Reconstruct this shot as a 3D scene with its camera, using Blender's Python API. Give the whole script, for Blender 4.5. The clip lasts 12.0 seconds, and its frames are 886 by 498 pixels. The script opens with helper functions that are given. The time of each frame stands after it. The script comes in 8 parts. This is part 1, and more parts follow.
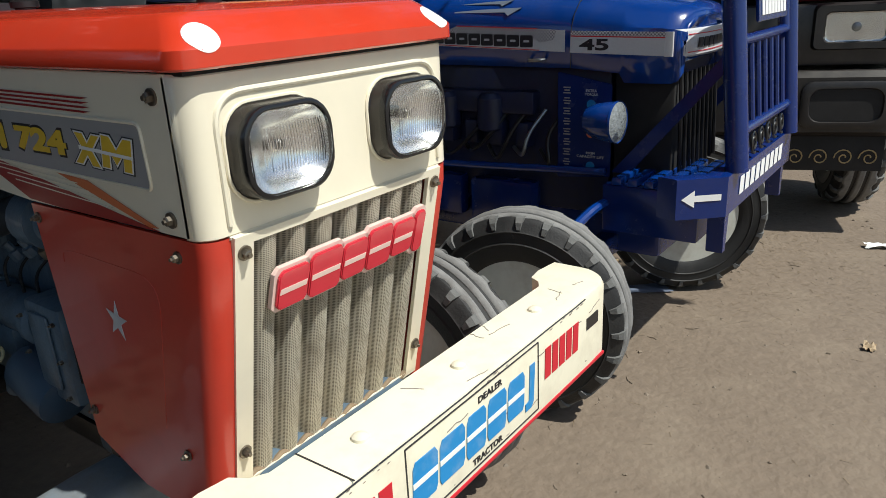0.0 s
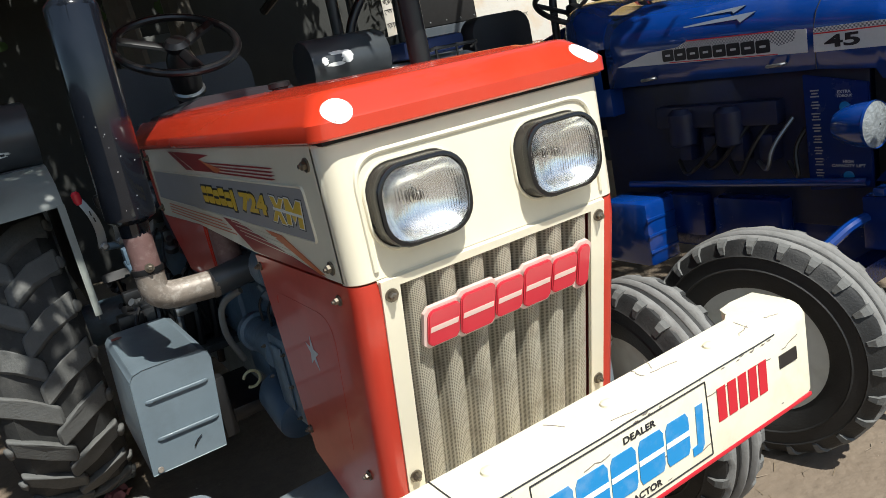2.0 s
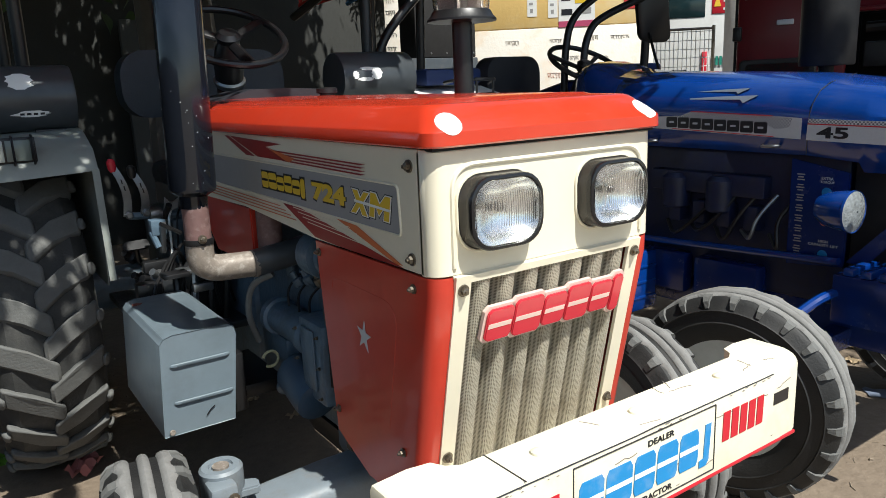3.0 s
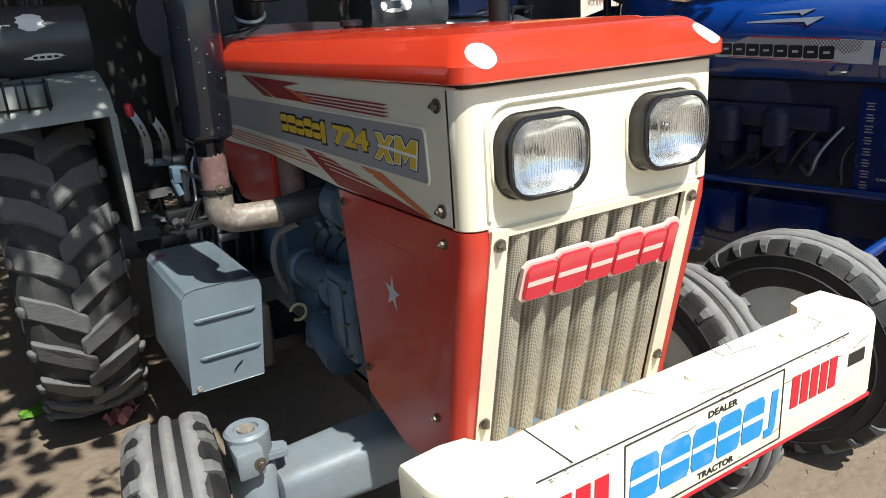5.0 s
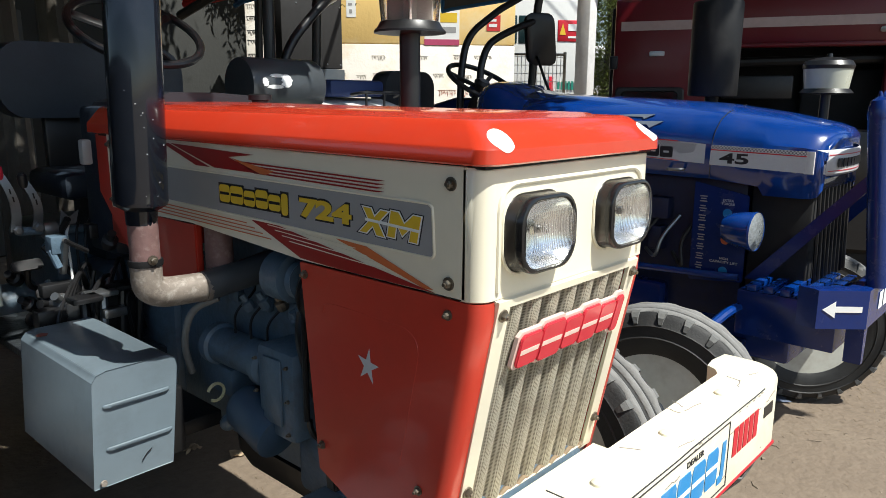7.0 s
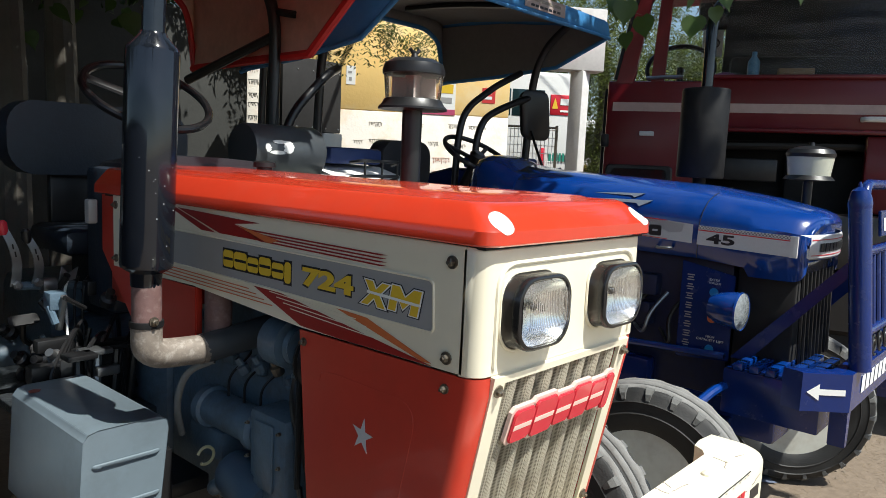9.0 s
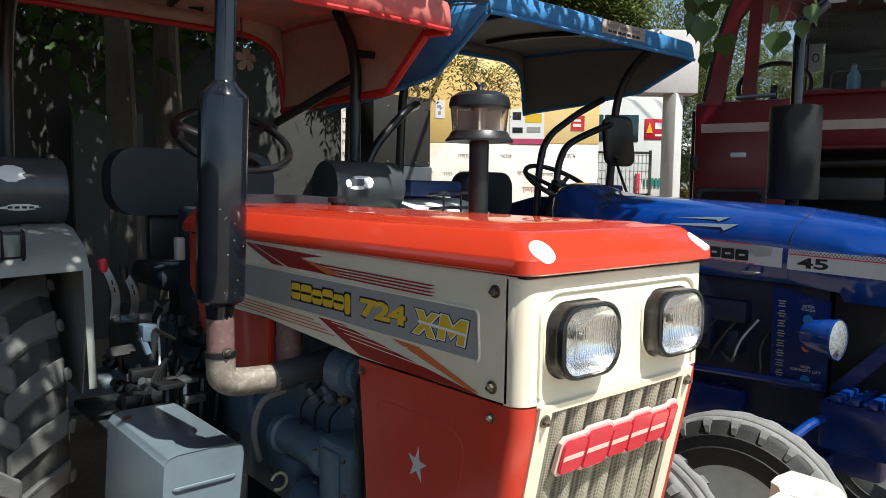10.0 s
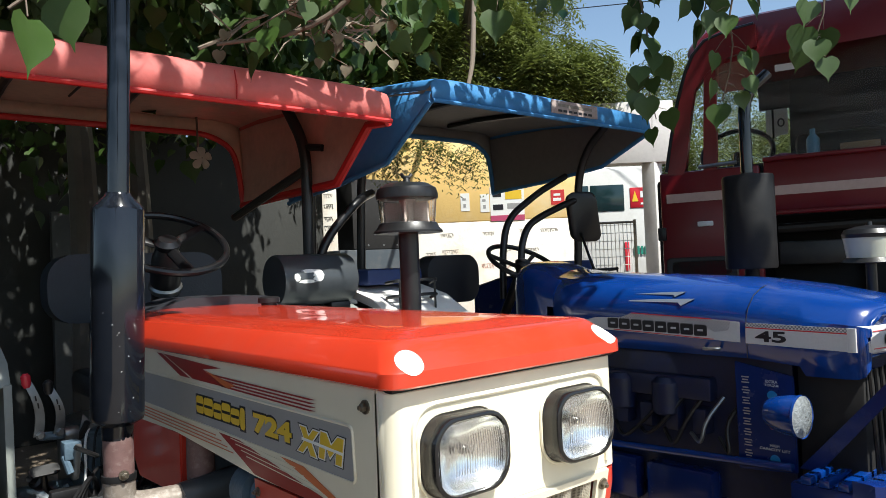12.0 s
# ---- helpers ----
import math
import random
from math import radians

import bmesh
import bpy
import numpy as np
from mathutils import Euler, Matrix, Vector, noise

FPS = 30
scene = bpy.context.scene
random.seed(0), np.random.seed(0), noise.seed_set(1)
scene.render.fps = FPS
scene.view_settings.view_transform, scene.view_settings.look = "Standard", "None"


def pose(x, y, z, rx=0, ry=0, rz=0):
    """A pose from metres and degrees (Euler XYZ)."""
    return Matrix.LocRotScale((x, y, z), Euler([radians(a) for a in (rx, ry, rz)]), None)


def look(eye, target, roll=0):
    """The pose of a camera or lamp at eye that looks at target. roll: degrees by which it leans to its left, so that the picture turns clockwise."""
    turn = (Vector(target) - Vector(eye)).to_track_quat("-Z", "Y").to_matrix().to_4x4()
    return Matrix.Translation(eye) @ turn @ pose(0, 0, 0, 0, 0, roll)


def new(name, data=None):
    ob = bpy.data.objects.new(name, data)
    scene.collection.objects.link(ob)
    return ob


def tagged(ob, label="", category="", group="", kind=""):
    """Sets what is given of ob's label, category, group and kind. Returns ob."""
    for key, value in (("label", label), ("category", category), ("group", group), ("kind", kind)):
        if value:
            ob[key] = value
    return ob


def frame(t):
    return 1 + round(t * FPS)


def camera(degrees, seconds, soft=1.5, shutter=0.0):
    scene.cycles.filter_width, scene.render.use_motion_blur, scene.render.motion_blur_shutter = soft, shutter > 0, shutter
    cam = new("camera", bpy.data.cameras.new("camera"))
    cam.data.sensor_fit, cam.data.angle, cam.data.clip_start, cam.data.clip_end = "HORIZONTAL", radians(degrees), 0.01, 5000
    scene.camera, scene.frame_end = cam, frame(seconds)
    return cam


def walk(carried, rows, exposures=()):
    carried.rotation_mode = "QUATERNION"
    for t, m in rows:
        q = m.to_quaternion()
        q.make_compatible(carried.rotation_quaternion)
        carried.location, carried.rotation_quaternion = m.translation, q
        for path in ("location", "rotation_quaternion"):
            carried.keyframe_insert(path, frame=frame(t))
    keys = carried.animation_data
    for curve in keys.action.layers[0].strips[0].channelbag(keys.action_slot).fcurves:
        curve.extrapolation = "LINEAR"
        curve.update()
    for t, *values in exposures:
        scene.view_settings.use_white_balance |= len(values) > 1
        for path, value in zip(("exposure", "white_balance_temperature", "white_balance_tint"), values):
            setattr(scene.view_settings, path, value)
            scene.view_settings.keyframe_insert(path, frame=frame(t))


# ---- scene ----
cam = camera(63.1, 12.0, 0.5)
PATH = [
    (0, (-0.811, -0.786, 1.39), (0.699, 0.345, 0.726), -2.9),
    (0.5, (-0.705, -0.826, 1.392), (0.586, 0.553, 0.733), -4.6),
    (0.8, (-0.6609, -0.8715, 1.3959), (0.4001, 0.4753, 0.8478), -6.14),
    (1, (-0.639, -0.898, 1.397), (0.495, 0.656, 0.851), -7.1),
    (1.3, (-0.6262, -0.9263, 1.3977), (0.3238, 0.5283, 0.927), -9.45),
    (1.5, (-0.627, -0.939, 1.397), (0.377, 0.713, 0.882), -11.2),
    (1.8, (-0.6363, -0.95, 1.3936), (0.2524, 0.546, 0.933), -10.94),
    (2, (-0.666, -0.965, 1.396), (0.295, 0.715, 0.894), -12.0),
    (2.3, (-0.7387, -0.9546, 1.397), (0.1624, 0.5252, 0.9089), -8.96),
    (2.5, (-0.81, -0.966, 1.405), (0.233, 0.668, 0.912), -6.5),
    (2.7, (-0.89, -0.983, 1.416), (0.161, 0.656, 0.959), -4.0),
    (4.3, (-0.972, -0.958, 1.41), (0.221, 0.598, 1.016), -0.5),
    (4.5, (-0.921, -0.929, 1.423), (0.266, 0.621, 0.984), -1.6),
    (4.8, (-0.8888, -0.9298, 1.4253), (0.0557, 0.539, 0.9886), -3.07),
    (5, (-0.846, -0.874, 1.406), (0.134, 0.763, 0.804), -4.1),
    (5.2, (-0.8496, -0.8566, 1.4016), (0.0239, 0.6068, 0.8227), -4.67),
    (5.5, (-0.895, -0.839, 1.404), (0.174, 0.76, 0.857), -4.9),
    (5.8, (-0.9943, -0.8068, 1.4217), (0.1064, 0.5398, 0.9578), -4.29),
    (6, (-1.042, -0.763, 1.425), (0.286, 0.643, 0.917), -3.2),
    (6.2, (-1.0867, -0.7431, 1.428), (0.1784, 0.4601, 0.9902), -2.38),
    (6.5, (-1.119, -0.708, 1.423), (0.328, 0.592, 0.958), 0.1),
    (6.8, (-1.1366, -0.7042, 1.4229), (0.1603, 0.4819, 1.0337), 0.47),
    (7, (-1.134, -0.698, 1.42), (0.313, 0.62, 1.009), 0.3),
    (7.2, (-1.139, -0.7, 1.419), (0.296, 0.633, 1.012), 0.5),
    (8.8, (-1.183, -0.701, 1.436), (0.289, 0.622, 1.149), 2.3),
    (9, (-1.181, -0.71, 1.449), (0.308, 0.605, 1.211), 2.6),
    (9.2, (-1.1792, -0.7259, 1.4539), (0.1584, 0.463, 1.2618), 1.6),
    (9.3, (-1.1759, -0.7325, 1.4552), (0.1469, 0.4745, 1.2726), 1.3),
    (9.5, (-1.169, -0.749, 1.457), (0.297, 0.604, 1.314), 0.5),
    (9.7, (-1.1648, -0.7716, 1.4566), (0.1361, 0.4672, 1.3424), -0.04),
    (10, (-1.127, -0.791, 1.454), (0.169, 0.724, 1.291), 0.7),
    (10.2, (-1.0917, -0.8224, 1.4591), (0.0408, 0.572, 1.3438), -0.43),
    (10.5, (-1.017, -0.857, 1.466), (0.234, 0.697, 1.323), -1.8),
    (10.8, (-0.964, -0.877, 1.46), (0.219, 0.725, 1.275), -2.4),
    (11, (-0.935, -0.868, 1.47), (0.248, 0.733, 1.278), -2.7),
    (11.3, (-0.9144, -0.8638, 1.4818), (0.2168, 0.5305, 1.3544), -2.43),
    (11.5, (-0.9, -0.857, 1.488), (0.396, 0.663, 1.404), -2.3),
    (11.8, (-0.9023, -0.8721, 1.4966), (0.2562, 0.5054, 1.5142), -1.91),
    (12, (-0.912, -0.891, 1.502), (0.378, 0.636, 1.548), -2.4),
]
walk(cam, [(t, look(eye, target, roll)) for t, eye, target, roll in PATH], [(0, 0.12, 6500, 5), (1, 0.31, 6500, 5), (2.5, 0.42, 6500, 5), (4.5, 0.63, 6500, 5), (5, 0.63, 6500, 5), (6.5, 0.57, 6500, 5), (9, 0.55, 6500, 5), (10.5, 0.68, 6500, 5), (12, 0.75, 6500, 5)])

# ---- world, sun and exposure ----
SUN_DIR = Vector((0.07, -0.62, 1.0)).normalized()
world = bpy.data.worlds.new("world")
scene.world = world
world.use_nodes = True
wn, wl = world.node_tree.nodes, world.node_tree.links
sky = wn.new("ShaderNodeTexSky")
sky.sky_type = "NISHITA"
sky.sun_disc = False
sky.sun_elevation = math.asin(SUN_DIR.z)
sky.sun_rotation = math.atan2(SUN_DIR.x, SUN_DIR.y)
sky.air_density, sky.dust_density = 1.0, 1.0
wl.new(sky.outputs["Color"], wn["Background"].inputs["Color"])
wn["Background"].inputs["Strength"].default_value = 0.105
sun = new("sun", bpy.data.lights.new("sun", "SUN"))
sun.data.energy, sun.data.angle, sun.data.color = 5.0, radians(0.55), (1.0, 0.97, 0.925)
sun.matrix_world = look(SUN_DIR * 30, (0, 0, 0))


# ---- materials ----
def mat(name, color, rough=0.5, metal=0.0, vary=0.12, scale=30.0, bump=0.0, bump_scale=200.0, dirt=None, dirt_amount=0.0,
        dirt_scale=6.0, coat=0.0, island=0.0, specular=0.5, sheen=0.0, trans=0.0):
    """Base colour with fine and broad variation, optional dirt of its own colour, relief and clear coat."""
    m = bpy.data.materials.new(name)
    m.use_nodes = True
    n, l = m.node_tree.nodes, m.node_tree.links
    b = n["Principled BSDF"]
    co = n.new("ShaderNodeTexCoord")
    fine, broad = n.new("ShaderNodeTexNoise"), n.new("ShaderNodeTexNoise")
    fine.inputs["Scale"].default_value, fine.inputs["Detail"].default_value = scale, 6
    broad.inputs["Scale"].default_value, broad.inputs["Detail"].default_value = dirt_scale, 8
    broad.inputs["Roughness"].default_value = 0.65
    l.new(co.outputs["Object"], fine.inputs["Vector"])
    l.new(co.outputs["Object"], broad.inputs["Vector"])
    mix = n.new("ShaderNodeMix")
    mix.data_type = "RGBA"
    lo = [c * (1 - vary) for c in color]
    hi = [min(1, c * (1 + vary)) for c in color]
    mix.inputs["A"].default_value, mix.inputs["B"].default_value = (*lo, 1), (*hi, 1)
    l.new(fine.outputs["Fac"], mix.inputs["Factor"])
    out = mix.outputs["Result"]
    if island:
        info, shift = n.new("ShaderNodeObjectInfo"), n.new("ShaderNodeHueSaturation")
        geo, add, ramp = n.new("ShaderNodeNewGeometry"), n.new("ShaderNodeMath"), n.new("ShaderNodeMapRange")
        l.new(info.outputs["Random"], add.inputs[0])
        l.new(geo.outputs["Random Per Island"], add.inputs[1])
        ramp.inputs["From Max"].default_value = 2.0
        ramp.inputs["To Min"].default_value, ramp.inputs["To Max"].default_value = 1 - island, 1 + island
        l.new(add.outputs[0], ramp.inputs["Value"])
        l.new(ramp.outputs["Result"], shift.inputs["Value"])
        l.new(out, shift.inputs["Color"])
        out = shift.outputs["Color"]
    if dirt:
        lim, mx = n.new("ShaderNodeMapRange"), n.new("ShaderNodeMix")
        mx.data_type = "RGBA"
        lim.inputs["From Min"].default_value, lim.inputs["From Max"].default_value = 0.5, 0.78
        lim.inputs["To Max"].default_value = dirt_amount
        l.new(broad.outputs["Fac"], lim.inputs["Value"])
        l.new(lim.outputs["Result"], mx.inputs["Factor"])
        l.new(out, mx.inputs["A"])
        mx.inputs["B"].default_value = (*dirt, 1)
        out = mx.outputs["Result"]
    l.new(out, b.inputs["Base Color"])
    rr = n.new("ShaderNodeMapRange")
    rr.inputs["To Min"].default_value, rr.inputs["To Max"].default_value = max(0.02, rough * 0.75), min(1, rough * 1.25)
    l.new(broad.outputs["Fac"], rr.inputs["Value"])
    l.new(rr.outputs["Result"], b.inputs["Roughness"])
    b.inputs["Metallic"].default_value = metal
    b.inputs["Coat Weight"].default_value = coat
    b.inputs["Coat Roughness"].default_value = 0.035
    b.inputs["Specular IOR Level"].default_value = specular
    if trans:
        tr, ms = n.new("ShaderNodeBsdfTranslucent"), n.new("ShaderNodeMixShader")
        l.new(out, tr.inputs["Color"])
        ms.inputs["Fac"].default_value = trans
        l.new(b.outputs["BSDF"], ms.inputs[1])
        l.new(tr.outputs["BSDF"], ms.inputs[2])
        l.new(ms.outputs["Shader"], n["Material Output"].inputs["Surface"])
    if bump:
        tex, bp = n.new("ShaderNodeTexNoise"), n.new("ShaderNodeBump")
        tex.inputs["Scale"].default_value, tex.inputs["Detail"].default_value = bump_scale, 5
        l.new(co.outputs["Object"], tex.inputs["Vector"])
        l.new(tex.outputs["Fac"], bp.inputs["Height"])
        bp.inputs["Strength"].default_value, bp.inputs["Distance"].default_value = bump, 0.01
        l.new(bp.outputs["Normal"], b.inputs["Normal"])
    return m


def glass_mat(name, color=(1, 1, 1), rough=0.02, ior=1.45):
    m = bpy.data.materials.new(name)
    m.use_nodes = True
    b = m.node_tree.nodes["Principled BSDF"]
    b.inputs["Base Color"].default_value = (*color, 1)
    b.inputs["Roughness"].default_value, b.inputs["IOR"].default_value = rough, ior
    b.inputs["Transmission Weight"].default_value = 1.0
    return m


DUST = (0.36, 0.30, 0.22)
M_RED = mat("red_paint", (0.54, 0.042, 0.024), 0.32, vary=0.06, dirt=(0.30, 0.05, 0.03), dirt_amount=0.3, coat=0.2, bump=0.008, bump_scale=60)
M_ORANGE = mat("orange_red_paint", (0.56, 0.040, 0.016), 0.24, vary=0.05, dirt=DUST, dirt_amount=0.05, coat=0.6, bump=0.006, bump_scale=40)
M_CREAM = mat("cream_paint", (0.80, 0.735, 0.575), 0.32, vary=0.03, dirt=(0.42, 0.36, 0.26), dirt_amount=0.12, coat=0.3)
M_CREAM_WORN = mat("worn_cream_paint", (0.75, 0.70, 0.545), 0.38, vary=0.05, dirt=(0.42, 0.36, 0.25), dirt_amount=0.38, dirt_scale=14)
M_MESH = mat("dusty_grille_mesh", (0.56, 0.51, 0.40), 0.7, vary=0.2, scale=400, bump=0.6, bump_scale=900, dirt=(0.17, 0.115, 0.06), dirt_amount=0.75, dirt_scale=14)


def perforate(m, size=0.0030):
    """Rows of small round holes, dark and sunk, over a sheet material."""
    n, l = m.node_tree.nodes, m.node_tree.links
    b = n["Principled BSDF"]
    co, vor, lim, mx = n.new("ShaderNodeTexCoord"), n.new("ShaderNodeTexVoronoi"), n.new("ShaderNodeMapRange"), n.new("ShaderNodeMix")
    sep, com = n.new("ShaderNodeSeparateXYZ"), n.new("ShaderNodeCombineXYZ")
    vor.voronoi_dimensions = "2D"
    vor.inputs["Scale"].default_value, vor.inputs["Randomness"].default_value = 1 / size, 0.0
    lim.inputs["From Min"].default_value, lim.inputs["From Max"].default_value = 0.25, 0.42
    mx.data_type = "RGBA"
    l.new(co.outputs["Object"], sep.inputs["Vector"])
    l.new(sep.outputs["X"], com.inputs["X"])
    l.new(sep.outputs["Z"], com.inputs["Y"])
    l.new(com.outputs["Vector"], vor.inputs["Vector"])
    l.new(vor.outputs["Distance"], lim.inputs["Value"])
    l.new(lim.outputs["Result"], mx.inputs["Factor"])
    old = b.inputs["Base Color"].links[0].from_socket
    l.new(old, mx.inputs["B"])
    mx.inputs["A"].default_value = (0.17, 0.145, 0.105, 1)
    l.new(mx.outputs["Result"], b.inputs["Base Color"])


perforate(M_MESH)
M_HOUSING = mat("dark_brown_lamp_shell", (0.028, 0.024, 0.021), 0.25, vary=0.12, coat=0.2)
M_BLACK = mat("black_rubber_trim", (0.012, 0.012, 0.013), 0.2, vary=0.2)
M_CHROME = mat("headlamp_reflector", (0.91, 0.91, 0.90), 0.22, metal=1.0, vary=0.03, scale=60)
M_FACET = mat("bright_lamp_facets", (0.85, 0.87, 0.88), 0.38, metal=0.9, vary=0.15, scale=90, bump=0.6, bump_scale=120)
M_STEEL = mat("zinc_bolt_steel", (0.20, 0.175, 0.14), 0.42, metal=0.85, vary=0.3, dirt=(0.10, 0.06, 0.035), dirt_amount=0.5, dirt_scale=40)
M_LEVER = mat("bright_worn_steel", (0.24, 0.25, 0.26), 0.32, metal=0.8, vary=0.2, dirt=(0.12, 0.10, 0.08), dirt_amount=0.5, dirt_scale=30)
M_GREYBAND = mat("grey_decal", (0.33, 0.325, 0.32), 0.35, vary=0.05, dirt=DUST, dirt_amount=0.1)
M_SILVER = mat("silver_grey_decal", (0.55, 0.56, 0.58), 0.35, vary=0.08, scale=120)
M_FLASH = mat("dull_silver_flash", (0.17, 0.20, 0.26), 0.4, vary=0.1)
M_WHITE = mat("white_decal", (0.82, 0.82, 0.80), 0.4, vary=0.03, dirt=DUST, dirt_amount=0.1)
M_YELLOW = mat("yellow_decal", (0.75, 0.50, 0.04), 0.35, vary=0.05)
M_DKRED = mat("dark_red_decal", (0.30, 0.012, 0.012), 0.35, vary=0.05)
M_ORG = mat("orange_decal", (0.62, 0.16, 0.05), 0.35, vary=0.05)
M_BADGE = mat("red_badge_plastic", (0.58, 0.03, 0.05), 0.25, vary=0.06, coat=0.3)
M_PINK = mat("faded_badge_edge", (0.72, 0.52, 0.46), 0.4, vary=0.08)
M_CYAN = mat("blue_sticker_print", (0.015, 0.24, 0.55), 0.35, vary=0.05, dirt=(0.7, 0.7, 0.65), dirt_amount=0.2, dirt_scale=25)
M_INK = mat("black_print", (0.015, 0.015, 0.02), 0.4, vary=0.1)
M_REDINK = mat("red_print", (0.55, 0.015, 0.03), 0.4, vary=0.06)
M_EXH = mat("exhaust_black_paint", (0.008, 0.010, 0.015), 0.11, vary=0.2, dirt=(0.04, 0.04, 0.04), dirt_amount=0.12, dirt_scale=30, coat=0.1)
M_RUST = mat("rusty_pipe", (0.23, 0.195, 0.165), 0.45, metal=0.15, vary=0.3, scale=60, bump=0.1, bump_scale=90, dirt=(0.50, 0.46, 0.41), dirt_amount=0.95, dirt_scale=55)
M_PINKPIPE = mat("flaking_pink_primer", (0.155, 0.088, 0.082), 0.6, vary=0.25, scale=50, bump=0.12, bump_scale=80, dirt=(0.30, 0.22, 0.20), dirt_amount=0.8, dirt_scale=45)
M_SLATE = mat("slate_blue_grey_paint", (0.145, 0.185, 0.215), 0.36, vary=0.08, dirt=(0.07, 0.08, 0.085), dirt_amount=0.4, dirt_scale=8, coat=0.2)
M_ENGINE = mat("engine_blue_grey_paint", (0.095, 0.145, 0.195), 0.38, vary=0.25, dirt=(0.07, 0.06, 0.05), dirt_amount=0.7, dirt_scale=12, bump=0.2, bump_scale=60)
M_AXLE = mat("worn_grey_blue_axle_paint", (0.17, 0.20, 0.225), 0.5, vary=0.1, dirt=(0.16, 0.13, 0.10), dirt_amount=0.5, dirt_scale=16, bump=0.1, bump_scale=80)
M_TYRE = mat("dusty_tyre_rubber", (0.013, 0.013, 0.013), 0.6, vary=0.25, dirt=(0.08, 0.075, 0.07), dirt_amount=0.25, dirt_scale=7, bump=0.15, bump_scale=150)
M_TYRE2 = mat("grey_rear_tyre_rubber", (0.038, 0.038, 0.037), 0.8, vary=0.25, dirt=(0.15, 0.14, 0.125), dirt_amount=0.55, dirt_scale=7, bump=0.15, bump_scale=150)
M_TREAD2 = mat("dull_rear_tread", (0.115, 0.116, 0.112), 0.8, vary=0.25, dirt=(0.17, 0.16, 0.145), dirt_amount=0.5, dirt_scale=9, bump=0.2, bump_scale=120)
M_TREAD = mat("dusty_worn_tread", (0.20, 0.197, 0.19), 0.85, vary=0.2, dirt=(0.08, 0.075, 0.07), dirt_amount=0.5, dirt_scale=14, bump=0.2, bump_scale=150)
M_RIM = mat("pale_rim_paint", (0.56, 0.56, 0.50), 0.5, vary=0.1, dirt=(0.32, 0.27, 0.2), dirt_amount=0.5, dirt_scale=10)
M_BLUE = mat("royal_blue_paint", (0.002, 0.034, 0.200), 0.2, vary=0.06, coat=0.6, dirt=DUST, dirt_amount=0.04, bump=0.015, bump_scale=40)
M_BLUE2 = mat("blue_chassis_paint", (0.002, 0.018, 0.125), 0.26, vary=0.12, coat=0.2, dirt=(0.10, 0.09, 0.09), dirt_amount=0.08, dirt_scale=14, bump=0.06, bump_scale=80)
# Oily engine blue, darkened for the shade under the hood.
M_DARKBLUE = mat("oily_shade_dark_engine_blue", (0.008, 0.014, 0.05), 0.45, vary=0.3, dirt=(0.03, 0.028, 0.025), dirt_amount=0.6, dirt_scale=18)
M_MUFF = mat("matt_black_muffler_paint", (0.008, 0.008, 0.009), 0.6, vary=0.25, dirt=(0.06, 0.055, 0.05), dirt_amount=0.25, dirt_scale=9, specular=0.3)
M_BLK = mat("satin_black_metal", (0.010, 0.010, 0.011), 0.38, vary=0.25, dirt=(0.07, 0.065, 0.06), dirt_amount=0.1)
M_VINYL = mat("black_vinyl", (0.018, 0.019, 0.024), 0.5, vary=0.2, bump=0.15, bump_scale=250)
M_GRIP = mat("black_grip_plastic", (0.007, 0.007, 0.008), 0.32, vary=0.2)
M_NAVY = mat("dark_navy_vinyl", (0.011, 0.018, 0.030), 0.5, vary=0.2, bump=0.1, bump_scale=120)
M_SPEAKER = mat("dark_slate_drum_paint", (0.05, 0.056, 0.062), 0.32, vary=0.15, dirt=(0.2, 0.2, 0.2), dirt_amount=0.1)
M_FENDER = mat("grey_green_fender_paint", (0.25, 0.27, 0.25), 0.42, vary=0.08, dirt=(0.16, 0.14, 0.12), dirt_amount=0.35, dirt_scale=9)
M_CANRED = mat("red_tarpaulin", (0.74, 0.205, 0.185), 0.6, vary=0.1, bump=0.25, bump_scale=30, dirt=(0.76, 0.40, 0.37), dirt_amount=0.45, dirt_scale=4, trans=0.36)
M_CANTRIM = mat("bright_red_piping", (0.50, 0.015, 0.015), 0.5, vary=0.08)
M_CANLIN = mat("brown_canopy_lining", (0.72, 0.55, 0.45), 0.8, vary=0.12, bump=0.2, bump_scale=40, dirt=(0.2, 0.14, 0.1), dirt_amount=0.3, trans=0.45)
M_CANBLUE = mat("blue_tarpaulin", (0.045, 0.21, 0.47), 0.55, vary=0.12, bump=0.25, bump_scale=30, dirt=(0.2, 0.36, 0.5), dirt_amount=0.35, dirt_scale=5, trans=0.1)
M_CANGREY = mat("grey_canopy_lining", (0.20, 0.19, 0.18), 0.8, vary=0.12, bump=0.2, bump_scale=40)
M_TRUCK = mat("maroon_truck_paint", (0.125, 0.005, 0.009), 0.35, vary=0.08, dirt=(0.10, 0.02, 0.02), dirt_amount=0.3, coat=0.08)
M_TRUCKGREY = mat("grey_brown_truck_plastic", (0.017, 0.015, 0.015), 0.42, vary=0.2, dirt=DUST, dirt_amount=0.07)
# Near-black for black sheets, and for shade painted into recesses and the cab.
M_DARK = mat("black_and_recess_shade", (0.012, 0.011, 0.011), 0.8, vary=0.3)
M_GROUND = mat("dusty_packed_ground", (0.172, 0.132, 0.096), 0.92, vary=0.25, scale=22, bump=0.7, bump_scale=35, dirt=(0.225, 0.180, 0.132), dirt_amount=0.9, dirt_scale=2.6)
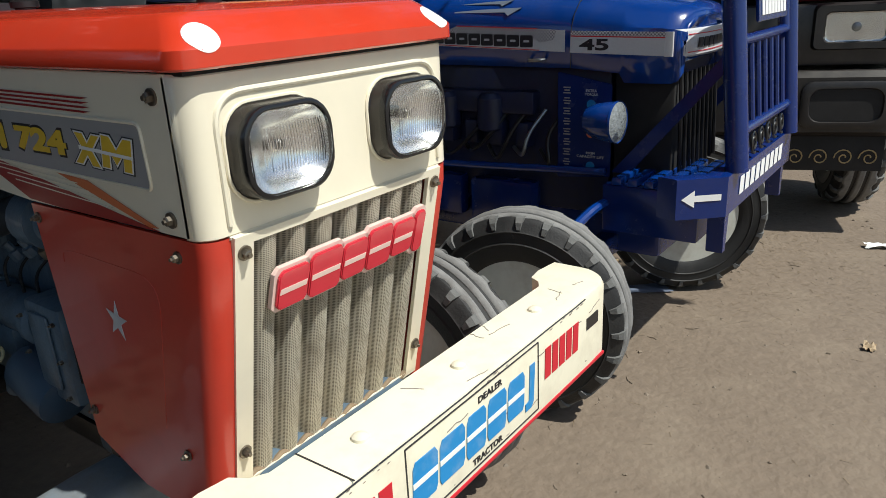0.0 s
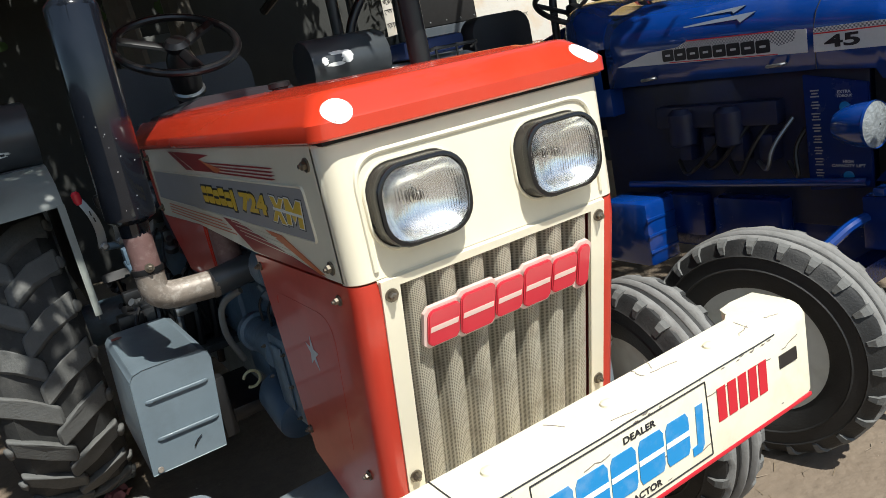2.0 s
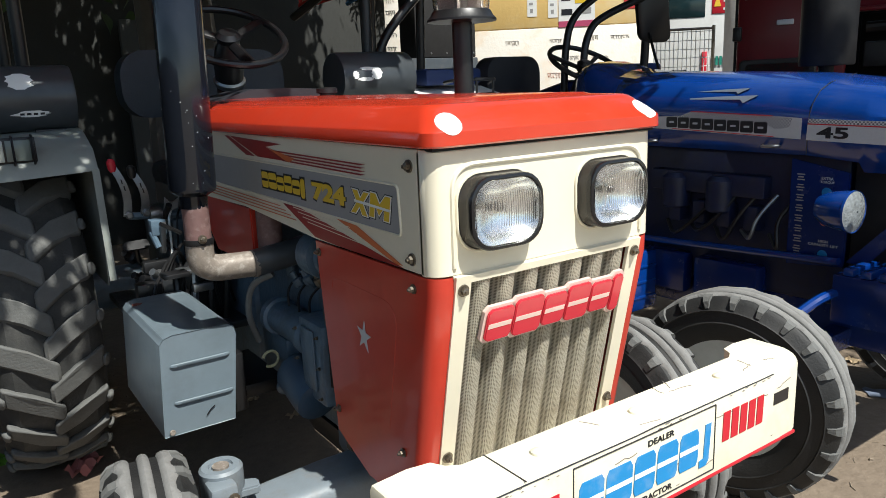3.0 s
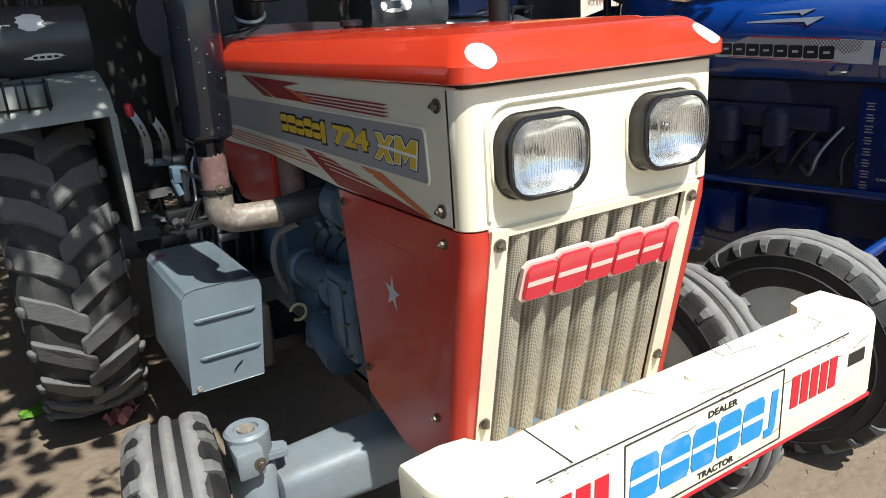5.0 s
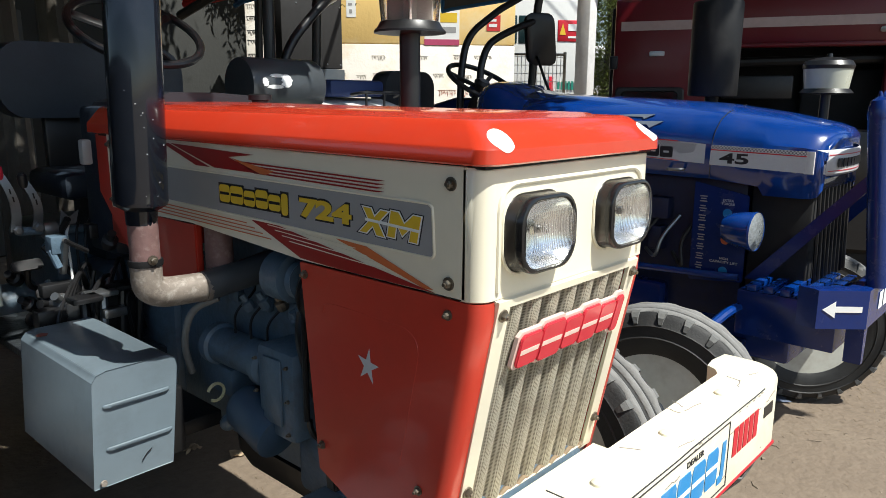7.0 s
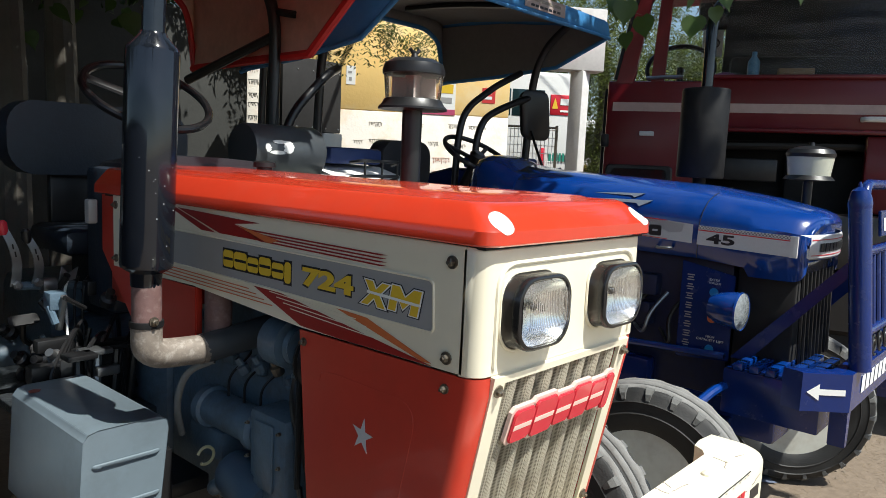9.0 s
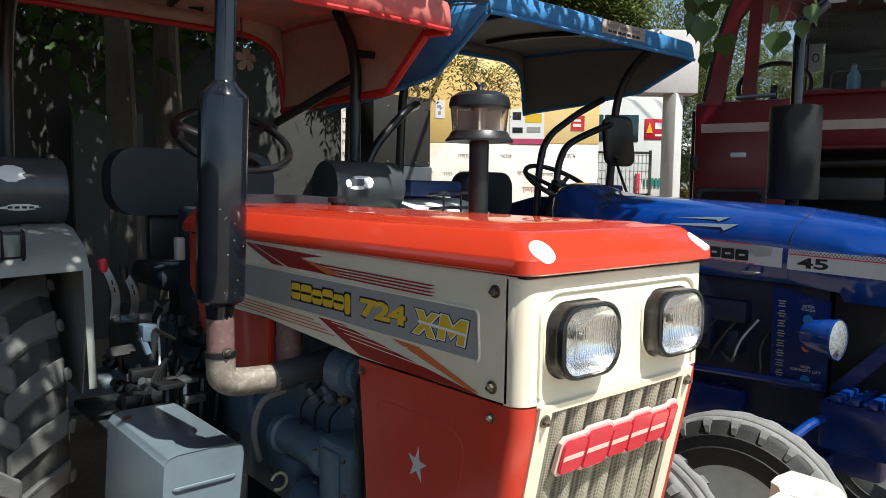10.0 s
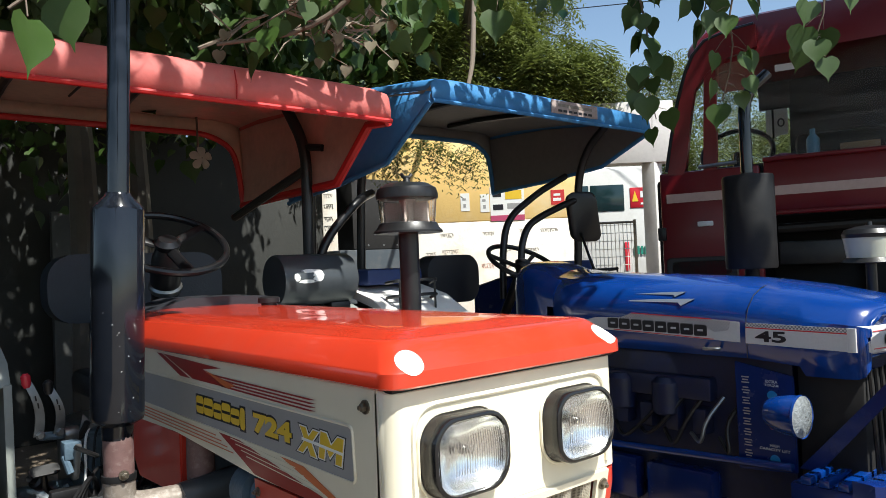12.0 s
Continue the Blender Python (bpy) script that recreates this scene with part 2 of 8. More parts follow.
M_YWALL = mat("yellow_limewash", (0.90, 0.61, 0.22), 0.85, vary=0.1, scale=3, dirt=(0.93, 0.82, 0.58), dirt_amount=0.8, dirt_scale=1.2, bump=0.2, bump_scale=30)
M_WWALL = mat("peeling_white_limewash", (0.85, 0.80, 0.72), 0.88, vary=0.08, scale=4, dirt=(0.78, 0.50, 0.22), dirt_amount=0.75, dirt_scale=2.2, bump=0.25, bump_scale=30)
# Grey plaster with the trees' deep shade put into its near-black colour.
M_GWALL = mat("shade_dark_grey_plaster", (0.033, 0.034, 0.032), 0.9, vary=0.2, scale=3, dirt=(0.05, 0.05, 0.047), dirt_amount=0.7, dirt_scale=1.5, bump=0.3, bump_scale=20)
# Pale grey bark, darkened in colour so the trunks read as shaded.
M_BARK = mat("shade_dark_grey_bark", (0.085, 0.075, 0.062), 0.9, vary=0.3, scale=12, bump=0.6, bump_scale=18, dirt=(0.09, 0.08, 0.065), dirt_amount=0.6)
M_TWIG = mat("brown_twig_bark", (0.13, 0.10, 0.075), 0.9, vary=0.2)
M_LEAF = mat("fig_leaf_green", (0.042, 0.085, 0.014), 0.5, vary=0.2, island=0.35, dirt=(0.12, 0.13, 0.08), dirt_amount=0.25, trans=0.22)
M_NEEM = mat("neem_leaf_green", (0.125, 0.155, 0.035), 0.45, vary=0.25, island=0.5, trans=0.4)
M_GATE = mat("stained_gate_concrete", (0.58, 0.56, 0.54), 0.85, vary=0.1, dirt=(0.26, 0.24, 0.22), dirt_amount=0.5, dirt_scale=2.5)
M_BUS = mat("dusty_white_bus_paint", (0.58, 0.58, 0.56), 0.4, vary=0.06, dirt=(0.3, 0.28, 0.25), dirt_amount=0.4, dirt_scale=2)
M_CONC = mat("white_painted_concrete", (0.78, 0.77, 0.74), 0.8, vary=0.06, dirt=(0.4, 0.38, 0.34), dirt_amount=0.4, dirt_scale=3)
M_MILKY = mat("ribbed_lamp_glass", (0.24, 0.26, 0.27), 0.1, vary=0.6, scale=70, coat=0.8, bump=0.5, bump_scale=90)
M_LENS = glass_mat("headlamp_glass", (0.97, 0.98, 0.98), 0.07)
M_BOWL = glass_mat("clear_bowl_plastic", (0.93, 0.89, 0.86), 0.05)
M_PANE = glass_mat("window_glass", (0.9, 0.93, 0.92), 0.01, 1.2)

M_CHECK = mat("grey_checker_print", (0.36, 0.37, 0.39), 0.4, vary=0.1)


def checker(m, size):
    """A fine two-tone print over a plain material."""
    n, l = m.node_tree.nodes, m.node_tree.links
    b = n["Principled BSDF"]
    co, tex = n.new("ShaderNodeTexCoord"), n.new("ShaderNodeTexChecker")
    tex.inputs["Scale"].default_value = 1 / size
    tex.inputs["Color1"].default_value, tex.inputs["Color2"].default_value = (0.6, 0.6, 0.62, 1), (0.14, 0.14, 0.17, 1)
    l.new(co.outputs["Object"], tex.inputs["Vector"])
    l.new(tex.outputs["Color"], b.inputs["Base Color"])


checker(M_CHECK, 0.0062)


def dusty(m, amount):
    """Wiped streaks of dust on a glass, with slanted glare painted in."""
    n, l = m.node_tree.nodes, m.node_tree.links
    b = n["Principled BSDF"]
    co, mp, tex, lim = n.new("ShaderNodeTexCoord"), n.new("ShaderNodeMapping"), n.new("ShaderNodeTexNoise"), n.new("ShaderNodeMapRange")
    dif, ms = n.new("ShaderNodeBsdfDiffuse"), n.new("ShaderNodeMixShader")
    mp.inputs["Rotation"].default_value, mp.inputs["Scale"].default_value = (0, radians(38), 0), (1.2, 4, 14)
    tex.inputs["Scale"].default_value, tex.inputs["Detail"].default_value = 1.6, 5
    lim.inputs["From Min"].default_value, lim.inputs["From Max"].default_value, lim.inputs["To Min"].default_value, lim.inputs["To Max"].default_value = 0.42, 0.72, 0.02, amount
    dif.inputs["Color"].default_value = (0.45, 0.40, 0.36, 1)
    l.new(co.outputs["Object"], mp.inputs["Vector"])
    l.new(mp.outputs["Vector"], tex.inputs["Vector"])
    l.new(tex.outputs["Fac"], lim.inputs["Value"])
    l.new(lim.outputs["Result"], ms.inputs["Fac"])
    l.new(b.outputs["BSDF"], ms.inputs[1])
    l.new(dif.outputs["BSDF"], ms.inputs[2])
    l.new(ms.outputs["Shader"], n["Material Output"].inputs["Surface"])


dusty(M_PANE, 0.11)

# ---- mesh helpers ----
def V(*a):
    return Vector(a)


def thing(name, at=(0, 0, 0), label="", category="", group="", kind="", turn=0.0):
    e = new(name)
    e.empty_display_size = 0.1
    e.matrix_basis = pose(*at, 0, 0, turn)
    return tagged(e, label, category, group, kind)


def mesh_of(name, bm, material, angle=35):
    bmesh.ops.recalc_face_normals(bm, faces=bm.faces)
    me = bpy.data.meshes.new(name)
    for f in bm.faces:
        f.smooth = True
    bm.to_mesh(me)
    bm.free()
    me.set_sharp_from_angle(angle=radians(angle))
    for m in (material if isinstance(material, (list, tuple)) else [material]):
        me.materials.append(m)
    return me


def part(name, bm, material, parent=None, label="", angle=35):
    ob = new(name, mesh_of(name, bm, material, angle))
    ob.parent = parent
    return tagged(ob, label)


def solo(name, bm, material, label, category, group="", kind="", at=(0, 0, 0), turn=0.0, angle=35):
    ob = new(name, mesh_of(name, bm, material, angle))
    ob.matrix_basis = pose(*at, 0, 0, turn)
    return tagged(ob, label, category, group, kind)


def box(bm, lo, hi, bev=0.0, m=None, seg=2):
    c = [(a + b) / 2 for a, b in zip(lo, hi)]
    d = [abs(b - a) for a, b in zip(lo, hi)]
    r = bmesh.ops.create_cube(bm, size=1.0, matrix=(m or Matrix()) @ Matrix.Translation(c) @ Matrix.Diagonal((*d, 1)))
    if bev:
        es = list({e for v in r["verts"] for e in v.link_edges})
        bmesh.ops.bevel(bm, geom=es, offset=bev, segments=seg, affect="EDGES", profile=0.5, clamp_overlap=True)
    return bm


def frames_along(pts):
    pts = [Vector(p) for p in pts]
    out, up = [], None
    for i, p in enumerate(pts):
        t = (pts[min(i + 1, len(pts) - 1)] - pts[max(i - 1, 0)]).normalized()
        if up is None:
            up = t.orthogonal().normalized()
        up = (up - t * up.dot(t)).normalized()
        out.append((p, up, t.cross(up)))
    return out


def tube(bm, pts, r, seg=12, cap=True, flat=1.0):
    rings = []
    fr = frames_along(pts)
    for i, (p, u, w) in enumerate(fr):
        rr = r[i] if isinstance(r, (list, tuple)) else r
        rings.append([bm.verts.new(p + rr * (math.cos(2 * math.pi * k / seg) * u + flat * math.sin(2 * math.pi * k / seg) * w)) for k in range(seg)])
    for a, b in zip(rings, rings[1:]):
        for k in range(seg):
            bm.faces.new((a[k], a[(k + 1) % seg], b[(k + 1) % seg], b[k]))
    if cap:
        bm.faces.new(rings[0][::-1])
        bm.faces.new(rings[-1])
    return bm


def lathe(bm, prof, at=(0, 0, 0), axis=(0, 0, 1), seg=28, cap=True):
    """Turn a profile of (radius, height) round an axis through at."""
    ax = Vector(axis).normalized()
    u = ax.orthogonal().normalized()
    w = ax.cross(u)
    rings = [[bm.verts.new(Vector(at) + ax * h + max(r, 1e-4) * (math.cos(2 * math.pi * k / seg) * u + math.sin(2 * math.pi * k / seg) * w)) for k in range(seg)] for r, h in prof]
    for a, b in zip(rings, rings[1:]):
        for k in range(seg):
            bm.faces.new((a[k], a[(k + 1) % seg], b[(k + 1) % seg], b[k]))
    if cap:
        bm.faces.new(rings[0][::-1])
        bm.faces.new(rings[-1])
    return bm


def prism(bm, poly, origin, u, v, depth, bev=0.0):
    """A polygon in the plane of u and v, pushed along depth."""
    o, u, v, d = Vector(origin), Vector(u), Vector(v), Vector(depth)
    a = [bm.verts.new(o + u * x + v * y) for x, y in poly]
    b = [bm.verts.new(q.co + d) for q in a]
    fs = [bm.faces.new(a[::-1]), bm.faces.new(b)]
    n = len(a)
    for k in range(n):
        fs.append(bm.faces.new((a[k], a[(k + 1) % n], b[(k + 1) % n], b[k])))
    if bev:
        es = list({e for f in fs for e in f.edges})
        bmesh.ops.bevel(bm, geom=es, offset=bev, segments=2, affect="EDGES", clamp_overlap=True)
    return bm


def loft(bm, rings, closed=True, caps=True):
    rs = [[bm.verts.new(p) for p in r] for r in rings]
    n = len(rs[0])
    for a, b in zip(rs, rs[1:]):
        for k in range(n if closed else n - 1):
            bm.faces.new((a[k], a[(k + 1) % n], b[(k + 1) % n], b[k]))
    if caps and closed:
        bm.faces.new(rs[0][::-1])
        bm.faces.new(rs[-1])
    return bm


def rrect(w, h, r, seg=5, cx=0.0, cy=0.0):
    """A rounded rectangle, counter-clockwise."""
    out = []
    for sx, sy, a0 in ((1, -1, -90), (1, 1, 0), (-1, 1, 90), (-1, -1, 180)):
        for k in range(seg + 1):
            a = radians(a0 + 90 * k / seg)
            out.append((cx + sx * (w / 2 - r) + r * math.cos(a), cy + sy * (h / 2 - r) + r * math.sin(a)))
    return out


def arc(pts, r=0.04, seg=5):
    """A path with its corners rounded."""
    pts = [Vector(p) for p in pts]
    out = [pts[0]]
    for a, b, c in zip(pts, pts[1:], pts[2:]):
        p, q = b + (a - b).normalized() * min(r, (a - b).length * 0.45), b + (c - b).normalized() * min(r, (c - b).length * 0.45)
        for k in range(seg + 1):
            s = k / seg
            out.append(p * (1 - s) ** 2 + b * 2 * s * (1 - s) + q * s * s)
    return out + [pts[-1]]


def bolt(name, at, axis, parent, r=0.011, washer=True):
    r = r * 0.68
    bm = bmesh.new()
    if washer:
        lathe(bm, [(r * 1.35, 0), (r * 1.35, 0.003)], at, axis, 14)
    lathe(bm, [(r * 0.86, 0.003), (r * 0.86, 0.009), (r * 0.6, 0.0105)], at, axis, 6)
    lathe(bm, [(r * 0.42, 0.010), (r * 0.42, 0.014)], at, axis, 8)
    return part(name, bm, M_STEEL, parent)


def lettering(name, body, origin, u, v, height, width, material, parent, depth=0.001, shear=0.0, label="", bold=0.012):
    """Words in the built-in font, fitted into width x height with their lower left corner at origin."""
    cu = bpy.data.curves.new(name, "FONT")
    cu.body, cu.size, cu.extrude, cu.shear, cu.offset = body, 1.0, 0.5, shear, bold
    tmp = new("tmp", cu)
    me = bpy.data.meshes.new_from_object(tmp.evaluated_get(bpy.context.evaluated_depsgraph_get()))
    bpy.data.objects.remove(tmp)
    xs, ys = [p.co.x for p in me.vertices], [p.co.y for p in me.vertices]
    u, v = Vector(u).normalized(), Vector(v).normalized()
    n = u.cross(v)
    x0, y0, sx, sy = min(xs), min(ys), width / (max(xs) - min(xs)), height / (max(ys) - min(ys))
    for p in me.vertices:
        p.co = Vector(origin) + u * ((p.co.x - x0) * sx) + v * ((p.co.y - y0) * sy) + n * ((p.co.z + 0.5) * depth)
    me.materials.clear()
    me.materials.append(material)
    ob = new(name, me)
    ob.parent = parent
    return tagged(ob, label)


def each(name, shapes, material, parent, label=""):
    """Like pieces, every one a part of its own."""
    return [part(name, b, material, parent, label) for b in shapes]


def slab(poly, origin, u, v, depth, bev=0.0):
    return prism(bmesh.new(), poly, origin, u, v, depth, bev)


def block(lo, hi, bev=0.0, m=None):
    return box(bmesh.new(), lo, hi, bev, m)

from mathutils.bvhtree import BVHTree


# ---- wheels ----
def wheel(parent, at, turn, R, W, rim, rear=False, camber=0.0, rim_mat=None, name="wheel"):
    """A wheel on an axle along x: rim with dished disc; tyre, tread and hub are its parts."""
    rim_mat = rim_mat or M_RIM
    bm = bmesh.new()
    h = W * 0.42
    lathe(bm, [(rim * 0.98, -h), (rim * 1.05, -h), (rim * 1.05, -h + 0.012), (rim * 0.93, -h * 0.8), (rim * 0.9, -h * 0.25), (rim * 0.62, -h * 0.05), (rim * 0.5, -h * 0.3),
               (rim * 0.22, -h * 0.3), (rim * 0.22, h * 0.2), (rim * 0.6, h * 0.2), (rim * 0.9, h * 0.3), (rim * 0.93, h * 0.8), (rim * 1.05, h - 0.012), (rim * 1.05, h)], (0, 0, 0), (1, 0, 0), 36)
    w = part(name, bm, rim_mat, parent)
    w.matrix_basis = pose(*at, 0, camber, turn)
    bm = bmesh.new()
    b = W / 2
    k1, k2 = rim + (R - rim) * 0.40, rim + (R - rim) * 0.66
    prof = [(rim * 1.0, -h), (rim * 1.08, -b * 0.98), (k1 - 0.004, -b * 1.03), (k1, -b * 1.03 - 0.004), (k1 + 0.004, -b * 1.035), (k2 - 0.004, -b * 1.02), (k2, -b * 1.02 - 0.004), (k2 + 0.004, -b * 1.01), (R * 0.93, -b * 0.9), (R * 0.965, -b * 0.72)]
    prof += [(r, -x) for r, x in prof[::-1]]
    lathe(bm, prof, (0, 0, 0), (1, 0, 0), 64, cap=False)
    part("tyre", bm, M_TYRE2 if rear else M_TYRE, w, "black rubber tyre grey with dust")
    bm = bmesh.new()
    if rear:
        n = 24
        for k in range(n):
            for s in (-1, 1):
                a = 2 * math.pi * (k + (0.5 if s > 0 else 0)) / n
                rad, tan = Vector((0, math.cos(a), math.sin(a))), -Vector((0, -math.sin(a), math.cos(a)))
                poly = [(-0.02 * s, 0.0), (b * 0.42 * s, 0.070), (b * 0.98 * s, 0.110), (b * 0.98 * s, 0.200), (b * 0.40 * s, 0.160), (-0.02 * s, 0.088)]
                pts0, pts1 = [], []
                for x, y in poly:
                    fall = 0.045 * (abs(x) / b) ** 2
                    base = rad * (R * 0.95 - fall) + tan * y * 0.95
                    top = rad * (R * 1.0 - fall) + tan * (y + (0.008 if y < 0.1 and abs(x) < b * 0.5 else 0))
                    pts0.append(base + Vector((x, 0, 0)))
                    pts1.append(top + Vector((x * 0.985, 0, 0)))
                loft(bm, [pts0, pts1])
                side = [rad * (R * 0.90) + tan * 0.125 + Vector((b * 0.97 * s, 0, 0)), rad * (R * 0.90) + tan * 0.155 + Vector((b * 0.97 * s, 0, 0)),
                        rad * (R * 0.955) + tan * 0.165 + Vector((b * 0.9 * s, 0, 0)), rad * (R * 0.955) + tan * 0.115 + Vector((b * 0.9 * s, 0, 0))]
                loft(bm, [side, [p + Vector((0.022 * s, 0, 0)) for p in side]])
    else:
        for x0, x1 in ((-0.64, -0.29), (-0.18, 0.18), (0.29, 0.64)):
            ring = []
            n = 96
            for k in range(n):
                a = 2 * math.pi * k / n
                wob = (0.11 if abs(x0) > 0.2 and k % 4 < 2 else 0.0) * b
                rad = Vector((0, math.cos(a), math.sin(a)))
                lo, hi = (x0 * b - (wob if x0 < -0.3 else 0)), (x1 * b + (wob if x1 > 0.3 else 0))
                ring.append([rad * (R * 0.93) + V(lo, 0, 0), rad * (R * (1.0 if abs(x0) < 0.2 else 0.99)) + V(lo + 0.005, 0, 0), rad * (R * (1.0 if abs(x0) < 0.2 else 0.99)) + V(hi - 0.005, 0, 0), rad * (R * 0.93) + V(hi, 0, 0)])
            vs = [[bm.verts.new(p) for p in r] for r in ring]
            for i in range(n):
                p, q = vs[i], vs[(i + 1) % n]
                for j in range(3):
                    bm.faces.new((p[j], p[j + 1], q[j + 1], q[j]))
        n = 24
        lugs = bmesh.new()
        for k in range(n):
            for s in (-1, 1):
                a = 2 * math.pi * (k + 0.125) / n
                rad, tan = Vector((0, math.cos(a), math.sin(a))), Vector((0, -math.sin(a), math.cos(a)))
                wd = math.pi * R / n * 0.26
                line = [rad * R * 0.985 + V(s * b * 0.62, 0, 0), rad * R * 0.972 + V(s * b * 0.84, 0, 0), rad * R * 0.935 + V(s * b * 1.0, 0, 0), rad * R * 0.875 + V(s * b * 1.045, 0, 0)]
                loft(lugs, [[p - tan * wd * q, p + tan * wd * q, p + tan * wd * q - rad * 0.016 - V(s * 0.014, 0, 0), p - tan * wd * q - rad * 0.016 - V(s * 0.014, 0, 0)] for p, q in zip(line, (1.2, 1.1, 0.8, 0.5))])
    tr = part("tread", bm, M_TREAD2 if rear else M_TREAD, w, "worn dusty tread", 25)
    bv = tr.modifiers.new("worn", "BEVEL")
    bv.width, bv.segments, bv.limit_method = 0.012 if rear else 0.009, 2, "ANGLE"
    if not rear:
        tagged(part("shoulder_tread", lugs, M_TREAD2, w, "", 25), kind="stuff")
    bm = bmesh.new()
    lathe(bm, [(rim * 0.26, -h * 0.55), (rim * 0.26, -h * 0.9), (rim * 0.16, -h * 1.1), (rim * 0.05, -h * 1.12)], (0, 0, 0), (1, 0, 0), 20)
    lathe(bm, [(rim * 0.2, -h * 0.3), (rim * 0.2, h * 0.5)], (0, 0, 0), (1, 0, 0), 16)
    part("hub", bm, M_AXLE if not rear else M_ENGINE, w)
    for k in range(6):
        a = 2 * math.pi * k / 6
        bolt("wheel_nut", (-h * 0.3, rim * 0.38 * math.cos(a), rim * 0.38 * math.sin(a)), (-1, 0, 0), w, 0.012)
    return w


def slope_y(z):
    return max(0.0, (1.067 - z) * 0.208)


# ---- ground ----
def ground_height(x, y):
    return 0.008 * noise.noise(V(x * 1.7, y * 1.7, 0)) + 0.004 * noise.noise(V(x * 6, y * 6, 3)) - 0.004


def build_ground():
    bm = bmesh.new()
    vs = {}
    lim = [-6 + 0.1 * k for k in range(0, 161)]
    for i, x in enumerate(lim):
        for j in range(0, 141):
            y = -5 + 0.1 * j
            vs[i, j] = bm.verts.new((x, y, ground_height(x, y)))
    for i in range(len(lim) - 1):
        for j in range(140):
            bm.faces.new((vs[i, j], vs[i + 1, j], vs[i + 1, j + 1], vs[i, j + 1]))
    ring = [vs[i, 0] for i in range(161)] + [vs[160, j] for j in range(1, 141)] + [vs[i, 140] for i in range(159, -1, -1)] + [vs[0, j] for j in range(139, 0, -1)]
    c = V(2, 2, 0)
    outer = [bm.verts.new(c + (v.co - c).normalized() * 900 + V(0, 0, -v.co.z)) for v in ring]
    m = len(ring)
    for k in range(m):
        bm.faces.new((ring[k], outer[k], outer[(k + 1) % m], ring[(k + 1) % m]))
    return solo("ground", bm, M_GROUND, "brown packed earth yard with dust, grit and dry straw", "ground", kind="structure")


build_ground()

# ---- the red tractor ----
red = thing("tractor", label="red and cream farm tractor with a white bumper", category="tractor", group="parked tractors")


def u_outline(x, y0, y1, r, t, seg=6):
    """A U in plan, open to the back: the outer and inner line as one closed polygon."""
    out = [(-x, y1)]
    for k in range(seg + 1):
        a = math.pi + 0.5 * math.pi * k / seg
        out.append((-x + r + r * math.cos(a), y0 + r + r * math.sin(a)))
    for k in range(seg + 1):
        a = 1.5 * math.pi + 0.5 * math.pi * k / seg
        out.append((x - r + r * math.cos(a), y0 + r + r * math.sin(a)))
    out.append((x, y1))
    inner = [(px * (x - t) / x, min(max(py, y0 + t), y1) if py < y1 else y1) for px, py in out]
    return out + inner[::-1]


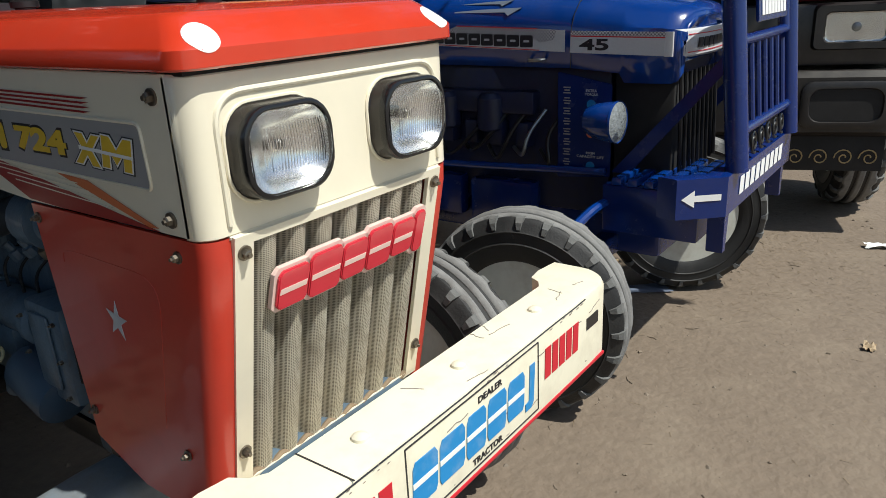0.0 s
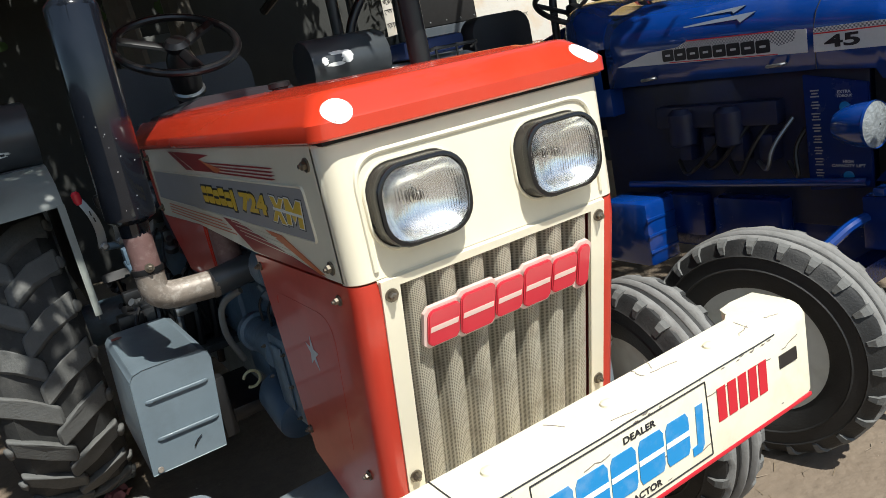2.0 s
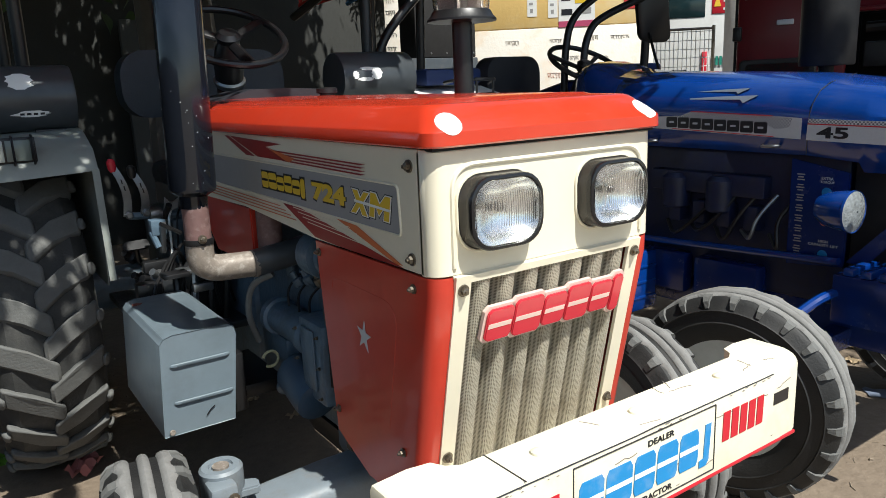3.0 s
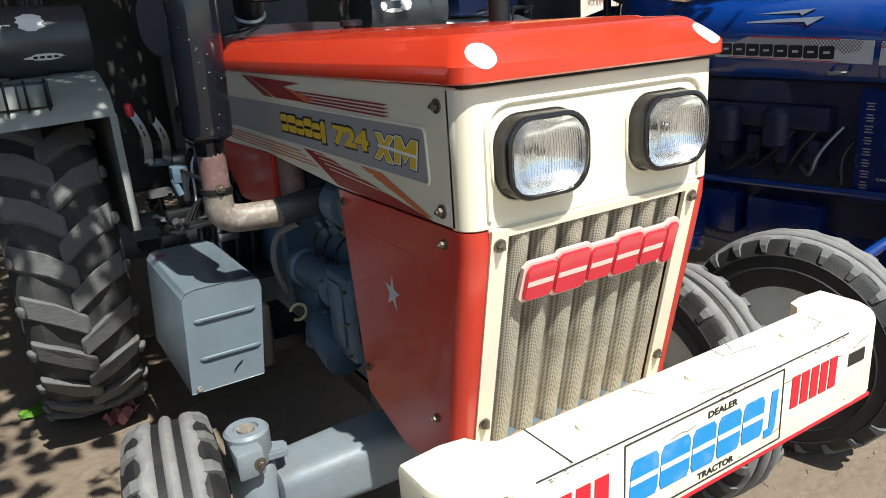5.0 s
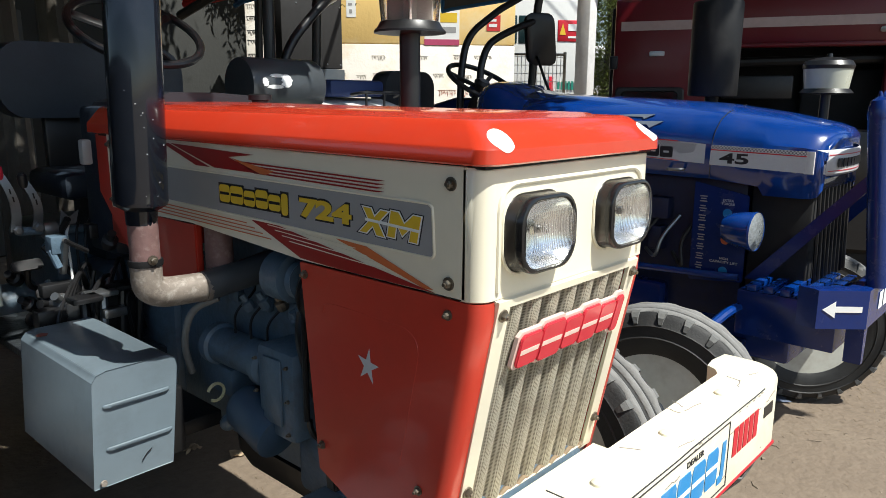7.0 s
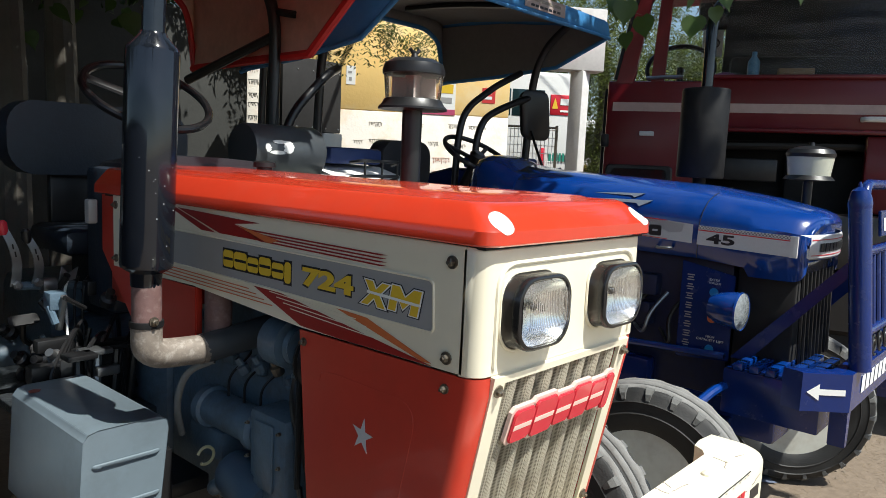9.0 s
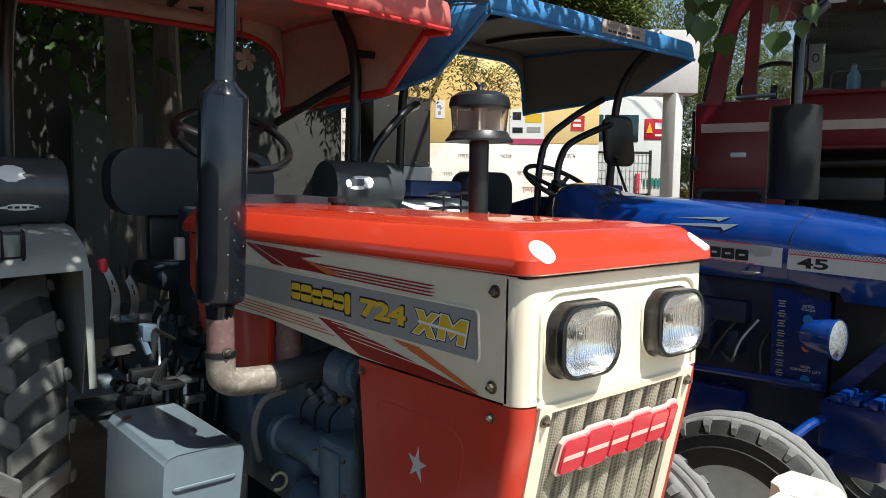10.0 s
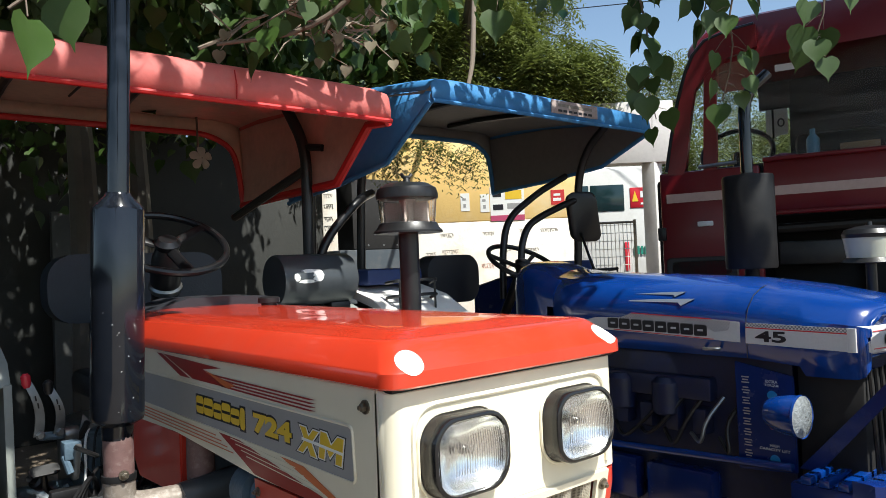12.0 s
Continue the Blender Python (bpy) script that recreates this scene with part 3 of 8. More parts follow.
def red_cowl():
    bm = bmesh.new()
    loft(bm, [[V(x, y + dy, z) for x, y in u_outline(0.277 - ix, 0.0, 0.04, 0.03, 0.006)] for z, dy, ix in ((1.094, 0.006, 0.002), (1.097, 0.001, 0), (1.20, 0, 0), (1.309, 0.0, 0), (1.313, 0.004, 0.002))])
    face = part("front_panel", bm, M_CREAM, red, "cream sheet-metal headlamp panel")
    bm = bmesh.new()
    path = arc([(-0.236, -0.0005, 1.11), (-0.236, -0.0005, 1.285), (0.236, -0.0005, 1.285), (0.236, -0.0005, 1.11)], 0.05, 8)
    tube(bm, path, 0.0045, 8)
    part("pressed_bead", bm, M_CREAM, face)
    bm = bmesh.new()
    tube(bm, [(-0.238, 0.004, 1.0925), (0.238, 0.004, 1.0925)], 0.0035, 6)
    part("lower_bead", bm, M_CREAM, face)
    # headlamps
    for c in (-0.140, 0.140):
        lamp_at = V(c - 0.003, 0, 1.201)
        bm = bmesh.new()
        loft(bm, [[lamp_at + V(x, y, z) for x, z in rrect(w, h, r, 6)] for y, w, h, r in ((0.0, 0.165, 0.132, 0.046), (-0.003, 0.165, 0.132, 0.046), (-0.006, 0.161, 0.128, 0.045), (-0.026, 0.159, 0.126, 0.045))], caps=False)
        lamp = part("headlamp", bm, M_HOUSING, face, "black-rimmed rectangular headlamp")
        bm = bmesh.new()
        tube(bm, [lamp_at + V(x, -0.0015, z) for x, z in rrect(0.170, 0.137, 0.048, 6)] + [lamp_at + V(0.085, -0.0015, 0)], 0.0028, 6)
        part("flange_bead", bm, M_CREAM, lamp)
        bm = bmesh.new()
        loft(bm, [[lamp_at + V(x, y, z) for x, z in rrect(w, h, r, 6)] for y, w, h, r in ((-0.024, 0.157, 0.124, 0.044), (-0.024, 0.162, 0.129, 0.046), (-0.034, 0.162, 0.129, 0.046), (-0.037, 0.160, 0.127, 0.046), (-0.0385, 0.155, 0.122, 0.045), (-0.0385, 0.149, 0.116, 0.043), (-0.030, 0.147, 0.114, 0.042))], caps=False)
        part("rim", bm, M_BLACK, lamp, "black rubber rim")
        bm = bmesh.new()
        loft(bm, [[lamp_at + V(x, y, z) for x, z in rrect(w, h, r, 6)] for y, w, h, r in ((-0.032, 0.145, 0.112, 0.041), (-0.024, 0.134, 0.102, 0.038), (-0.012, 0.105, 0.080, 0.032), (-0.004, 0.06, 0.050, 0.02), (-0.001, 0.02, 0.016, 0.007))], caps=False)
        part("reflector", bm, M_CHROME, lamp)
        bm = bmesh.new()
        lathe(bm, [(0.008, 0), (0.008, 0.010), (0.004, 0.014)], lamp_at + V(0, -0.003, 0.004), (0, -1, 0), 14)
        part("bulb", bm, M_HOUSING, lamp)
        bm = bmesh.new()
        rows, cols = 20, 56
        grid = []
        for j in range(rows + 1):
            line = []
            for i in range(cols + 1):
                u, w = i / cols * 2 - 1, j / rows * 2 - 1
                k = 1 - 0.15 * (u * u * w * w)
                bulge = 0.015 * (1 - 0.5 * (u * u + w * w)) + (0.0006 * (i % 2) if -0.55 < w < 0.72 and abs(u) < 0.80 else 0.0) + (0.0003 * (j % 2) if abs(u) > 0.6 and w < 0 else 0.0)
                line.append(bm.verts.new(lamp_at + V(u * 0.0735 * k, -0.033 - bulge, w * 0.057 * k)))
            grid.append(line)
        for j in range(rows):
            for i in range(cols):
                bm.faces.new((grid[j][i], grid[j][i + 1], grid[j + 1][i + 1], grid[j + 1][i]))
        r = bmesh.ops.extrude_face_region(bm, geom=list(bm.faces))
        bmesh.ops.translate(bm, verts=[g for g in r["geom"] if isinstance(g, bmesh.types.BMVert)], vec=(0, 0.003, 0))
        lens = part("lens", bm, M_LENS, lamp, angle=20)
        lens.visible_shadow = False
    # side panels
    for s in (-1, 1):
        bm = bmesh.new()
        poly = [(0.034, 1.097), (0.47, 1.098), (0.9, 1.122), (1.338, 1.115), (1.338, 1.318), (0.034, 1.314)]
        prism(bm, poly, (s * 0.277, 0, 0), (0, 1, 0), (0, 0, 1), (-s * 0.005, 0, 0), 0.0012)
        sp = part("side_panel", bm, M_CREAM, red, "cream side panel with red and orange stripes")
        if s > 0:
            continue
        x = -0.2775

        def sticker(name, pts, material, lift=0.0008, parent=sp):
            b2 = bmesh.new()
            prism(b2, pts, (x, 0, 0), (0, 1, 0), (0, 0, 1), (-lift, 0, 0))
            return part(name, b2, material, parent)
        sticker("grey_band", [(0.104, 1.160), (0.108, 1.240), (0.118, 1.247), (1.30, 1.252), (1.30, 1.172), (0.6, 1.166), (0.112, 1.157)], M_GREYBAND)
        bm = bmesh.new()
        tube(bm, arc([(x, 1.3, 1.2535), (x, 0.106, 1.2485), (x, 0.101, 1.157), (x, 1.3, 1.170)], 0.012, 4), 0.0028, 6)
        part("band_bead", bm, M_CREAM, sp)
        sticker("upper_stripe", [(1.02, 1.309), (0.985, 1.309), (0.80, 1.263), (0.86, 1.263)], M_DKRED)
        sticker("upper_stripe", [(0.975, 1.309), (0.62, 1.300), (0.72, 1.290), (0.60, 1.262), (0.78, 1.263)], M_DKRED)
        sticker("upper_stripe", [(0.71, 1.289), (0.55, 1.270), (0.58, 1.261), (0.60, 1.262)], M_ORG, 0.0009)
        for k in range(4):
            z = 1.284 - 0.0065 * k
            sticker("thin_stripe", [(0.69 - 0.02 * k, z), (0.22, z - 0.006), (0.24, z - 0.0085), (0.68 - 0.02 * k, z - 0.0035)], M_DKRED)
        sticker("lower_stripe", [(0.64, 1.160), (0.56, 1.162), (0.32, 1.128), (0.10, 1.0985), (0.36, 1.0988), (0.47, 1.102)], M_DKRED)
        sticker("lower_stripe", [(0.36, 1.158), (0.27, 1.154), (0.103, 1.103), (0.125, 1.102)], M_ORG, 0.001)
        for k in range(4):
            sticker("thin_stripe", [(1.2, 1.160 - 0.008 * k), (1.2, 1.157 - 0.008 * k), (0.66 - 0.03 * k, 1.150 - 0.008 * k), (0.66 - 0.03 * k, 1.152 - 0.008 * k)], M_ORG)
            sticker("thin_stripe", [(0.58 - 0.025 * k, 1.156 - 0.0085 * k), (0.30 - 0.03 * k, 1.146 - 0.0095 * k), (0.30 - 0.03 * k, 1.1475 - 0.0095 * k), (0.58 - 0.025 * k, 1.158 - 0.0085 * k)], M_CREAM, 0.0012)
        # maker's mark as plain slanted blocks, then the model number
        y = 0.762
        for k, w in enumerate((0.042, 0.050, 0.042, 0.044, 0.042, 0.022)):
            lo = 1.189 - (0.006 if k == 5 else 0)
            hi = 1.228 if k in (0, 1, 3, 5) else 1.222
            sticker("name_block_edge", [(y + 0.003, lo - 0.004), (y + 0.003, hi + 0.004), (y - w - 0.003, hi + 0.004), (y - w - 0.003, lo - 0.004)], M_INK, 0.0012)
            part("name_block", slab(rrect(w, hi - lo, 0.008, 3, -(y - w / 2), (lo + hi) / 2), (x - 0.0012, 0, 0), (0, -1, 0), (0, 0, 1), (-0.0006, 0, 0)), M_YELLOW, sp)
            if k != 5:
                part("name_slot", slab(rrect(w * 0.9, 0.006, 0.001, 2, -(y - w / 2), (lo + hi) / 2), (x - 0.0018, 0, 0), (0, -1, 0), (0, 0, 1), (-0.0003, 0, 0)), M_INK, sp)
            y -= w + 0.003
        for mt, g, d in ((M_INK, 0.004, 0.0012), (M_YELLOW, 0.0, 0.0018)):
            lettering("model_number", "724", (x, 0.466 + g, 1.187 - g), (0, -1, 0), (0, 0, 1), 0.039 + 2 * g, 0.157 + 2 * g, mt, sp, d, 0.0, "", 0.045)
        letters = {
            "X": [(0.0, 0.0), (0.26, 0.0), (0.47, 0.34), (0.66, 0.0), (0.95, 0.0), (0.64, 0.50), (0.95, 1.0), (0.68, 1.0), (0.48, 0.68), (0.30, 1.0), (0.0, 1.0), (0.31, 0.50)],
            "M": [(0.0, 0.0), (0.27, 0.0), (0.27, 0.55), (0.53, 0.15), (0.80, 0.55), (0.80, 0.0), (1.07, 0.0), (1.07, 1.0), (0.80, 1.0), (0.53, 0.60), (0.27, 1.0), (0.0, 1.0)]}
        for grow, mt, d in ((0.085, M_INK, 0.0011), (0.045, M_WHITE, 0.0015), (0.0, M_YELLOW, 0.0020)):
            for ch, y0, hgt in (("X", 0.286, 0.046), ("M", 0.213, 0.046)):
                poly = letters[ch]
                out = []
                for k, (px, py) in enumerate(poly):
                    (ax, ay), (cx, cy) = poly[k - 1], poly[(k + 1) % len(poly)]
                    n1, n2 = V(py - ay, ax - px).normalized(), V(cy - py, px - cx).normalized()
                    mid = (n1 + n2) / max(0.35, 1 + n1.dot(n2))
                    out.append((px + mid.x * grow, py + mid.y * grow))
                pts = [(y0 - 0.068 * px - 0.010 * py, 1.181 + hgt * py - 0.003 * px) for px, py in out]
                sticker("model_letter", pts, mt, d + (0.0002 if ch == "M" else 0.0))
        sticker("letter_stripe", [(0.270, 1.2075), (0.133, 1.2015), (0.133, 1.1965), (0.270, 1.2025)], M_WHITE, 0.0024)
        for y, z in ((0.065, 1.285), (0.069, 1.120), (1.32, 1.29), (1.318, 1.14)):
            bolt("bolt", (-0.277, y, z), (-1, 0, 0), sp, 0.0125)
    # red shell under the cream panels, wrapping round to the sloping front
    for s in (-1, 1):
        bm = bmesh.new()
        rings = []
        for z in (1.093, 1.06, 0.95, 0.85, 0.76, 0.69, 0.655, 0.60):
            f = slope_y(z) + 0.004
            back = 0.474 - (1.093 - z) * 0.10
            if z < 0.655:
                back -= (0.655 - z) * 2.4
            pts = [(0.235, f), (0.250, f)]
            for k in range(5):
                a = -90 + 90 * (k + 1) / 5
                pts.append((0.250 + 0.027 * math.cos(radians(a)), f + 0.027 + 0.027 * math.sin(radians(a))))
            pts += [(0.277, f + 0.08), (0.277, back), (0.271, back), (0.271, f + 0.03), (0.248, f + 0.006), (0.235, f + 0.006)]
            rings.append([V(s * px, py, z) for px, py in pts])
        loft(bm, rings)
        sh = part("side_shell", bm, M_RED, red, "red lower cowl panel with a star sticker" if s < 0 else "red lower cowl panel")
        for y, z in ((0.070, 1.066), (0.140, 0.718), (0.458, 1.070), (0.418, 0.712)):
            bolt("bolt", (s * 0.277, y, z), (s, 0, 0), sh, 0.010)
        if s < 0:
            bm = bmesh.new()
            star = [(0.03 * (1.0 if k % 2 == 0 else 0.36) * math.sin(2 * math.pi * k / 10 + 0.15), 0.036 * (1.0 if k % 2 == 0 else 0.36) * math.cos(2 * math.pi * k / 10 + 0.15)) for k in range(10)]
            prism(bm, star, (-0.2775, 0.272, 0.923), (0, -1, 0), (0, 0, 1), (-0.0008, 0, 0))
            part("star_sticker", bm, M_SILVER, sh, "silver star sticker")
            bm = bmesh.new()
            tube(bm, arc([(-0.2762, 0.405, 1.0), (-0.2762, 0.40, 1.025), (-0.2762, 0.13, 1.02), (-0.2762, 0.19, 0.75)], 0.06, 6), 0.0016, 6)
            part("pressed_bead", bm, M_RED, sh)
    # grille: cream frame, corrugated mesh, badge
    tilt = math.atan(0.208)
    gz, gy = V(0, -math.sin(tilt), math.cos(tilt)), V(0, math.cos(tilt), math.sin(tilt))
    o = V(0, 0.0, 1.067)

    def g(x, h, d=0.0):
        return o + V(x, 0, 0) + gz * h + gy * d
    bm = bmesh.new()
    for x0, x1, h0, h1 in ((-0.236, -0.203, -0.435, 0.026), (0.203, 0.236, -0.435, 0.026), (-0.203, 0.203, 0.012, 0.026), (-0.203, 0.203, -0.435, -0.425)):
        loft(bm, [[g(x0, h0, d), g(x1, h0, d), g(x1, h1, d), g(x0, h1, d)] for d in (0.0, 0.008)])
    fr = part("grille_frame", bm, M_CREAM, red, "cream grille surround")
    for x, h in ((-0.22, 0.0), (0.22, 0.0), (-0.22, -0.358), (0.22, -0.358)):
        bolt("bolt", g(x, h, 0), -gy, fr, 0.0125)
    bm = bmesh.new()
    wave = []
    n, x = 7, -0.204
    period = 0.408 / n
    for k in range(n):
        x0 = -0.204 + k * period
        for q, d in ((0.0, 0.030), (0.10, 0.031), (0.20, 0.027), (0.28, 0.014), (0.34, 0.006), (0.42, 0.002), (0.56, 0.0), (0.72, 0.001), (0.84, 0.004), (0.92, 0.014)):
            wave.append((x0 + q * period, d))
    wave += [(0.204, 0.030), (0.216, 0.031)]
    wave.insert(0, (-0.216, 0.031))
    rows = []
    for j in range(24):
        h = 0.016 - 0.446 * j / 23
        rows.append([g(px, h, 1.3 * d + 0.002 + 0.0012 * noise.noise(V(px * 30, h * 30, 0))) for px, d in wave])
    loft(bm, rows, closed=False)
    part("grille_mesh", bm, M_MESH, red, "dusty corrugated perforated metal grille")
    bm = bmesh.new()
    tube(bm, [g(-0.205 + 0.41 * k / 28, -0.428 + 0.003 * math.sin(k * 1.6), 0.006 + 0.003 * math.sin(k * 1.57)) for k in range(29)], 0.006, 6)
    part("grille_lip", bm, mat("rust_brown_lip", (0.22, 0.16, 0.10), 0.8, vary=0.3, scale=120), red)
    # badge of six plain slanted blocks on a pale backing
    backs, faces, slots = [], [], []
    xs = -0.172
    for k, w in enumerate((0.064, 0.072, 0.060, 0.064, 0.060, 0.030)):
        cx = xs + w / 2
        lo, hi = (-0.114, -0.040) if k not in (0, 2, 4) else (-0.110, -0.046)
        if k == 5:
            lo -= 0.006
        cut = [(cx - w / 2 + 0.006, lo), (cx + w / 2 - 0.010, lo), (cx + w / 2 - 0.003, lo + 0.008), (cx + w / 2 + 0.003, hi - 0.008), (cx + w / 2 - 0.003, hi), (cx - w / 2 + 0.012, hi), (cx - w / 2 + 0.004, hi - 0.008), (cx - w / 2 - 0.001, lo + 0.008)]
        big = [(cx + (px - cx) * (1 + 0.011 / w), (lo + hi) / 2 + (py - (lo + hi) / 2) * 1.14) for px, py in cut]
        backs.append(slab(big, g(0, 0, -0.010), (1, 0, 0), gz, gy * 0.008))
        faces.append(slab(cut, g(0, 0, -0.0165), (1, 0, 0), gz, gy * 0.007, 0.002))
        mid = (lo + hi) / 2
        bars = [] if k == 5 else [(cx - w / 2 + 0.004, cx + w / 2 - 0.006, mid - 0.005, mid + 0.004)]
        for x0, x1, h0, h1 in bars:
            slots.append(slab([(x0, h0), (x1, h0), (x1 + 0.002, h1), (x0 + 0.002, h1)], g(0, 0, -0.0172), (1, 0, 0), gz, gy * 0.003))
        xs += w + 0.001
    bd = part("badge", slab([(-0.165, -0.10), (0.172, -0.10), (0.176, -0.06), (-0.16, -0.06)], g(0, 0, -0.004), (1, 0, 0), gz, gy * 0.006), M_PINK, red, "raised red badge with a pale edge")
    each("badge_edge", backs, M_PINK, bd)
    each("badge_face", faces, M_BADGE, bd)
    each("badge_slot", slots, M_PINK, bd)


def red_hood():
    bm = bmesh.new()

    def ring(x, y0, y1, z, r, zb=None):
        out = []
        for sx, sy, a0 in ((-1, 0, 180), (1, 0, 270)):
            for k in range(6):
                a = radians(a0 + 90 * k / 5)
                out.append(V(sx * (x - r) + r * math.cos(a), y0 + r + r * math.sin(a), z))
        zb = z if zb is None else zb
        out += [V(x, y1, zb), V(x * 0.5, y1, zb), V(-x * 0.5, y1, zb), V(-x, y1, zb)]
        return out
    loft(bm, [ring(0.27, 0.0, 1.42, 1.317, 0.03), ring(0.285, -0.016, 1.43, 1.317, 0.034), ring(0.289, -0.020, 1.432, 1.320, 0.036), ring(0.2885, -0.0195, 1.432, 1.342, 0.036), ring(0.2865, -0.0165, 1.432, 1.346, 0.036),
              ring(0.257, 0.022, 1.43, 1.378, 0.036, 1.380), ring(0.251, 0.030, 1.43, 1.3835, 0.036, 1.3855), ring(0.242, 0.040, 1.43, 1.3865, 0.036, 1.390), ring(0.200, 0.08, 1.42, 1.3885, 0.04, 1.394), ring(0.192, 0.09, 1.42, 1.392, 0.04, 1.398), ring(0.12, 0.16, 1.40, 1.395, 0.05, 1.403), ring(0.02, 0.3, 1.2, 1.397, 0.01, 1.405)])
    tree = BVHTree.FromBMesh(bm)
    hd = part("hood", bm, M_ORANGE, red, "glossy orange-red sheet-metal hood", 28)
    # dark strip standing in for the shade in the gap under the hood
    bm = bmesh.new()
    box(bm, (-0.272, 0.0, 1.311), (0.272, 1.40, 1.3165))
    part("gap_shade", bm, M_DARK, hd)
    for s in (-1, 1):
        bm = bmesh.new()
        nrm = V(s * 0.26, -0.88, 0.36).normalized()
        at = V(s * 0.238, 0.001, 1.3535)
        u = V(0, 0, 1).cross(nrm).normalized()
        w = nrm.cross(u)
        rings = []
        for rr in (0.0005, 0.008, 0.014, 0.019, 0.0235):
            line = []
            for k in range(28):
                a = 2 * math.pi * k / 28
                p = at + u * rr * math.cos(a) + w * rr * math.sin(a)
                hit = tree.ray_cast(p + nrm * 0.1, -nrm)[0] or p
                line.append(hit + nrm * 0.0008)
            rings.append(line)
        loft(bm, rings, caps=False)
        part("white_dot", bm, M_WHITE, hd, "round white reflective sticker", 60)
    bm = bmesh.new()
    lathe(bm, [(0.024, -0.004), (0.024, 0.010), (0.034, 0.012), (0.034, 0.026), (0.026, 0.030)], (0.13, 1.20, 1.398), (0, 0, 1), 18)
    part("fuel_cap", bm, M_BLK, hd)
    # back of the cowl
    bm = bmesh.new()
    for s in (-1, 1):
        prism(bm, [(1.34, 1.317), (1.43, 1.317), (1.43, 1.15), (1.22, 0.95), (0.90, 0.96), (0.90, 1.12), (1.34, 1.112)], (s * 0.270, 0, 0), (0, 1, 0), (0, 0, 1), (-s * 0.02, 0, 0), 0.004)
    box(bm, (-0.25, 1.2, 1.0), (0.25, 1.42, 1.316), 0.01)
    part("rear_cowl", bm, M_RED, red, "red rear cowl sheet")


def red_bumper():
    bm = bmesh.new()
    half = [(0.0, -0.252), (0.37, -0.252)]
    for k in range(1, 8):
        a = radians(-90 + 90 * k / 7)
        half.append((0.405 + 0.08 * math.cos(a), -0.172 + 0.08 * math.sin(a)))
    half += [(0.485, -0.112), (0.425, -0.106), (0.385, -0.112), (0.372, -0.135), (0.35, -0.148), (0.0, -0.148)]
    poly = [(-x, y) for x, y in reversed(half)][:-1] + half[1:-1]

    def ring(z, inset):
        return [V(x * (1 - inset / 0.485), y + (inset if y < -0.2 else -inset * 0.3), z) for x, y in poly]
    loft(bm, [ring(0.688, 0.004), ring(0.692, 0.0), ring(0.833, 0.0), ring(0.841, 0.003), ring(0.843, 0.008)])
    b = part("bumper", bm, M_CREAM_WORN, red, "chipped cream-white steel front bumper")
    bm = bmesh.new()
    box(bm, (-0.40, -0.2535, 0.685), (0.43, -0.249, 0.693), 0.002)
    part("red_edge", bm, M_REDINK, b)
    for x in (-0.229, 0.0, 0.242):
        bm = bmesh.new()
        lathe(bm, [(0.013, 0), (0.012, 0.005), (0.006, 0.009)], (x, -0.198, 0.842), (0, 0, 1), 14)
        part("rivet", bm, M_CREAM_WORN, b)
    bm = bmesh.new()
    box(bm, (-0.301, -0.2525, 0.8432), (-0.299, -0.150, 0.8444))
    tube(bm, [(-0.36 + 0.05 * k, -0.2512, 0.838 + 0.0015 * noise.noise(V(k * 3.1, 0, 0))) for k in range(15)], 0.0012, 5)
    part("seam", bm, M_INK, b)
    # sticker with six plain blocks and two small words
    bm = bmesh.new()
    yf = -0.2525
    for x0, x1, z0, z1 in ((-0.205, 0.155, 0.8295, 0.831), (-0.205, 0.155, 0.701, 0.7025), (-0.2055, -0.204, 0.7025, 0.8295), (0.154, 0.1555, 0.7025, 0.8295)):
        box(bm, (x0, yf - 0.0012, z0), (x1, yf + 0.003, z1))
    part("sticker_line", bm, M_INK, b)
    shapes = []
    x = -0.196
    for k, w in enumerate((0.060, 0.066, 0.056, 0.058, 0.056, 0.034)):
        lo, hi = 0.728, 0.799
        if k == 5:
            pts = [(x + 0.0, lo - 0.010), (x + 0.020, lo - 0.010), (x + 0.028, lo), (x + 0.033, hi), (x + 0.016, hi), (x + 0.012, lo + 0.006), (x, lo + 0.004)]
        else:
            pts = [(x + 0.004, lo), (x + w - 0.008, lo), (x + w - 0.003, lo + 0.010), (x + w, hi - 0.010), (x + w - 0.006, hi), (x + 0.010, hi), (x + 0.004, hi - 0.010), (x, lo + 0.010)]
        shapes.append(slab(pts, (0, yf, 0), (1, 0, 0), (0, 0, 1), (0, -0.001, 0)))
        x += w + 0.002
    each("sticker_block", shapes, M_CYAN, b, "blue printed sticker block")
    x, shapes = -0.196, []
    for k, w in enumerate((0.060, 0.066, 0.056, 0.058, 0.056)):
        shapes.append(block((x + 0.002, yf - 0.0014, 0.759), (x + w - 0.002, yf - 0.0009, 0.768)))
        x += w + 0.002
    each("sticker_gap", shapes, M_WHITE, b)
    lettering("sticker_word", "DEALER", (-0.030, yf, 0.8085), (1, 0, 0), (0, 0, 1), 0.011, 0.068, M_INK, b)
    lettering("sticker_word", "TRACTOR", (-0.050, yf, 0.708), (1, 0, 0), (0, 0, 1), 0.011, 0.085, M_INK, b)
    bars = [slab([(x0, 0.748), (x0 + 0.021, 0.748), (x0 + 0.023, 0.806), (x0 + 0.002, 0.806)], (0, yf, 0), (1, 0, 0), (0, 0, 1), (0, -0.001, 0)) for x0 in [0.178 + 0.027 * k for k in range(5)]]
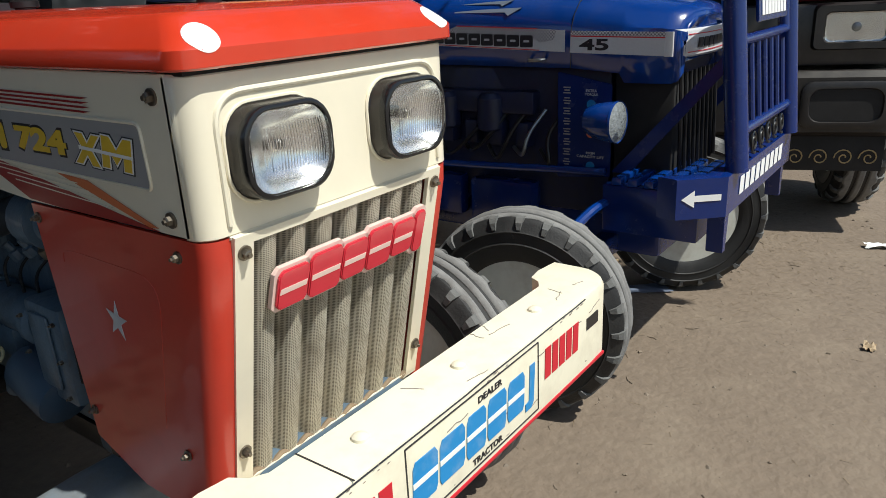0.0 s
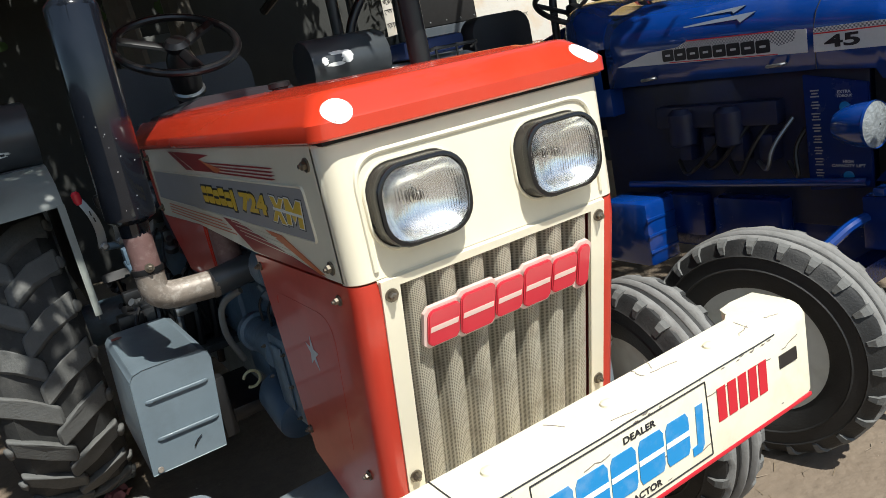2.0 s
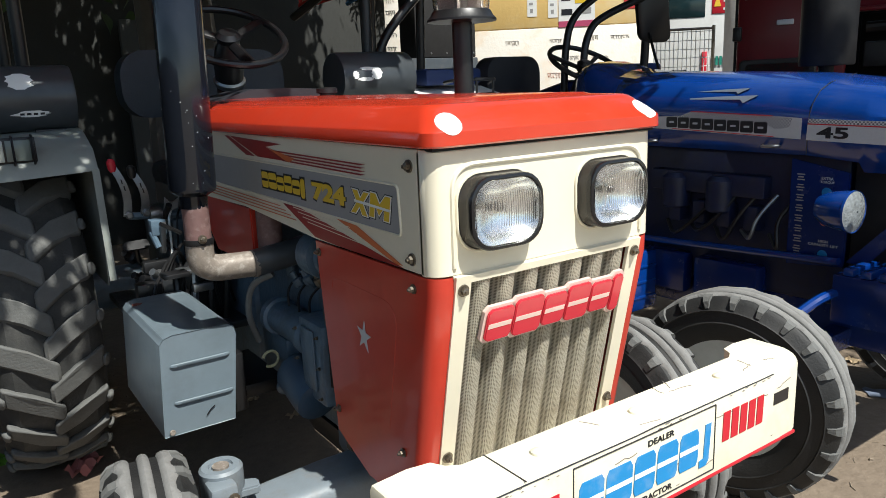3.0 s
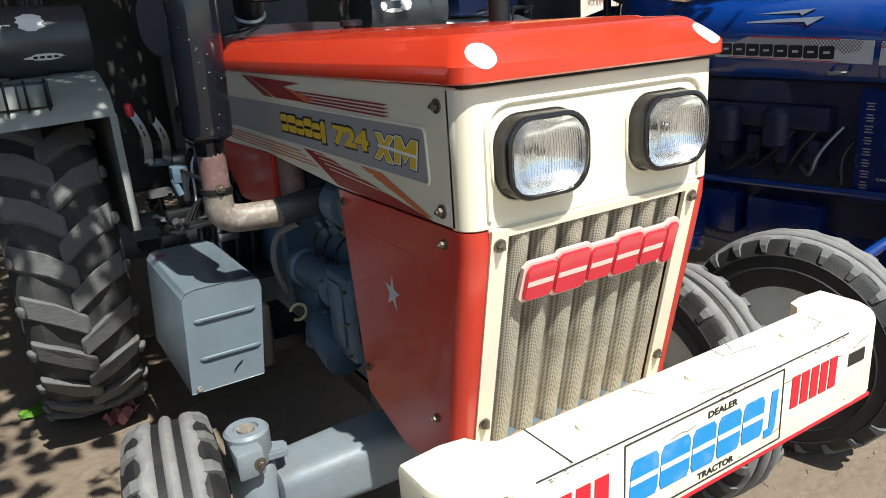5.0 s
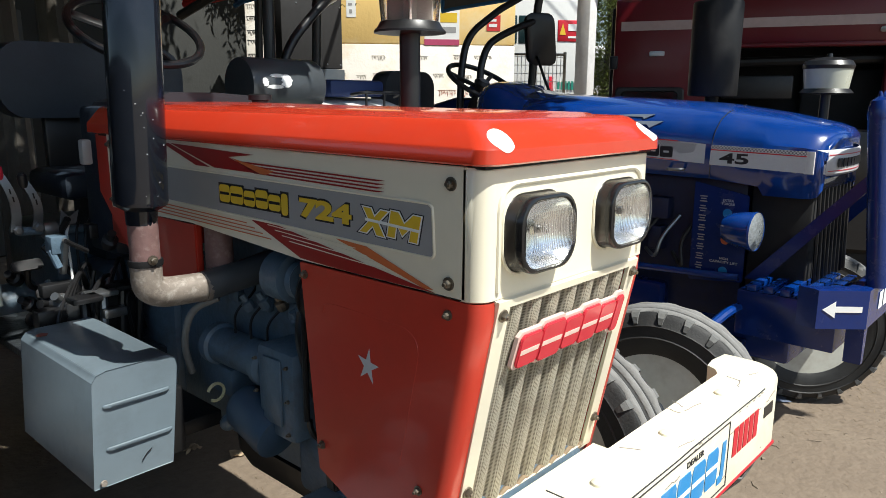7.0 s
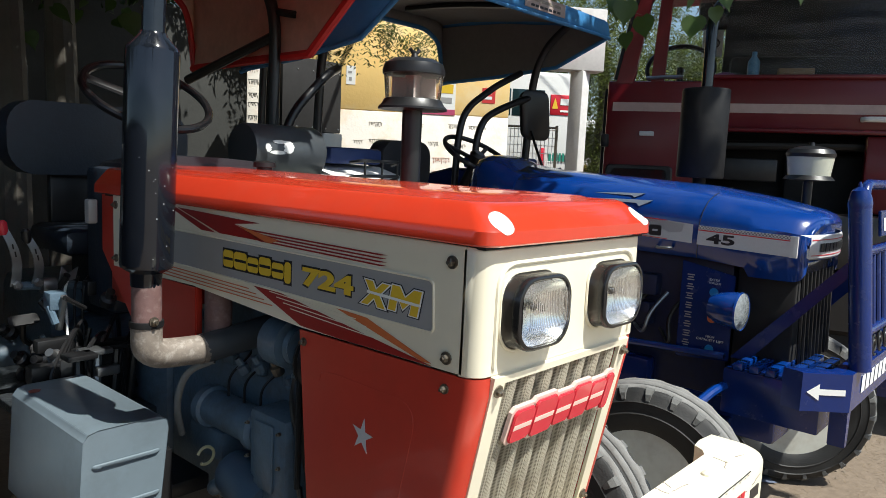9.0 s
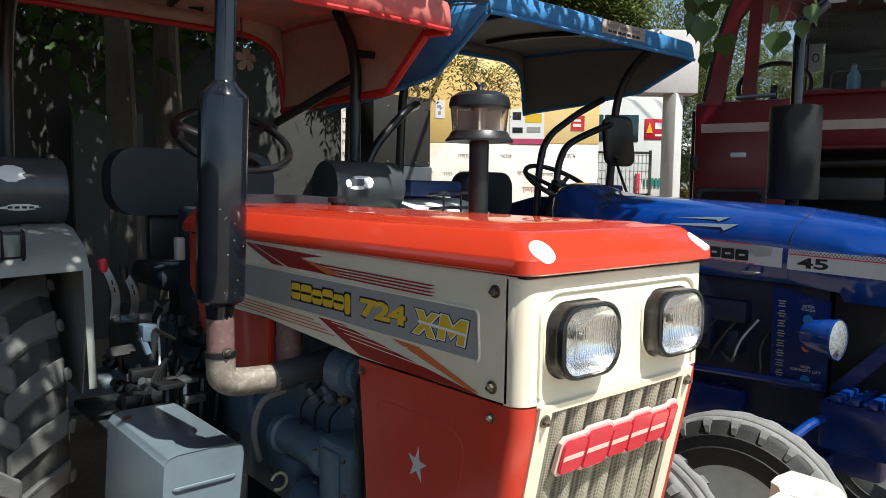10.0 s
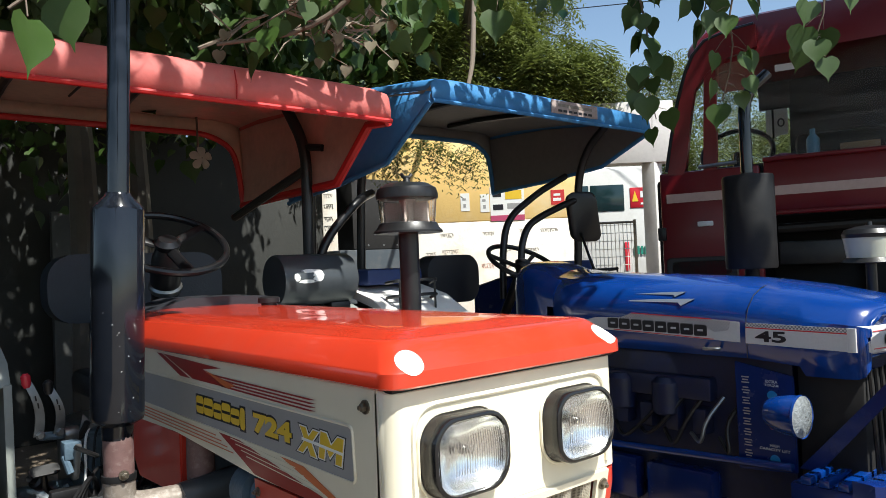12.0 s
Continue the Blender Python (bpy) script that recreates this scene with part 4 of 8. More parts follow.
    bars += [slab([(x0, 0.730), (x0 + 0.026, 0.730), (x0 + 0.028, 0.800), (x0 + 0.002, 0.800)], (0, yf, 0), (1, 0, 0), (0, 0, 1), (0, -0.001, 0)) for x0 in [-0.365 + 0.034 * k for k in range(4)]]
    each("plate_bar", bars, M_REDINK, b)
    rnd = random.Random(4)
    chips = []
    for k in range(30):
        x0 = rnd.choice((rnd.uniform(-0.36, -0.24), rnd.uniform(-0.3, 0.40), rnd.uniform(0.0, 0.3)))
        w, h = rnd.uniform(0.002, 0.013), rnd.uniform(0.0006, 0.002)
        z0 = 0.836 + rnd.uniform(-0.006, 0.003) if rnd.random() < 0.75 else 0.70 + rnd.uniform(-0.004, 0.01)
        chips.append(slab([(x0, z0), (x0 + w * 0.6, z0 - h), (x0 + w, z0 + h * 0.2), (x0 + w * 0.4, z0 + h)], (0, -0.2522, 0), (1, 0, 0), (0, 0, 1), (0, -0.0006, 0)))
    for k in range(34):
        a = radians(192 + 80 * rnd.random())
        c = V(-0.405 + 0.0803 * math.cos(a), -0.172 + 0.0803 * math.sin(a), 0.8365 + rnd.uniform(-0.005, 0.002))
        t = V(-math.sin(a), math.cos(a), 0)
        w = rnd.uniform(0.004, 0.014)
        chips.append(slab([(-w, 0), (0, -0.0025), (w, 0.001), (0, 0.0025)], c, t, (0, 0, 1), V(math.cos(a), math.sin(a), 0) * 0.0008))
    each("paint_chip", chips, M_RUST, b)
    marks = []
    for k in range(16):
        x0, a, ln = rnd.uniform(-0.34, 0.40), rnd.uniform(-0.5, 0.5) + (1.4 if k % 4 == 0 else 0.0), rnd.uniform(0.015, 0.06)
        q0 = rnd.uniform(0.715, 0.825) if k % 2 else rnd.uniform(-0.24, -0.165)
        wig = [(x0 + math.cos(a) * ln * q + rnd.uniform(-0.002, 0.002), q0 + math.sin(a) * ln * q * 0.6 + rnd.uniform(-0.002, 0.002)) for q in (0, 0.2, 0.4, 0.6, 0.8, 1.0)]
        bm = bmesh.new()
        tube(bm, [(x, -0.2524, min(0.832, z)) if k % 2 else (x, max(-0.245, z), 0.8434) for x, z in wig], 0.0007, 4)
        marks.append(bm)
    each("scratch", marks, M_RUST, b)
    bm = bmesh.new()
    box(bm, (0.345, yf - 0.001, 0.772), (0.395, yf + 0.004, 0.796))
    part("dark_patch", bm, M_TRUCKGREY, b)
    bm = bmesh.new()
    for s in (-1, 1):
        box(bm, (s * 0.12 - 0.03, -0.14, 0.56), (s * 0.12 + 0.03, 0.3, 0.63), 0.006)
    box(bm, (-0.2, 0.08, 0.50), (0.2, 0.62, 0.655), 0.02)
    part("front_support", bm, M_ENGINE, red, "dark blue-grey front support casting")
    bm = bmesh.new()
    prism(bm, [(-0.23, -0.146), (0.23, -0.146), (0.23, 0.075), (-0.23, 0.075)], (0, 0, 0.640), (1, 0, 0), (0, 1, 0), (0, 0, 0.006))
    part("skid_plate", bm, M_CREAM_WORN, red)


red_cowl()
red_hood()
red_bumper()


def red_exhaust():
    bm = bmesh.new()
    ax = V(0.014, -0.003, 0.46).normalized()
    at = V(-0.438, 0.812, 1.180)
    lathe(bm, [(0.032, -0.03), (0.034, 0.0), (0.054, 0.012), (0.056, 0.02), (0.056, 0.475), (0.054, 0.483), (0.03, 0.508), (0.027, 0.515)], at, ax, 28)
    mf = part("muffler", bm, M_EXH, red, "black upright exhaust muffler with chipped paint")
    rnd = random.Random(17)
    for k in range(13):
        a, h, r = radians(rnd.gauss(262, 22)), rnd.uniform(0.03, 0.26), rnd.uniform(0.0005, 0.0014)
        n = V(math.cos(a), math.sin(a), 0)
        part("paint_chip", slab([(-r, -r), (r * 1.4, -r * 0.6), (r, r * 1.2), (-r * 0.6, r)], at + ax * h + n * 0.0558, (-math.sin(a), math.cos(a), 0), (0, 0, 1), n * 0.0008), M_GREYBAND, mf)
    bm = bmesh.new()
    lathe(bm, [(0.0245, 0.50), (0.0245, 1.7)], at, ax, 20)
    part("stack_pipe", bm, M_EXH, mf)
    part("primed_pipe", tube(bmesh.new(), [(-0.438, 0.812, z) for z in (1.185, 1.10, 1.071)], 0.032, 18), M_PINKPIPE, red, "pinkish flaking exhaust pipe")
    part("clamp_ring", lathe(bmesh.new(), [(0.036, -0.007), (0.037, 0.0), (0.036, 0.007)], (-0.438, 0.812, 1.066), (0, 0, 1), 20), M_MUFF, red)
    bm = bmesh.new()
    lathe(bm, [(0.036, -0.006), (0.036, 0.006)], (-0.304, 0.812, 0.985), (1, 0, 0), 20)
    tube(bm, arc([(-0.438, 0.812, 1.064), (-0.438, 0.812, 0.992), (-0.30, 0.812, 0.985)], 0.075, 9), 0.034, 18)
    part("rusty_elbow", bm, M_RUST, red, "rusty pink-brown exhaust elbow")
    bm = bmesh.new()
    tube(bm, arc([(-0.30, 0.812, 0.986), (-0.2, 0.80, 1.0), (-0.12, 0.78, 1.02)], 0.05), 0.036, 16)
    part("manifold_pipe", bm, M_SPEAKER, red)
    part("riser_pipe", tube(bmesh.new(), [(-0.243, 0.84, 0.99), (-0.243, 0.84, 1.06), (-0.240, 0.845, 1.13)], 0.033, 16), M_PINKPIPE, red, "dusty pinkish riser pipe")
    bolt("clamp_bolt", (-0.438, 0.778, 1.075), (0, -1, 0), red, 0.012)
    # air cleaner stack on the other side
    bm = bmesh.new()
    lathe(bm, [(0.031, 0.9), (0.031, 1.605)], (0.447, 0.880, 0), (0, 0, 1), 20)
    pipe = part("intake_pipe", bm, M_BLK, red, "black upright air intake pipe")
    bm = bmesh.new()
    lathe(bm, [(0.05, 1.604), (0.107, 1.606), (0.107, 1.612), (0.097, 1.622), (0.089, 1.637), (0.05, 1.641)], (0.447, 0.880, 0), (0, 0, 1), 36)
    part("pre_cleaner_base", bm, M_BLK, pipe)
    bm = bmesh.new()
    lathe(bm, [(0.085, 1.636), (0.092, 1.712), (0.088, 1.712), (0.082, 1.640)], (0.447, 0.880, 0), (0, 0, 1), 36, cap=False)
    bowl = part("bowl", bm, M_BOWL, pipe, "clear dusty pre-cleaner bowl")
    bowl.visible_shadow = False
    bm = bmesh.new()
    lathe(bm, [(0.026, 1.63), (0.026, 1.71)], (0.447, 0.880, 0), (0, 0, 1), 16)
    for k in range(6):
        a = math.pi * k / 3 + 0.3
        box(bm, (-0.003, 0.026, 1.635), (0.003, 0.075, 1.70), 0, Matrix.Translation((0.447, 0.880, 0)) @ Matrix.Rotation(a, 4, "Z"))
    part("vanes", bm, mat("dusty_vane_plastic", (0.42, 0.38, 0.36), 0.6), pipe)
    bm = bmesh.new()
    lathe(bm, [(0.085, 1.710), (0.096, 1.712), (0.097, 1.724), (0.091, 1.744), (0.068, 1.758), (0.03, 1.763), (0.012, 1.766), (0.008, 1.778)], (0.447, 0.880, 0), (0, 0, 1), 36)
    part("cap", bm, M_BLK, pipe)
    part("wing_nut", tube(bmesh.new(), [(0.427, 0.88, 1.790), (0.437, 0.88, 1.780), (0.457, 0.88, 1.780), (0.467, 0.88, 1.790)], 0.006, 8), M_BLK, pipe)


red_exhaust()
for s in (-1, 1):
    wheel(red, (s * 0.70, 0.42, 0.353), -8, 0.353, 0.165, 0.20)
    wheel(red, (s * 0.735, 2.25, 0.645), 0, 0.645, 0.33, 0.36, rear=True, name="rear_wheel")


def red_running_gear():
    bm = bmesh.new()
    loft(bm, [[V(x, 0.46 + q * y, 0.485 + q * z) for y, z in rrect(0.15, 0.125, 0.030, 5)] for x, q in ((-0.505, 0.55), (-0.50, 0.72), (-0.47, 0.9), (-0.30, 1.0), (0.30, 1.0), (0.47, 0.9), (0.50, 0.72), (0.505, 0.55))])
    part("front_axle", bm, M_AXLE, red, "worn grey-blue tubular front axle")
    for s in (-1, 1):
        bm = bmesh.new()
        lathe(bm, [(0.042, 0.34), (0.048, 0.36), (0.048, 0.555), (0.042, 0.565)], (s * 0.545, 0.46, 0), (0, 0, 1), 18)
        tube(bm, [(s * 0.545, 0.46, 0.38), (s * 0.70, 0.42, 0.37)], 0.03, 12)
        kp = part("kingpin", bm, M_AXLE, red)
        bm = bmesh.new()
        lathe(bm, [(0.042, 0.570), (0.046, 0.576), (0.046, 0.640), (0.040, 0.646), (0.026, 0.646), (0.024, 0.640)], (s * 0.545, 0.46, 0), (0, 0, 1), 18)
        box(bm, (s * 0.545 - 0.045, 0.46 - 0.075, 0.573), (s * 0.545 + 0.012, 0.46 - 0.02, 0.633), 0.008)
        prism(bm, [(0.0, -0.035), (0.12, -0.02), (0.12, 0.02), (0.0, 0.035)], (s * 0.545, 0.46, 0.573), (s * -0.6, -0.2, 0), (0.2, 0.9, 0), (0, 0, 0.02), 0.004)
        arm = part("steering_arm", bm, M_AXLE, kp)
        bolt("arm_bolt", (s * 0.545, 0.385, 0.603), (0, -1, 0), arm, 0.013)
        bm = bmesh.new()
        lathe(bm, [(0.018, 0.640), (0.018, 0.646)], (s * 0.545, 0.46, 0), (0, 0, 1), 14)
        part("pin_cap", bm, M_RUST, kp)
    # engine
    bm = bmesh.new()
    box(bm, (-0.15, 0.45, 0.50), (0.15, 1.25, 0.95), 0.02)
    eng = part("engine", bm, M_ENGINE, red, "oily blue-grey diesel engine block")
    part("cylinder_head", block((-0.12, 0.47, 0.951), (0.12, 1.1, 1.10), 0.02), M_ENGINE, eng)
    each("head_lug", [block((-0.17, 0.50 + 0.13 * k, 0.90), (-0.145, 0.55 + 0.13 * k, 1.0), 0.008) for k in range(5)], M_ENGINE, eng)
    bm = bmesh.new()
    box(bm, (-0.245, 0.56, 0.645), (-0.14, 0.70, 0.86), 0.012)
    box(bm, (-0.253, 0.60, 0.68), (-0.245, 0.67, 0.84), 0.004)
    part("pump_body", bm, M_ENGINE, eng)
    bm = bmesh.new()
    lathe(bm, [(0.045, 0), (0.055, 0.01), (0.055, 0.03), (0.046, 0.035), (0.046, 0.22), (0.055, 0.225), (0.055, 0.25), (0.04, 0.26)], (-0.20, 0.70, 0.79), (0, 1, 0), 20)
    part("injection_pump", bm, M_ENGINE, eng)
    bm = bmesh.new()
    lathe(bm, [(0.03, -0.01), (0.058, 0.0), (0.06, 0.02), (0.06, 0.13), (0.05, 0.15), (0.03, 0.155)], (-0.225, 0.655, 0.63), (0, 1, 0.32), 22)
    part("oil_filter", bm, mat("dull_blue_filter_paint", (0.04, 0.075, 0.12), 0.4, vary=0.15, dirt=(0.1, 0.09, 0.08), dirt_amount=0.4), eng, "dull blue oil filter canister")
    bm = bmesh.new()
    lathe(bm, [(0.04, 0), (0.058, 0.004), (0.058, 0.07), (0.045, 0.08)], (-0.19, 0.60, 1.02), (0, 1, 0), 20)
    lathe(bm, [(0.03, -0.03), (0.045, -0.028), (0.04, -0.018), (0.045, -0.008), (0.03, -0.006)], (-0.19, 0.60, 1.02), (0, 1, 0), 20)
    part("alternator", bm, M_ENGINE, eng)
    bm = bmesh.new()
    tube(bm, arc([(-0.19, 0.57, 0.97), (-0.22, 0.55, 0.90), (-0.2, 0.54, 0.80), (-0.16, 0.56, 0.72)], 0.04), 0.022, 12)
    part("coolant_hose", bm, M_BLK, eng)
    bm = bmesh.new()
    tube(bm, arc([(-0.23, 0.88, 0.93), (-0.28, 0.93, 0.90), (-0.28, 0.98, 0.80), (-0.24, 1.02, 0.70)], 0.06), 0.009, 10)
    part("grey_hose", bm, mat("grey_rubber_hose", (0.22, 0.22, 0.21), 0.6, vary=0.15), eng)
    for q in range(3):
        bm = bmesh.new()
        y = 0.72 + 0.07 * q
        tube(bm, arc([(-0.20, y, 0.835), (-0.20, y, 0.89), (-0.16, y - 0.02, 0.93), (-0.13, y - 0.02, 0.97)], 0.03), 0.0035, 6)
        part("injector_line", bm, M_BLK, eng)
    bm = bmesh.new()
    tube(bm, arc([(-0.17, 0.72, 0.66), (-0.24, 0.78, 0.66), (-0.25, 0.86, 0.60), (-0.16, 0.92, 0.58)], 0.05), 0.02, 12)
    part("return_hose", bm, M_ENGINE, eng)
    bm = bmesh.new()
    lathe(bm, [(0.02, 0), (0.02, 0.09), (0.012, 0.10), (0.012, 0.13)], (-0.2, 0.56, 0.87), (0, 0.1, 1), 12)
    part("sender_unit", bm, M_ENGINE, eng)
    part("lift_pump", block((-0.22, 0.86, 0.66), (-0.15, 1.02, 0.74), 0.012), M_ENGINE, eng)
    for k in range(6):
        bolt("pump_bolt", (-0.253 if k % 2 else -0.245, 0.575 + 0.11 * (k % 2), 0.67 + 0.08 * (k // 2)), (-1, 0, 0), eng, 0.008, False)
    bm = bmesh.new()
    lathe(bm, [(0.03, 0), (0.075, 0.004), (0.078, 0.012), (0.064, 0.018), (0.078, 0.024), (0.075, 0.032), (0.03, 0.036)], (-0.175, 0.50, 1.0), (0, 1, 0), 24)
    part("fan_pulley", bm, M_BLK, eng)
    bm = bmesh.new()
    tube(bm, [(-0.175 - 0.066 * math.cos(a) * (1 if a < 3.2 else 0.9), 0.518, (1.0 if math.sin(a) > 0 else 0.72) + 0.068 * math.sin(a)) for a in [2 * math.pi * k / 28 for k in range(29)]], 0.007, 8)
    part("drive_belt", bm, M_BLK, eng)
    bm = bmesh.new()
    tube(bm, arc([(-0.215, 0.47, 1.05), (-0.235, 0.475, 0.98), (-0.225, 0.47, 0.88), (-0.20, 0.50, 0.80), (-0.18, 0.56, 0.76)], 0.06, 6), 0.016, 10)
    part("radiator_hose", bm, M_ENGINE, eng)
    bm = bmesh.new()
    tube(bm, [(-0.275 + 0.022 * math.cos(a), 0.84, 0.705 + 0.022 * math.sin(a)) for a in [2.2 * math.pi * k / 22 - 2.2 for k in range(17)]], 0.004, 7)
    part("wire_loop", bm, mat("pale_yellow_wire", (0.45, 0.42, 0.25), 0.5), eng)
    for k, (y, z) in enumerate(((0.62, 0.90), (0.68, 0.93), (0.75, 0.92), (0.82, 0.90))):
        bm = bmesh.new()
        lathe(bm, [(0.014, 0), (0.016, 0.004), (0.016, 0.022), (0.009, 0.026), (0.009, 0.045)], (-0.175, y, z), (-0.5, 0.1 * k, 1), 8)
        part("pipe_union", bm, M_STEEL if k == 1 else M_ENGINE, eng)
    bm = bmesh.new()
    prism(bm, [(0.40, 0.60), (0.43, 0.60), (0.452, 0.80), (0.425, 0.80)], (-0.262, 0, 0), (0, 1, 0), (0, 0, 1), (0.03, 0, 0), 0.004)
    part("support_strut", bm, M_BLK, red)
    bm = bmesh.new()
    loft(bm, [[V(x, y, z) for x, y in rrect(0.24 * q, 0.44 * q, 0.05, 4, -0.03, 0.78)] for z, q in ((0.50, 1.0), (0.46, 0.98), (0.42, 0.86), (0.41, 0.7))])
    part("oil_pan", bm, M_BLK, eng)
    # clutch housing, gearbox and rear axle
    bm = bmesh.new()
    box(bm, (-0.17, 1.251, 0.42), (0.17, 1.99, 0.85), 0.05)
    part("clutch_housing", bm, M_ENGINE, red)
    part("gearbox", block((-0.22, 2.0, 0.40), (0.22, 2.5, 0.95), 0.05), M_ENGINE, red, "dark gearbox and rear axle housing")
    part("rear_axle", tube(bmesh.new(), [(-0.56, 2.25, 0.645), (0.56, 2.25, 0.645)], 0.09, 16), M_ENGINE, red)


red_running_gear()


def red_box():
    bm = bmesh.new()
    prof = [(-0.566, 0.543), (-0.376, 0.543), (-0.349, 0.785), (-0.353, 0.806), (-0.372, 0.818), (-0.515, 0.818), (-0.538, 0.812), (-0.550, 0.796)]
    loft(bm, [[V(x + q, y, z) for x, z in prof] for y, q in ((0.884, 0.0), (0.880, 0.0), (1.32, 0.0), (1.325, 0))])
    b = part("tool_box", bm, M_SLATE, red, "slate-grey sheet-metal box beside the engine")
    bv = b.modifiers.new("bevel", "BEVEL")
    bv.width, bv.segments, bv.limit_method = 0.008, 3, "ANGLE"
    for z in (0.735, 0.632):
        bm = bmesh.new()
        w = 0.158
        loft(bm, [[V(-0.452 + x * k, 0.881 - d, z + zz * k) for x, zz in rrect(w, 0.009, 0.0043, 5)] for d, k in ((0.0, 1.0), (0.0035, 0.93), (0.0045, 0.8))])
        part("pressed_rib", bm, M_SLATE, b)
    bm = bmesh.new()
    lathe(bm, [(0.008, 0), (0.007, 0.004)], (-0.545, 0.879, 0.556), (0, -1, 0), 12)
    part("rivet", bm, M_RUST, b)
    bm = bmesh.new()
    box(bm, (-0.34, 0.95, 0.56), (-0.2, 1.25, 0.60), 0.004)
    box(bm, (-0.365, 0.9, 0.55), (-0.33, 0.94, 0.72), 0.004)
    part("bracket", bm, M_BLK, b)
    part("paint_smear", slab([(0.0, 0.0), (0.02, -0.004), (0.03, 0.012), (0.018, 0.026), (0.002, 0.02)], (-0.535, 1.24, 0.8185), (1, 0, 0), (0, 1, 0), (0, 0, 0.0008)), mat("dull_red_smear", (0.22, 0.06, 0.045), 0.6), b, "dull red paint smear")
    part("scratch", tube(bmesh.new(), [(-0.452, 0.8795, 0.578), (-0.440, 0.8795, 0.592), (-0.428, 0.8795, 0.600)], 0.0014, 5), M_BLK, b)


red_box()


# ---- rear of the red tractor ----
def red_rear():
    for s in (-1, 1):
        bm = bmesh.new()
        prof = [(1.62, 1.19), (1.66, 1.215), (1.80, 1.31), (1.98, 1.37), (2.30, 1.39), (2.62, 1.33), (2.85, 1.18)]
        if s < 0:
            prof = [(1.605, 1.20), (1.65, 1.262), (1.80, 1.318), (1.98, 1.335), (2.30, 1.35), (2.62, 1.30), (2.85, 1.16)]
        x0, x1 = s * (0.46 if s > 0 else 0.515), s * 0.92
        top = [[V(x0, y, z), V(x1, y, z - 0.015), V(x1, y, z - 0.045), V(x1 - s * 0.004, y, z - 0.045), V(x1 - s * 0.004, y, z - 0.022), V(x0, y, z - 0.006)] for y, z in prof]
        loft(bm, top)
        f = part("fender", bm, M_FENDER, red, "grey-green steel rear fender", 50)
        bm = bmesh.new()
        prism(bm, prof + [(2.8, 0.8), (1.72, 0.78)], (x0, 0, 0), (0, 1, 0), (0, 0, 1), (s * 0.004, 0, 0))
        part("inner_wall", bm, M_FENDER, f)
        bm = bmesh.new()
        loft(bm, [[V(x0 - s * 0.002, y, z), V(x0 + s * 0.020, y, z), V(x0 + s * 0.020, y + 0.006, z), V(x0 - s * 0.002, y + 0.006, z)] for y, z in (((1.61, 1.19), (1.66, 0.98), (1.70, 0.78)) if s > 0 else ((1.60, 1.20), (1.585, 1.02), (1.565, 0.83)))])
        part("front_flange", bm, M_FENDER, f)
        # drum loudspeaker lying on the fender
        at = V(s * (0.53 if s > 0 else 0.525), 1.93, 1.465 if s > 0 else 1.432)
        ln = 0.34 if s > 0 else 0.42
        bm = bmesh.new()
        lathe(bm, [(0.085, -0.012), (0.108, -0.01), (0.112, 0.0), (0.112, ln), (0.108, ln + 0.01)], at, (s, 0, 0), 32)
        sp = solo("tube_speaker", bm, M_SPEAKER, "dark slate drum loudspeaker lying on a tractor fender", "loudspeaker", "tube speakers")
        for q in (0.6, 0.82):
            part("cradle", block((s * q - 0.05, 1.88, at.z - 0.135), (s * q + 0.05, 2.02, at.z - 0.104), 0.004), M_BLK, sp)
        for a0, a1, h0, h1 in ((106, 138, 0.115, 0.19), (58, 70, 0.080, 0.180)) if s < 0 else ((88, 105, 0.028, 0.056), (83, 91, 0.05, 0.125), (86, 113, 0.118, 0.168), (106, 114, 0.07, 0.135)):
            rows = []
            for k in range(11):
                a, e = radians(a0 + (a1 - a0) * k / 10), math.sin(math.pi * k / 10) ** 0.5
                m, hw = (h0 + h1) / 2 + 0.005 * noise.noise(V(k * 0.5, h0 * 90, 3)), (h1 - h0) / 2 * (0.35 + 0.65 * e)
                rows.append([at + V(s * (m + hw * q * (1 + 0.5 * noise.noise(V(k * 0.7, q * 3, h0 * 70)))), -0.1128 * math.sin(a), -0.1128 * math.cos(a)) for q in (-1, -0.4, 0.4, 1)])
            part("torn_sticker", loft(bmesh.new(), rows, closed=False), M_WHITE, sp, "torn white sticker remains")
        if s < 0:
            for k in range(4):
                h0 = 0.094 + 0.020 * k
                rows = [[at + V(s * h, -0.1134 * math.sin(radians(a)), -0.1134 * math.cos(radians(a))) for h in (h0, h0 + 0.013)] for a in (62, 64, 66)]
                part("label_bar", loft(bmesh.new(), rows, closed=False), M_INK, sp)
    # tail lamp guard on the fender
    bm = bmesh.new()
    box(bm, (-0.92, 1.635, 1.235), (-0.68, 1.68, 1.315), 0.004)
    lg = part("side_lamp", bm, M_BLK, red, "fender lamp with wire guard")
    for x0, x1, m in ((-0.91, -0.83, mat("orange_lamp_plastic", (0.34, 0.07, 0.015), 0.25, dirt=DUST, dirt_amount=0.3)), (-0.825, -0.77, mat("white_lamp_plastic", (0.42, 0.44, 0.40), 0.25, dirt=DUST, dirt_amount=0.3)), (-0.765, -0.695, mat("smoky_lamp_plastic", (0.13, 0.16, 0.15), 0.2))):
        bm = bmesh.new()
        box(bm, (x0, 1.628, 1.242), (x1, 1.638, 1.308), 0.003)
        part("lamp_lens", bm, m, lg)
